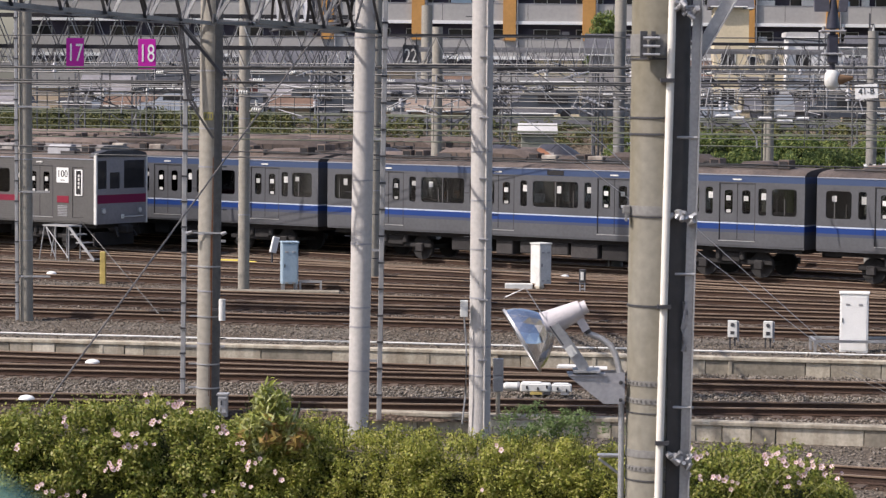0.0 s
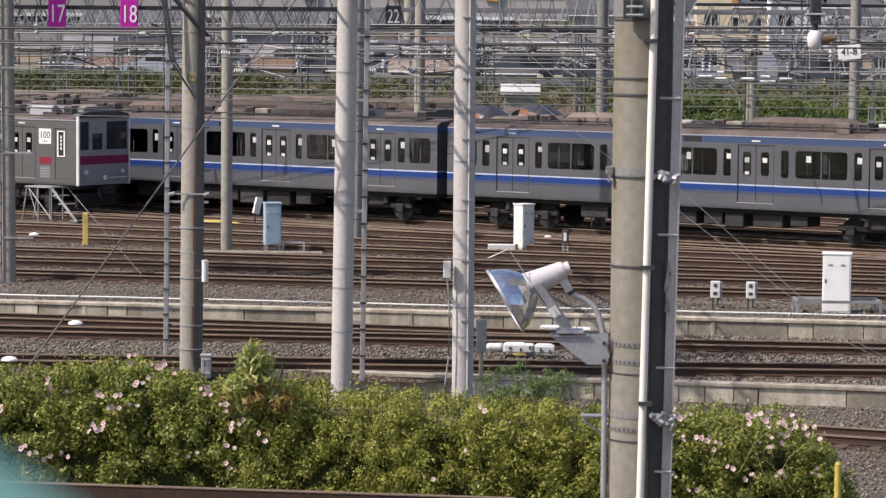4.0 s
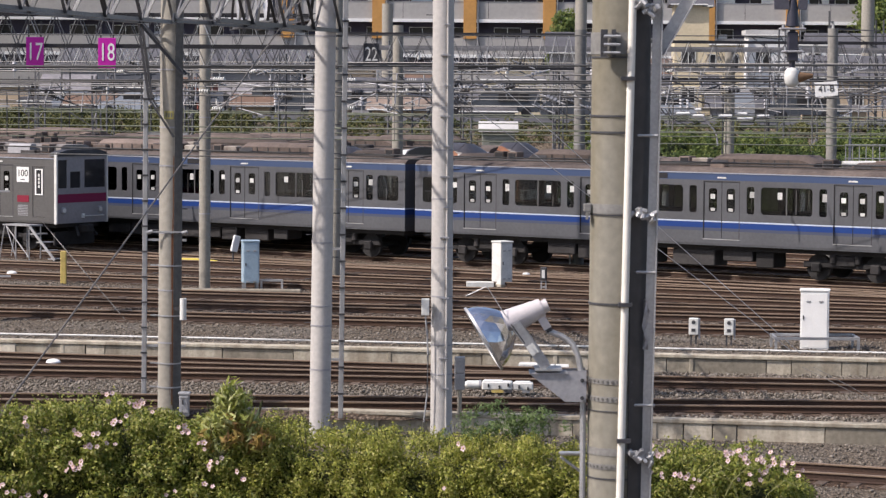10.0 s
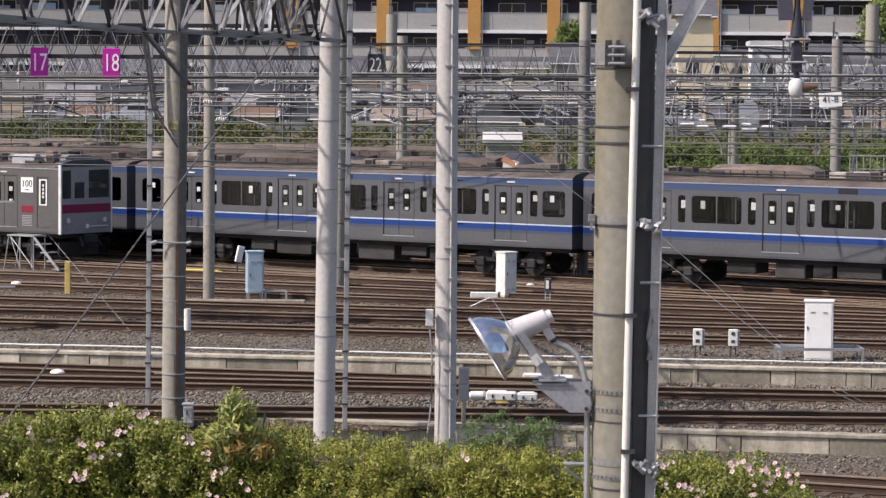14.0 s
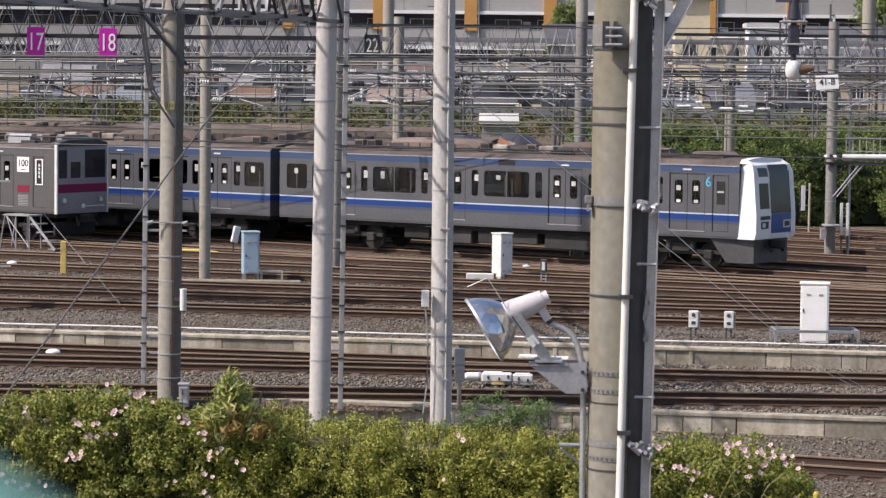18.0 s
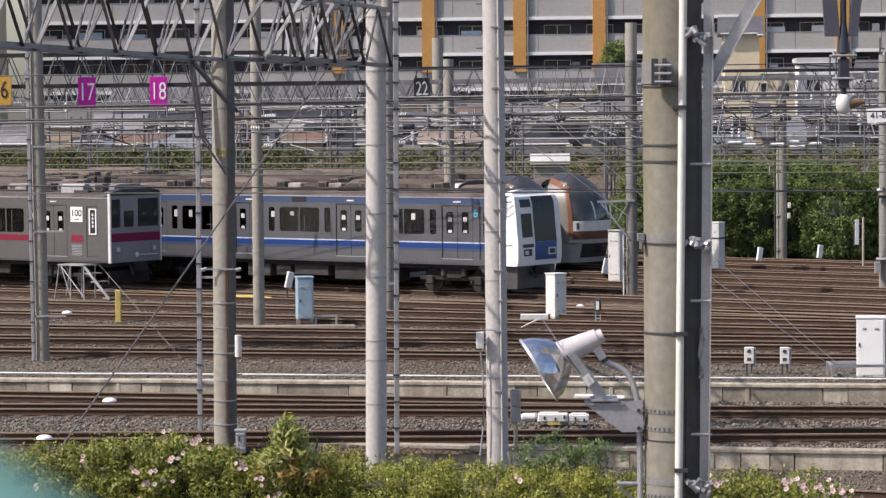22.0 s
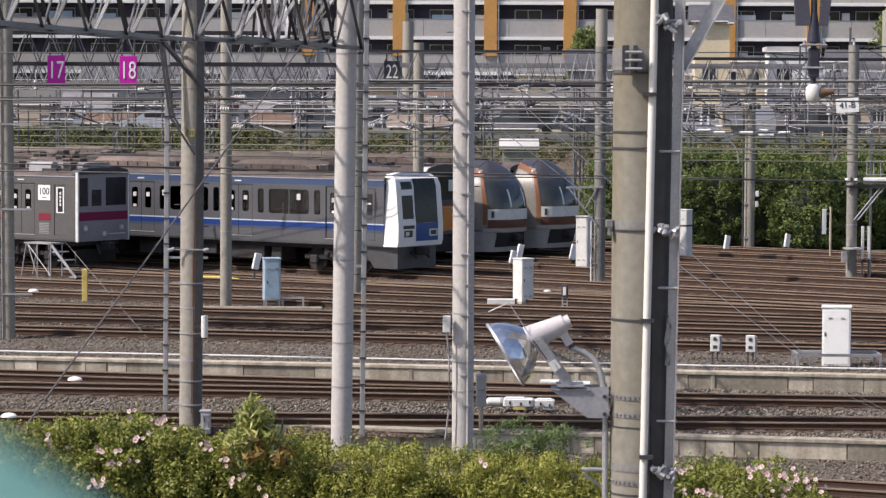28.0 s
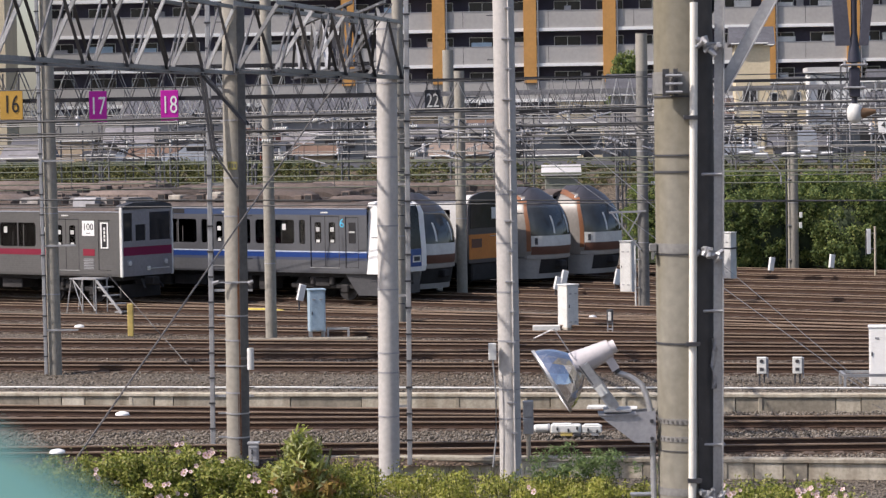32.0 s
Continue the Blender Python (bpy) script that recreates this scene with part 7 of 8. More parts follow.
solid("steel_post", Build().rod((14.95, 101.6, -0.2), (14.95, 101.6, 6.3), 0.05, n=8), STEEL_GREY, "slim grey steel post behind a pole", "post")
# bracket, conduit and foundation of the pole beside the tall cabinet
t = thing("pole_bracket", pose(4.72, 96.4, 0), "grey steel bracket reaching out from a pole", "bracket arm")
part("arm", Build().bar((0.1, 0, 3.30), (-1.2, 0, 3.27), 0.09, 0.07), STEEL_GREY, t)
part("strut", Build().bar((-0.1, 0, 1.95), (-1.1, 0, 3.25), 0.07, 0.05), STEEL_GREY, t)
part("strut", Build().bar((-0.55, 0, 2.5), (-0.1, 0, 3.28), 0.05, 0.04), STEEL_GREY, t)
part("strut", Build().bar((-0.75, 0, 2.75), (-0.75, 0, 3.27), 0.05, 0.04), STEEL_GREY, t)
part("conduit", Build().rod((-0.3, 0, -0.2), (-0.3, 0, 2.1), 0.028, n=8), OFFWHITE, t)
for z in (0.6, 1.6):
    part("clip", Build().box(-0.3, -0.15, -0.02, 0.02, z, z + 0.04), GALV, t)
solid("foundation", Build().box(4.3, 5.15, 96.1, 97.0, -0.22, -0.12, 0.02), OFFWHITE, "white-edged concrete foundation of a pole", "foundation")
# conduit with white insulators on the pole before the shrubs
t = thing("pole_conduit", pose(12.1, 120.0, -0.2), "dark conduit with small white boxes beside a pole", "conduit")
part("pipe", Build().rod((0, 0, 0), (0, 0, 6.2), 0.035, n=8), DARK_STEEL, t)
for x, z in ((0.6, 1.9), (0.62, 2.35)):
    part("box", Build().box(x - 0.06, x + 0.06, -0.12, 0.1, z, z + 0.24, 0.01), OFFWHITE, t)
for z in (0.5, 2.0, 4.0):
    part("clip", Build().box(0, 0.2, -0.02, 0.1, z, z + 0.05), GALV, t)


# ---- shrubs along the far edge of the yard ----
FAR_LEAF = island_mat("far_shrub_leaves", [(0.075, 0.115, 0.045), (0.12, 0.175, 0.06), (0.18, 0.235, 0.075), (0.29, 0.32, 0.10), (0.14, 0.20, 0.068)], 0.65, 0.2, 0.45)
# dark cores painted as shade behind the leaves; trunks share this colour
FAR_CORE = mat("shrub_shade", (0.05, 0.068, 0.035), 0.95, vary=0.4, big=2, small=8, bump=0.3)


def shrub(x, y, z0, h, w, seed, lab, size=1.0, name="shrub", group="shrubs along the yard edge"):
    rng = np.random.default_rng(seed)
    t = thing(name, pose(x, y, z0) @ Matrix.Diagonal((size, size, size, 1)), lab, name, group)
    n = int(80 * w * h / 6)
    a = rng.uniform(0, 2 * math.pi, n)
    zz = rng.uniform(0.05, 1, n)
    prof = np.sqrt(np.clip(1 - (zz - 0.4) ** 2 / 0.42, 0.05, 1))
    C = np.stack([np.cos(a) * prof * w / 2 * rng.uniform(0.8, 1.1, n), np.sin(a) * prof * w / 2 * 0.7, zz * h * 0.92], 1)
    P, D = clumps(C, 0.32, 75, rng, (0, -0.4, 0.4))
    ob = new("foliage", leaf_mesh("foliage", P, D, 0.07, FAR_LEAF, rng))
    ob.parent, ob["kind"] = t, "stuff"
    part("trunk", Build().rod((0, 0, -0.2), (0.1, 0, h * 0.5), 0.09, 0.05, 8).rod((0.1, 0, h * 0.5), (-w * .2, 0, h * 0.8), 0.05, 0.02, 6).rod((0.1, 0, h * 0.4), (w * .25, 0, h * 0.75), 0.05, 0.02, 6), FAR_CORE, t)
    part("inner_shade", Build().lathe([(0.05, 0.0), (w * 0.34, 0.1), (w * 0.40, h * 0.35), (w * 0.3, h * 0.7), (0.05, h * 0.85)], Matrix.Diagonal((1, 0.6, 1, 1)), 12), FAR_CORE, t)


for i in range(11):
    x = 9.3 + 1.9 * i
    shrub(x, 122.5 - 0.10 * x + (i % 3) * 0.8, -0.2, 3.55 + 0.4 * ((i * 5) % 4) / 4, 2.9, 200 + i, "dense dark green shrub at the yard edge")
for i in range(14):
    x = 6.9 + 1.9 * i
    shrub(x, 128.5 - 0.12 * x, -0.2, 4.2 + 0.5 * ((i * 7) % 5) / 5, 3.0, 240 + i, "tall green shrub behind the yard edge")
HEDGE_FAR = island_mat("clipped_hedge_leaves", [(0.05, 0.062, 0.022), (0.085, 0.095, 0.032), (0.14, 0.145, 0.045), (0.16, 0.14, 0.06)], 0.6, 0.3, 0.25)
rng = np.random.default_rng(77)
for i in range(12):
    x0 = -32 + 5.2 * i
    t = thing("clipped_hedge", pose(x0, 155.0 - 0.28 * x0, 3.9), "low yellow-green clipped hedge on the embankment", "hedge", "hedge on the embankment")
    k = 230 if x0 < -12 else 70
    C = np.stack([rng.uniform(0, 5.2, k), rng.uniform(-2.6, 0.2, k), rng.uniform(-0.05, 0.6, k) * (1 if x0 < -12 else 0.5)], 1)
    C[:, 2] += 0.466 * np.minimum(C[:, 1], 0)
    C[:, 1] -= 0.28 * C[:, 0]
    P, D = clumps(C, 0.28, 30, rng, (0, -0.4, 0.5))
    ob = new("foliage", leaf_mesh("foliage", P, D, 0.085, HEDGE_FAR, rng))
    ob.parent, ob["kind"] = t, "stuff"
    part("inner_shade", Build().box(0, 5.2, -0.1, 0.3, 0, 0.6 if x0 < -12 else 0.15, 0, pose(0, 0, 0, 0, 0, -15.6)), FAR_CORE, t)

lot = Build()
lot.add([(-60, 158 + 16.8, 4.012), (60, 158 - 16.8, 4.012), (60, 255 - 16.8, 4.012), (-60, 255 + 16.8, 4.012)], [(0, 1, 2, 3)])
solid("pavement", lot, mat("worn_asphalt", (0.075, 0.073, 0.075), 0.9, vary=0.3, big=0.3, small=4, bump=0.2), "worn grey asphalt of a terrace beyond the yard", "pavement", kind="structure", smooth=0)
# ---- far terrace: parked cars, houses, the apartment block ----
CAR_PAINTS = [mat("car_white", (0.75, 0.75, 0.75), 0.3, vary=.05, bump=0), mat("car_silver", (0.42, 0.43, 0.45), 0.3, 0.5, vary=.05, bump=0), mat("car_black", (0.03, 0.03, 0.035), 0.25, vary=.1, bump=0), mat("car_blue", (0.055, 0.06, 0.068), 0.3, vary=.1, bump=0), mat("car_red", (0.28, 0.04, 0.04), 0.3, vary=.1, bump=0)]


def parked_car(x, y, z, turn, paint, van):
    t = thing("parked_car", pose(x, y, z, 0, 0, turn), "parked van" if van else "parked car on the far terrace", "car", "cars on the terrace")
    t["label"] = "parked high-roofed van on the far terrace" if van else "parked passenger car on the far terrace"
    if van:
        pr = [(-2.2, 0.35), (-2.25, 0.9), (-2.15, 1.75), (-2.0, 1.9), (1.2, 1.9), (1.75, 1.15), (2.2, 1.0), (2.25, 0.4)]
    else:
        pr = [(-2.1, 0.35), (-2.15, 0.75), (-1.95, 0.95), (-1.35, 1.42), (0.3, 1.45), (1.0, 0.98), (1.95, 0.82), (2.1, 0.4)]
    b = Build()
    n = len(pr)
    vs = [(a, s * (0.82 if z_ < 1.1 else 0.7), z_) for s in (-1, 1) for a, z_ in pr]
    b.add(vs, [tuple(range(n)), tuple(range(2 * n - 1, n - 1, -1))] + [(i, (i + 1) % n, n + (i + 1) % n, n + i) for i in range(n)])
    part("body", b, paint, t)
    for s in (-1, 1):
        part("side_window", Build().box(-1.5, 0.45, s * 0.79 - 0.02, s * 0.79 + 0.02, 1.0, 1.32 if not van else 1.6), GLASS_DARK, t)
        for xx in (-1.35, 1.35):
            part("wheel", Build().rod((xx, s * 0.68, 0.32), (xx, s * 0.84, 0.32), 0.32, n=16), RUBBER, t)
    part("windscreen", Build().bar((0.5, 0, 1.38), (1.0, 0, 1.02), 1.3, 0.03), GLASS_DARK, t)


shrub(41.5, 252, 4.0, 4.2, 2.6, 301, "tall dark green tree beside the apartment block", 3.0, "tree", "trees beyond the yard")
shrub(45.5, 250, 4.0, 4.6, 2.6, 302, "tall dark green tree beside the apartment block", 3.0, "tree", "trees beyond the yard")
shrub(11.0, 250, 4.0, 4.4, 1.3, 303, "slim green tree in front of the apartment block", 2.1, "tree", "trees beyond the yard")
rr = random.Random(8)
for i in range(11):
    x = -24 + 4.6 * i + rr.uniform(-0.4, 0.4)
    row = rr.choice((168, 178, 190))
    parked_car(x, row - 0.28 * x, 4.0, rr.choice((0, 8, 90, 86, 180)), rr.choice(CAR_PAINTS), rr.random() < 0.3)


def window_unit(parent, x, z, w, h, y):
    wd = part("window", Build().box(x, x + w, y - 0.02, y + 0.02, z, z + h), GLASS_DARK, parent)
    fr = Build()
    for a, c, e, f in ((x - .06, x, z - .06, z + h + .06), (x + w, x + w + .06, z - .06, z + h + .06), (x, x + w, z - .06, z), (x, x + w, z + h, z + h + .06), (x + w / 2 - .03, x + w / 2 + .03, z, z + h)):
        fr.box(a, c, y - 0.05, y + 0.02, e, f)
    part("window_frame", fr, OFFWHITE, wd)


def house(x, y, w, d, h, wall, roof, label, pitched=True):
    t = thing("house", pose(x, y, 4.0, 0, 0, -3), label, "house", "houses beyond the yard")
    part("wall", Build().box(0, w, 0, d, -0.5, h), wall, t)
    if pitched:
        b = Build().add([(-0.4, -0.4, h), (w + 0.4, -0.4, h), (w + 0.4, d + 0.4, h), (-0.4, d + 0.4, h), (-0.4, d / 2, h + d * 0.3), (w + 0.4, d / 2, h + d * 0.3)], [(0, 1, 5, 4), (2, 3, 4, 5), (0, 4, 3), (1, 2, 5), (3, 2, 1, 0)])
    else:
        b = Build().box(-0.2, w + 0.2, -0.2, d + 0.2, h, h + 0.3)
    part("roof", b, roof, t)
    k = 0.5
    while k + 1.1 < w:
        for z in (0.9, 3.5):
            if z + 1.2 < h:
                window_unit(t, k, z, 0.9, 1.1, 0.0)
        k += 1.9
    part("gutter", Build().rod((-0.3, -0.42, h), (w + 0.3, -0.42, h), 0.06, n=6), OFFWHITE, t)
    return t


TAN = mat("tan_render", (0.46, 0.36, 0.25), 0.85, vary=0.12, big=0.5, small=6, bump=0.1)
CREAM = mat("cream_render", (0.62, 0.53, 0.36), 0.85, vary=0.12, big=0.5, small=6, bump=0.1)
GREYWALL = mat("grey_render", (0.29, 0.28, 0.275), 0.85, vary=0.12, big=0.5, small=6, bump=0.1)
TILE = mat("slate_roof", (0.10, 0.10, 0.11), 0.8, vary=0.3, big=0.6, small=5, bump=0.3)
BROWNTILE = mat("brown_roof", (0.16, 0.10, 0.07), 0.8, vary=0.3, big=0.6, small=5, bump=0.3)
house(3.85, 214, 3.6, 5, 4.1, CREAM, GREYWALL, "cream two-storey house with a flat roof", False)
house(-7.4, 216, 3.0, 4, 1.3, TAN, WHITE_ROOF, "low tan house with a pale roof")
house(-2.9, 216, 2.4, 4, 1.6, TAN, BROWNTILE, "low tan house with a brown roof")
house(-17.8, 192, 1.6, 3, 2.0, mat("brick_red_render", (0.30, 0.09, 0.06), .8, vary=.2), TILE, "small red-brown hut on the terrace", False)
house(-31, 222, 9, 6, 3.2, GREYWALL, TILE, "grey two-storey house with a slate roof")
house(-20, 226, 8, 6, 3.0, GREYWALL, TILE, "grey low house with a dark roof")
house(-11, 228, 5, 6, 3.4, TAN, TILE, "tan house with a slate roof")
house(8.5, 226, 7, 6, 4.6, GREYWALL, TILE, "grey house with a dark roof")
house(19.0, 228, 8.6, 7, 5.4, CREAM, WHITE_ROOF, "cream house with a pale roof", False)
house(29.5, 222, 7, 6, 4.6, TAN, TILE, "tan house with a dark roof")
house(25.5, 212, 4.2, 5, 5.2, mat("white_render", (.72, .72, .7), .7, vary=.06), WHITE_ROOF, "white house with a flat pale roof", False)
house(12.8, 206, 5, 5, 2.6, GREYWALL, BROWNTILE, "low grey house with a brown roof")
ROOFS = [TILE, BROWNTILE, mat("grey_tin_roof", (0.22, 0.21, 0.215), 0.7, vary=.3, big=.5, small=4, bump=.1), mat("brown_tin_roof", (0.25, 0.19, 0.15), 0.8, vary=.3, big=.5, small=4, bump=.1), TILE]
rh = random.Random(31)
x = -36.0
while x < 33:
    w = rh.uniform(2.4, 6.0)
    tall = rh.uniform(0.5, 1.7)
    house(x, rh.uniform(192, 202) - 0.1 * x, w, rh.uniform(3.0, 5.0), tall, rh.choice((GREYWALL, TAN, GREYWALL, CREAM)), rh.choice(ROOFS), "low building with a weathered roof beyond the yard", rh.random() < 0.7)
    x += w + rh.uniform(0.3, 1.4)
x = -34.0
while x < 30:
    w = rh.uniform(1.6, 4.0)
    house(x, rh.uniform(171, 180) - 0.25 * x, w, 2.6, rh.uniform(0.35, 0.9), rh.choice((GREYWALL, TAN)), rh.choice(ROOFS), "small shed on the terrace", rh.random() < 0.5)
    x += w + rh.uniform(0.6, 3.2)
house(15.6, 188, 1.9, 4, 7.6, CREAM, TILE, "narrow cream house with a slate roof")
house(21.0, 191, 3.1, 4, 5.6, mat("white_wall", (.74, .74, .72), .7, vary=.06), WHITE_ROOF, "white house with a flat pale roof", False)
house(17.51, 212, 2.71, 5, 8.14, CREAM, TILE, "cream gabled house with a balcony")
house(22.47, 205, 2.91, 5, 5.94, mat("bright_white_wall", (.78, .78, .76), .7, vary=.06), WHITE_ROOF, "white house with a flat pale roof", False)
house(24.4, 183, 5.4, 5, 2.7, TAN, TILE, "tan house with a dark roof")
house(2.6, 186, 3.9, 4, 2.4, CREAM, GREYWALL, "cream house with a flat roof", False)

t = thing("apartment_building", pose(-44, 259, 4.0, 0, 0, -0.6), "long grey apartment block with orange piers and balconies", "apartment building")
AW = 96.0
PANEL = mat("balcony_panel", (0.40, 0.385, 0.36), 0.8, vary=0.10, big=0.3, small=3, bump=0.05)
PIER = mat("orange_pier_render", (0.52, 0.27, 0.08), 0.8, vary=0.12, big=0.4, small=4, bump=0.1)
# the balconies' purple shadow is put into this wall colour
RECESS_SHADE = mat("shade_tinted_wall", (0.075, 0.068, 0.095), 0.85, vary=0.2, big=0.5, small=4, bump=0.05)
part("wall", Build().box(0, AW, 1.4, 12, -0.5, 24.5), RECESS_SHADE, t, "wall behind the balconies, coloured dark purple as shade")
part("roof", Build().box(-0.3, AW + 0.3, -0.2, 12.2, 24.5, 24.9), GREYWALL, t)
rr = random.Random(21)
for k in range(8):
    z = -2.17 + 3.3 * k
    part("balcony_slab", Build().box(0, AW, -0.15, 1.4, z, z + 0.30), WHITE, t, "white slab edge")
    x = 0.0
    while x < AW:
        w = 8.0
        bal = part("balcony", Build().box(x + 0.02, x + w - 0.02, -0.05, 0.05, z + 0.30, z + 1.90), PANEL, t)
        part("handrail", Build().box(x, x + w, -0.08, 0.08, z + 1.90, z + 1.96), STEEL_GREY, bal)
        x += w
    for q in range(24):
        x = q * 4.0 + 0.6
        window_unit(t, x, z + 0.7, 2.4, 2.1, 1.38)
        if rr.random() < 0.45:
            part("laundry", Build().box(x + rr.uniform(0, 1), x + rr.uniform(1.4, 2.6), 0.3, 0.36, z + 1.7, z + 2.25 + rr.uniform(0, .35), 0.03), rr.choice((OFFWHITE, STEEL_GREY, PALE_BLUE)), t)
        if rr.random() < 0.3:
            part("balcony_box", Build().box(x + 2.6, x + 3.3, 0.5, 1.0, z + 0.3, z + 2.2 + rr.uniform(0, .5), 0.04), rr.choice((STEEL_GREY, GREYWALL, OFFWHITE)), t)
for xp in (29.2, 37.72, 46.27, 53.7, 61.1, 68.56, 76.4, 84.0):
    part("pier", Build().box(xp - 0.6, xp + 0.6, -0.35, 0.3, 6.2, 24.6), PIER, t, "orange pier")
    part("downpipe", Build().rod((xp + 0.75, -0.25, 0), (xp + 0.75, -0.25, 24.4), 0.07, n=8), STEEL_GREY, t)
concrete_pole(-4.35, 206, 4.0, 8.0, 0.42, CONCRETE, "stout grey concrete column beyond the terrace", 0, (), False, group="columns beyond the yard")
concrete_pole(10.1, 206, 4.0, 9.0, 0.45, CONCRETE, "stout grey concrete column beyond the terrace", 0, (), False, group="columns beyond the yard")
concrete_pole(31.5, 206, 4.0, 9.0, 0.5, CONCRETE, "stout grey concrete column beyond the terrace", 0, (), False, group="columns beyond the yard")
t = thing("apartment_building", pose(-70, 240, 4.0, 0, 0, 4), "beige apartment block with white trim", "apartment building")
part("wall", Build().box(0, 26, 0, 10, -0.5, 22), CREAM, t)
part("roof", Build().box(-0.3, 26.3, -0.3, 10.3, 22, 22.4), GREYWALL, t)
for k in range(7):
    for q in range(9):
        window_unit(t, 0.8 + 2.8 * q, 1.0 + 2.9 * k, 1.7, 1.4, 0.0)


t = thing("equipment_hut", pose(1.9, 146, -0.55), "tall grey-green equipment hut with a white roof", "hut")
part("wall", Build().box(0.1, 1.8, 0, 2.4, 0, 4.2), mat("hut_grey_green", (0.24, 0.25, 0.21), 0.8, vary=.25, big=.8, small=6, bump=.1), t)
part("roof", Build().sweep([(-0.2, 4.2), (-0.2, 4.3), (1.2, 4.75), (2.6, 4.3), (2.6, 4.2)], -0.1, 2.0), WHITE_ROOF, t)
part("door", Build().box(0.9, 1.75, -0.03, 0.0, 0.05, 2.05), STEEL_GREY, t)

# ---- loose ballast stones on the strips between the tracks ----
def stones(name, count, pick, seed, cols):
    rng = np.random.default_rng(seed)
    P = []
    while len(P) < count:
        p = pick(rng)
        if p is not None:
            P.append(p)
    P = np.array(P)
    s = rng.uniform(0.016, 0.045, count)[:, None]
    ax = rng.uniform(0.6, 1.3, (count, 3))
    base = np.array([(1, 0, 0), (0, 1, 0), (-1, 0, 0), (0, -1, 0), (0, 0, 0.8), (0, 0, -0.8)])
    a = rng.uniform(0, 6.28, count)
    V = np.empty((count, 6, 3))
    for i, (x, y, z) in enumerate(base):
        V[:, i, 0] = (np.cos(a) * x - np.sin(a) * y) * ax[:, 0]
        V[:, i, 1] = (np.sin(a) * x + np.cos(a) * y) * ax[:, 1]
        V[:, i, 2] = z * ax[:, 2] + 0.3 * x * (ax[:, 0] - 0.9)
    V = V * s[:, None, :] + P[:, None, :]
    fac = np.array([(0, 1, 4), (1, 2, 4), (2, 3, 4), (3, 0, 4), (1, 0, 5), (2, 1, 5), (3, 2, 5), (0, 3, 5)])
    F = (fac[None] + 6 * np.arange(count)[:, None, None]).reshape(-1)
    me = bpy.data.meshes.new(name)
    me.vertices.add(6 * count)
    me.vertices.foreach_set("co", V.reshape(-1))
    me.loops.add(24 * count)
    me.loops.foreach_set("vertex_index", F.astype(np.int32))
    me.polygons.add(8 * count)
    me.polygons.foreach_set("loop_start", np.arange(0, 24 * count, 3, dtype=np.int32))
    me.materials.append(island_mat(name + "_tones", cols, 0.95, 0.2))
    me.update(calc_edges=True)
    tagged(new(name, me), "loose grey-brown ballast stones between the tracks", "ballast", kind="stuff")


GREY_STONES = [(0.075, 0.063, 0.049), (0.166, 0.144, 0.115), (0.248, 0.218, 0.178), (0.118, 0.099, 0.079), (0.315, 0.280, 0.234)]


def strip_near(rng):
    x = rng.uniform(-12, 12)
    y = rng.uniform(wall_b(x) + 0.3, wall_a(x) - 0.3)
    for c, k in ((58.58, -0.0134), (63.60, -0.0984), (65.30, -0.2023)):
        if abs(y - c - k * x) < 1.15 and not (c == 65.30 and x > 3):
            return None
    return (x, y, -0.59 + rng.uniform(0, 0.05))


def strip_far(rng):
    x = rng.uniform(-15, 15)
    y = wall_a(x) + rng.uniform(0.3, 24)
    for c, k in ((73.54, -0.1893), (77.56, -0.2004), (80.82, -0.249), (84.98, -0.36), (88.91, -0.4207), (92.89, -0.516)):
        if abs(y - c - k * x) < 0.95:
            return None
    return (x, y, -0.19 + rng.uniform(0, 0.03))


def strip_front(rng):
    x = rng.uniform(1.5, 11)
    y = rng.uniform(38, wall_b(x) - 0.3)
    if abs(y - 54.04 + 0.4175 * x) < 1.1:
        return None
    return (x, y, -0.94 + rng.uniform(0, 0.03))


stones("ballast_stones", 20000, strip_near, 5, GREY_STONES)
stones("far_ballast_stones", 12000, strip_far, 6, GREY_STONES)
stones("front_ballast_stones", 4500, strip_front, 7, GREY_STONES)

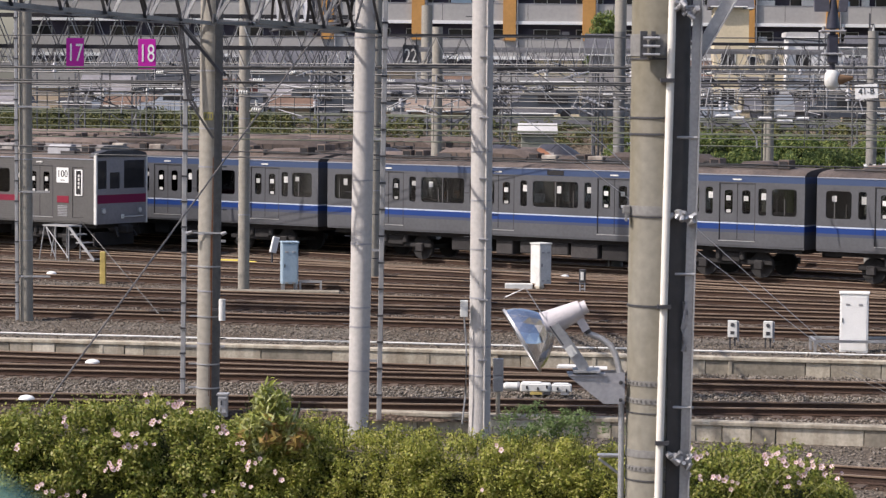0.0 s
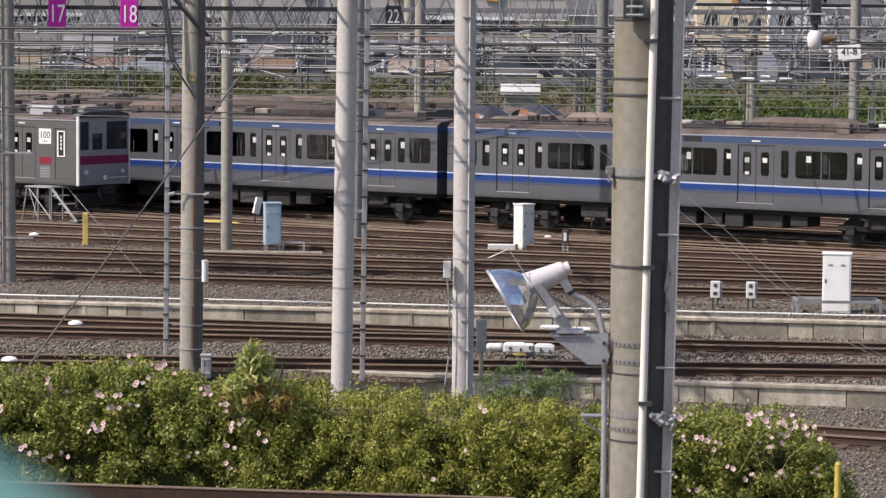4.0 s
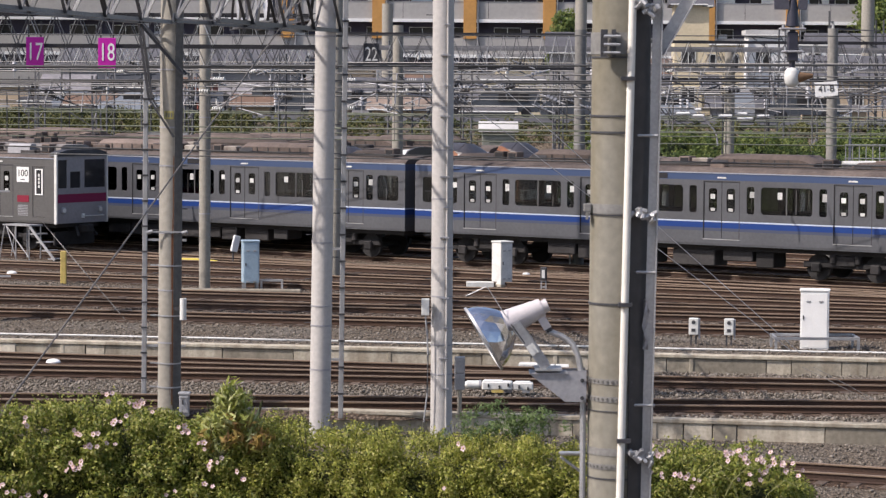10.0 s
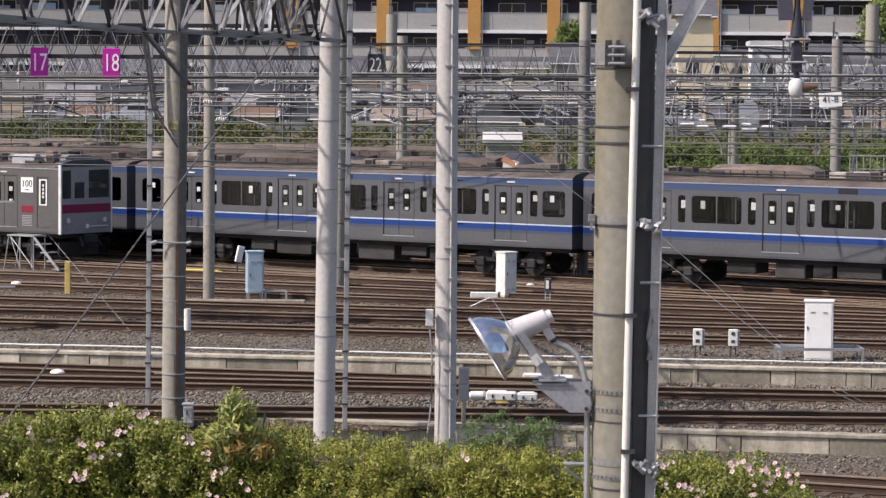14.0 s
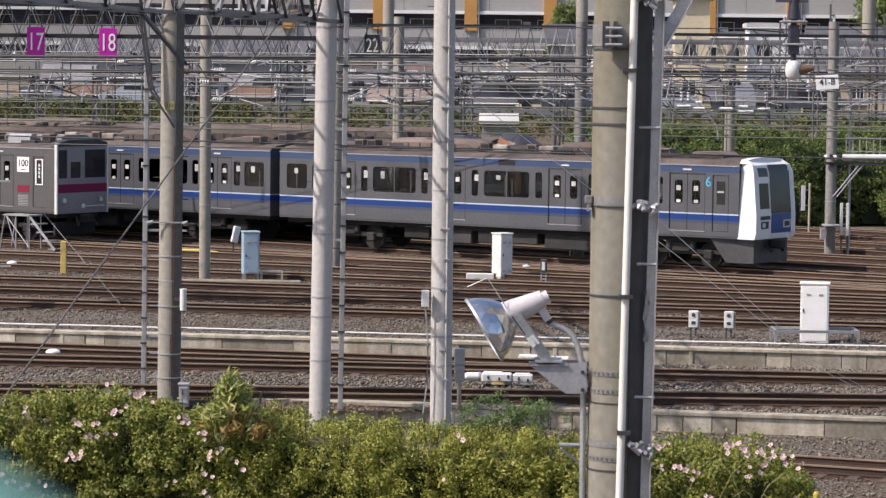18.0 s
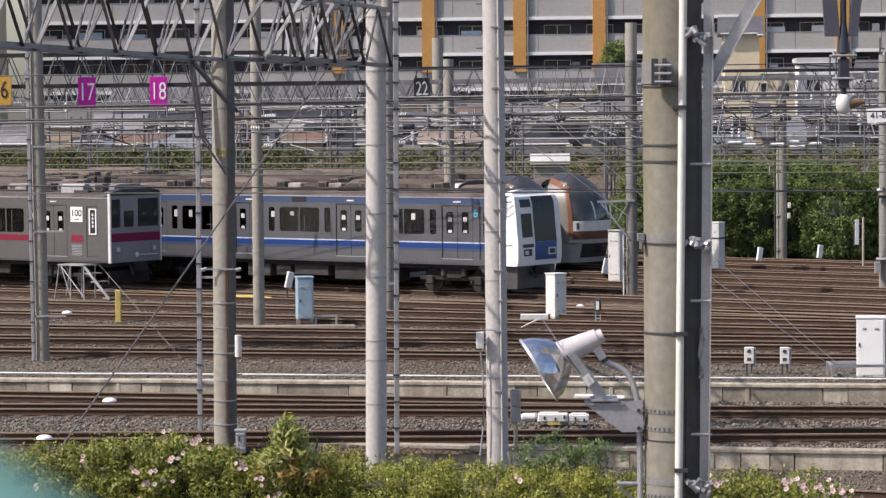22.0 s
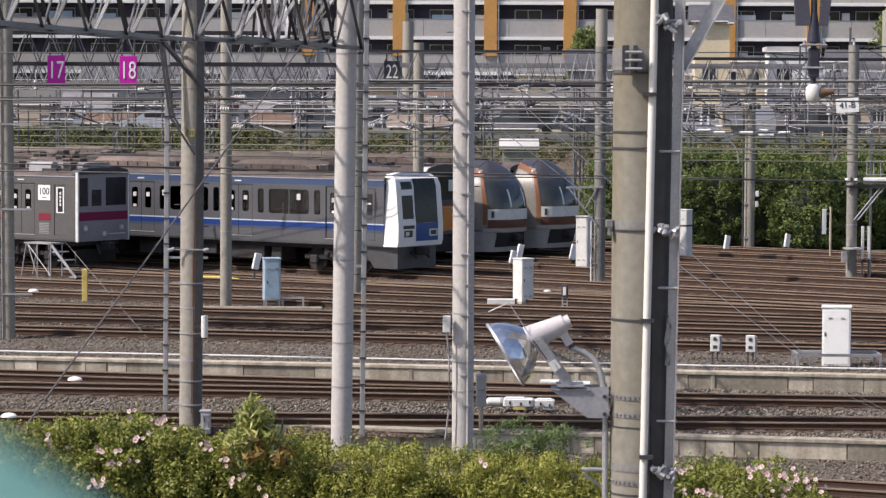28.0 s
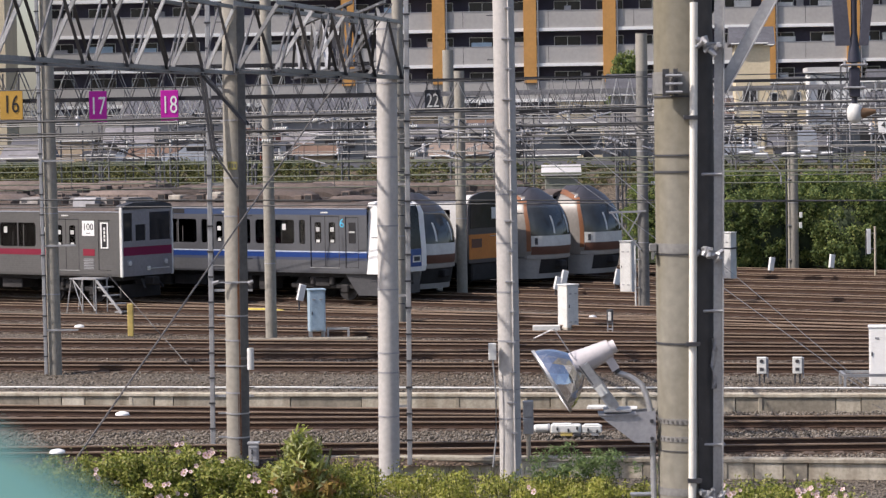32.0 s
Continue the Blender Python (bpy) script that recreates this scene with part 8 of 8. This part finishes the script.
# ---- slender masts and struts of the far overhead line ----
rr = random.Random(12)
for k in range(34):
    x, y = rr.uniform(-22, 24), rr.uniform(126, 150)
    h = rr.uniform(5.5, 9.0)
    t = thing("lattice_mast", pose(x, y, ground_z(x, y) - 0.1, 0, rr.uniform(-1, 1), rr.uniform(0, 90)), "slender far lattice mast of the overhead line", "mast", "far masts")
    w = rr.uniform(0.18, 0.3)
    for sx in (-1, 1):
        part("leg", Build().box(sx * w - 0.035, sx * w + 0.035, -0.035, 0.035, 0, h), LATTICE, t)
    z = 1.5
    while z < h - 0.6:
        part("lace", Build().bar((-w, 0, z), (w, 0, z + 0.5), 0.045, 0.02), LATTICE, t)
        z += 0.5
        w = -w
    arm = rr.uniform(1.5, 3.5) * rr.choice((-1, 1))
    part("arm", Build().bar((0, 0, h - 0.6), (arm, 0, h - 0.5), 0.06, 0.06), LATTICE, t)
    part("arm_stay", Build().bar((0, 0, h - 1.6), (arm * 0.8, 0, h - 0.55), 0.05, 0.04), LATTICE, t)
    if rr.random() < 0.6:
        part("insulator", Build().rod((arm, 0, h - 0.9), (arm, 0, h - 0.5), 0.07, n=10), OFFWHITE, t)

# registration arms, jumpers and insulators that crowd the far overhead line
for k in range(70):
    x0, z0, x1, z1, y, kk = rr.choice(RUNS)
    x = rr.uniform(-17, 17)
    z = z0 + (z1 - z0) / (x1 - x0) * (x - x0)
    t = thing("registration_arm", pose(x, y + kk * x, z, rr.uniform(-15, 15), rr.uniform(-22, 22), rr.uniform(-40, 40)), "short registration arm with insulator on the overhead line", "bracket arm", "registration arms")
    ln = rr.uniform(0.4, 1.2)
    part("tube", Build().rod((0, 0, 0), (ln, 0, 0), 0.022, n=6), STEEL_GREY if rr.random() < 0.4 else DARK_STEEL, t)
    part("stay_rod", Build().rod((0, 0, 0.5), (ln * 0.8, 0, 0), 0.014, n=5), DARK_STEEL, t)
    part("drop_rod", Build().rod((0, 0, -0.3), (0, 0, 0.5), 0.02, n=6), STEEL_GREY, t)
    if rr.random() < 0.7:
        ins = Build()
        for q in range(4):
            ins.rod((0.1 + 0.07 * q, 0, 0), (0.135 + 0.07 * q, 0, 0), 0.06, n=10)
        part("insulator", ins, OFFWHITE if rr.random() < 0.6 else DARK_STEEL, t)
    if rr.random() < 0.35:
        part("jumper", Build().tube([(ln, 0, 0), (ln + 0.2, 0, -0.35), (ln * 0.6, 0, -0.7), (ln * 0.2, 0, -0.6), (0, 0, -0.4)], 0.012, 5), DARK_STEEL, t)


def lead_at(t):
    return float(np.interp(t, [p[0] for p in LEAD], [p[1] for p in LEAD]))


def motions():
    ticks = [0.16 * k for k in range(157)] + [25.5, 28.5] + [28.8 + 0.4 * k for k in range(9)]
    for k, c in enumerate(BLUE_CARS):
        walk(c, [(t, car_pose(s - 19.07 - 20 * k, 0.0)) for t, s in LEAD])
        for w, x in WHEELS[c.name]:
            walk(w, [(t, pose(x, 1.4, 0.43, 0, math.degrees((lead_at(t) - 87.77) / 0.43) % 360, 0)) for t in ticks])


motions()
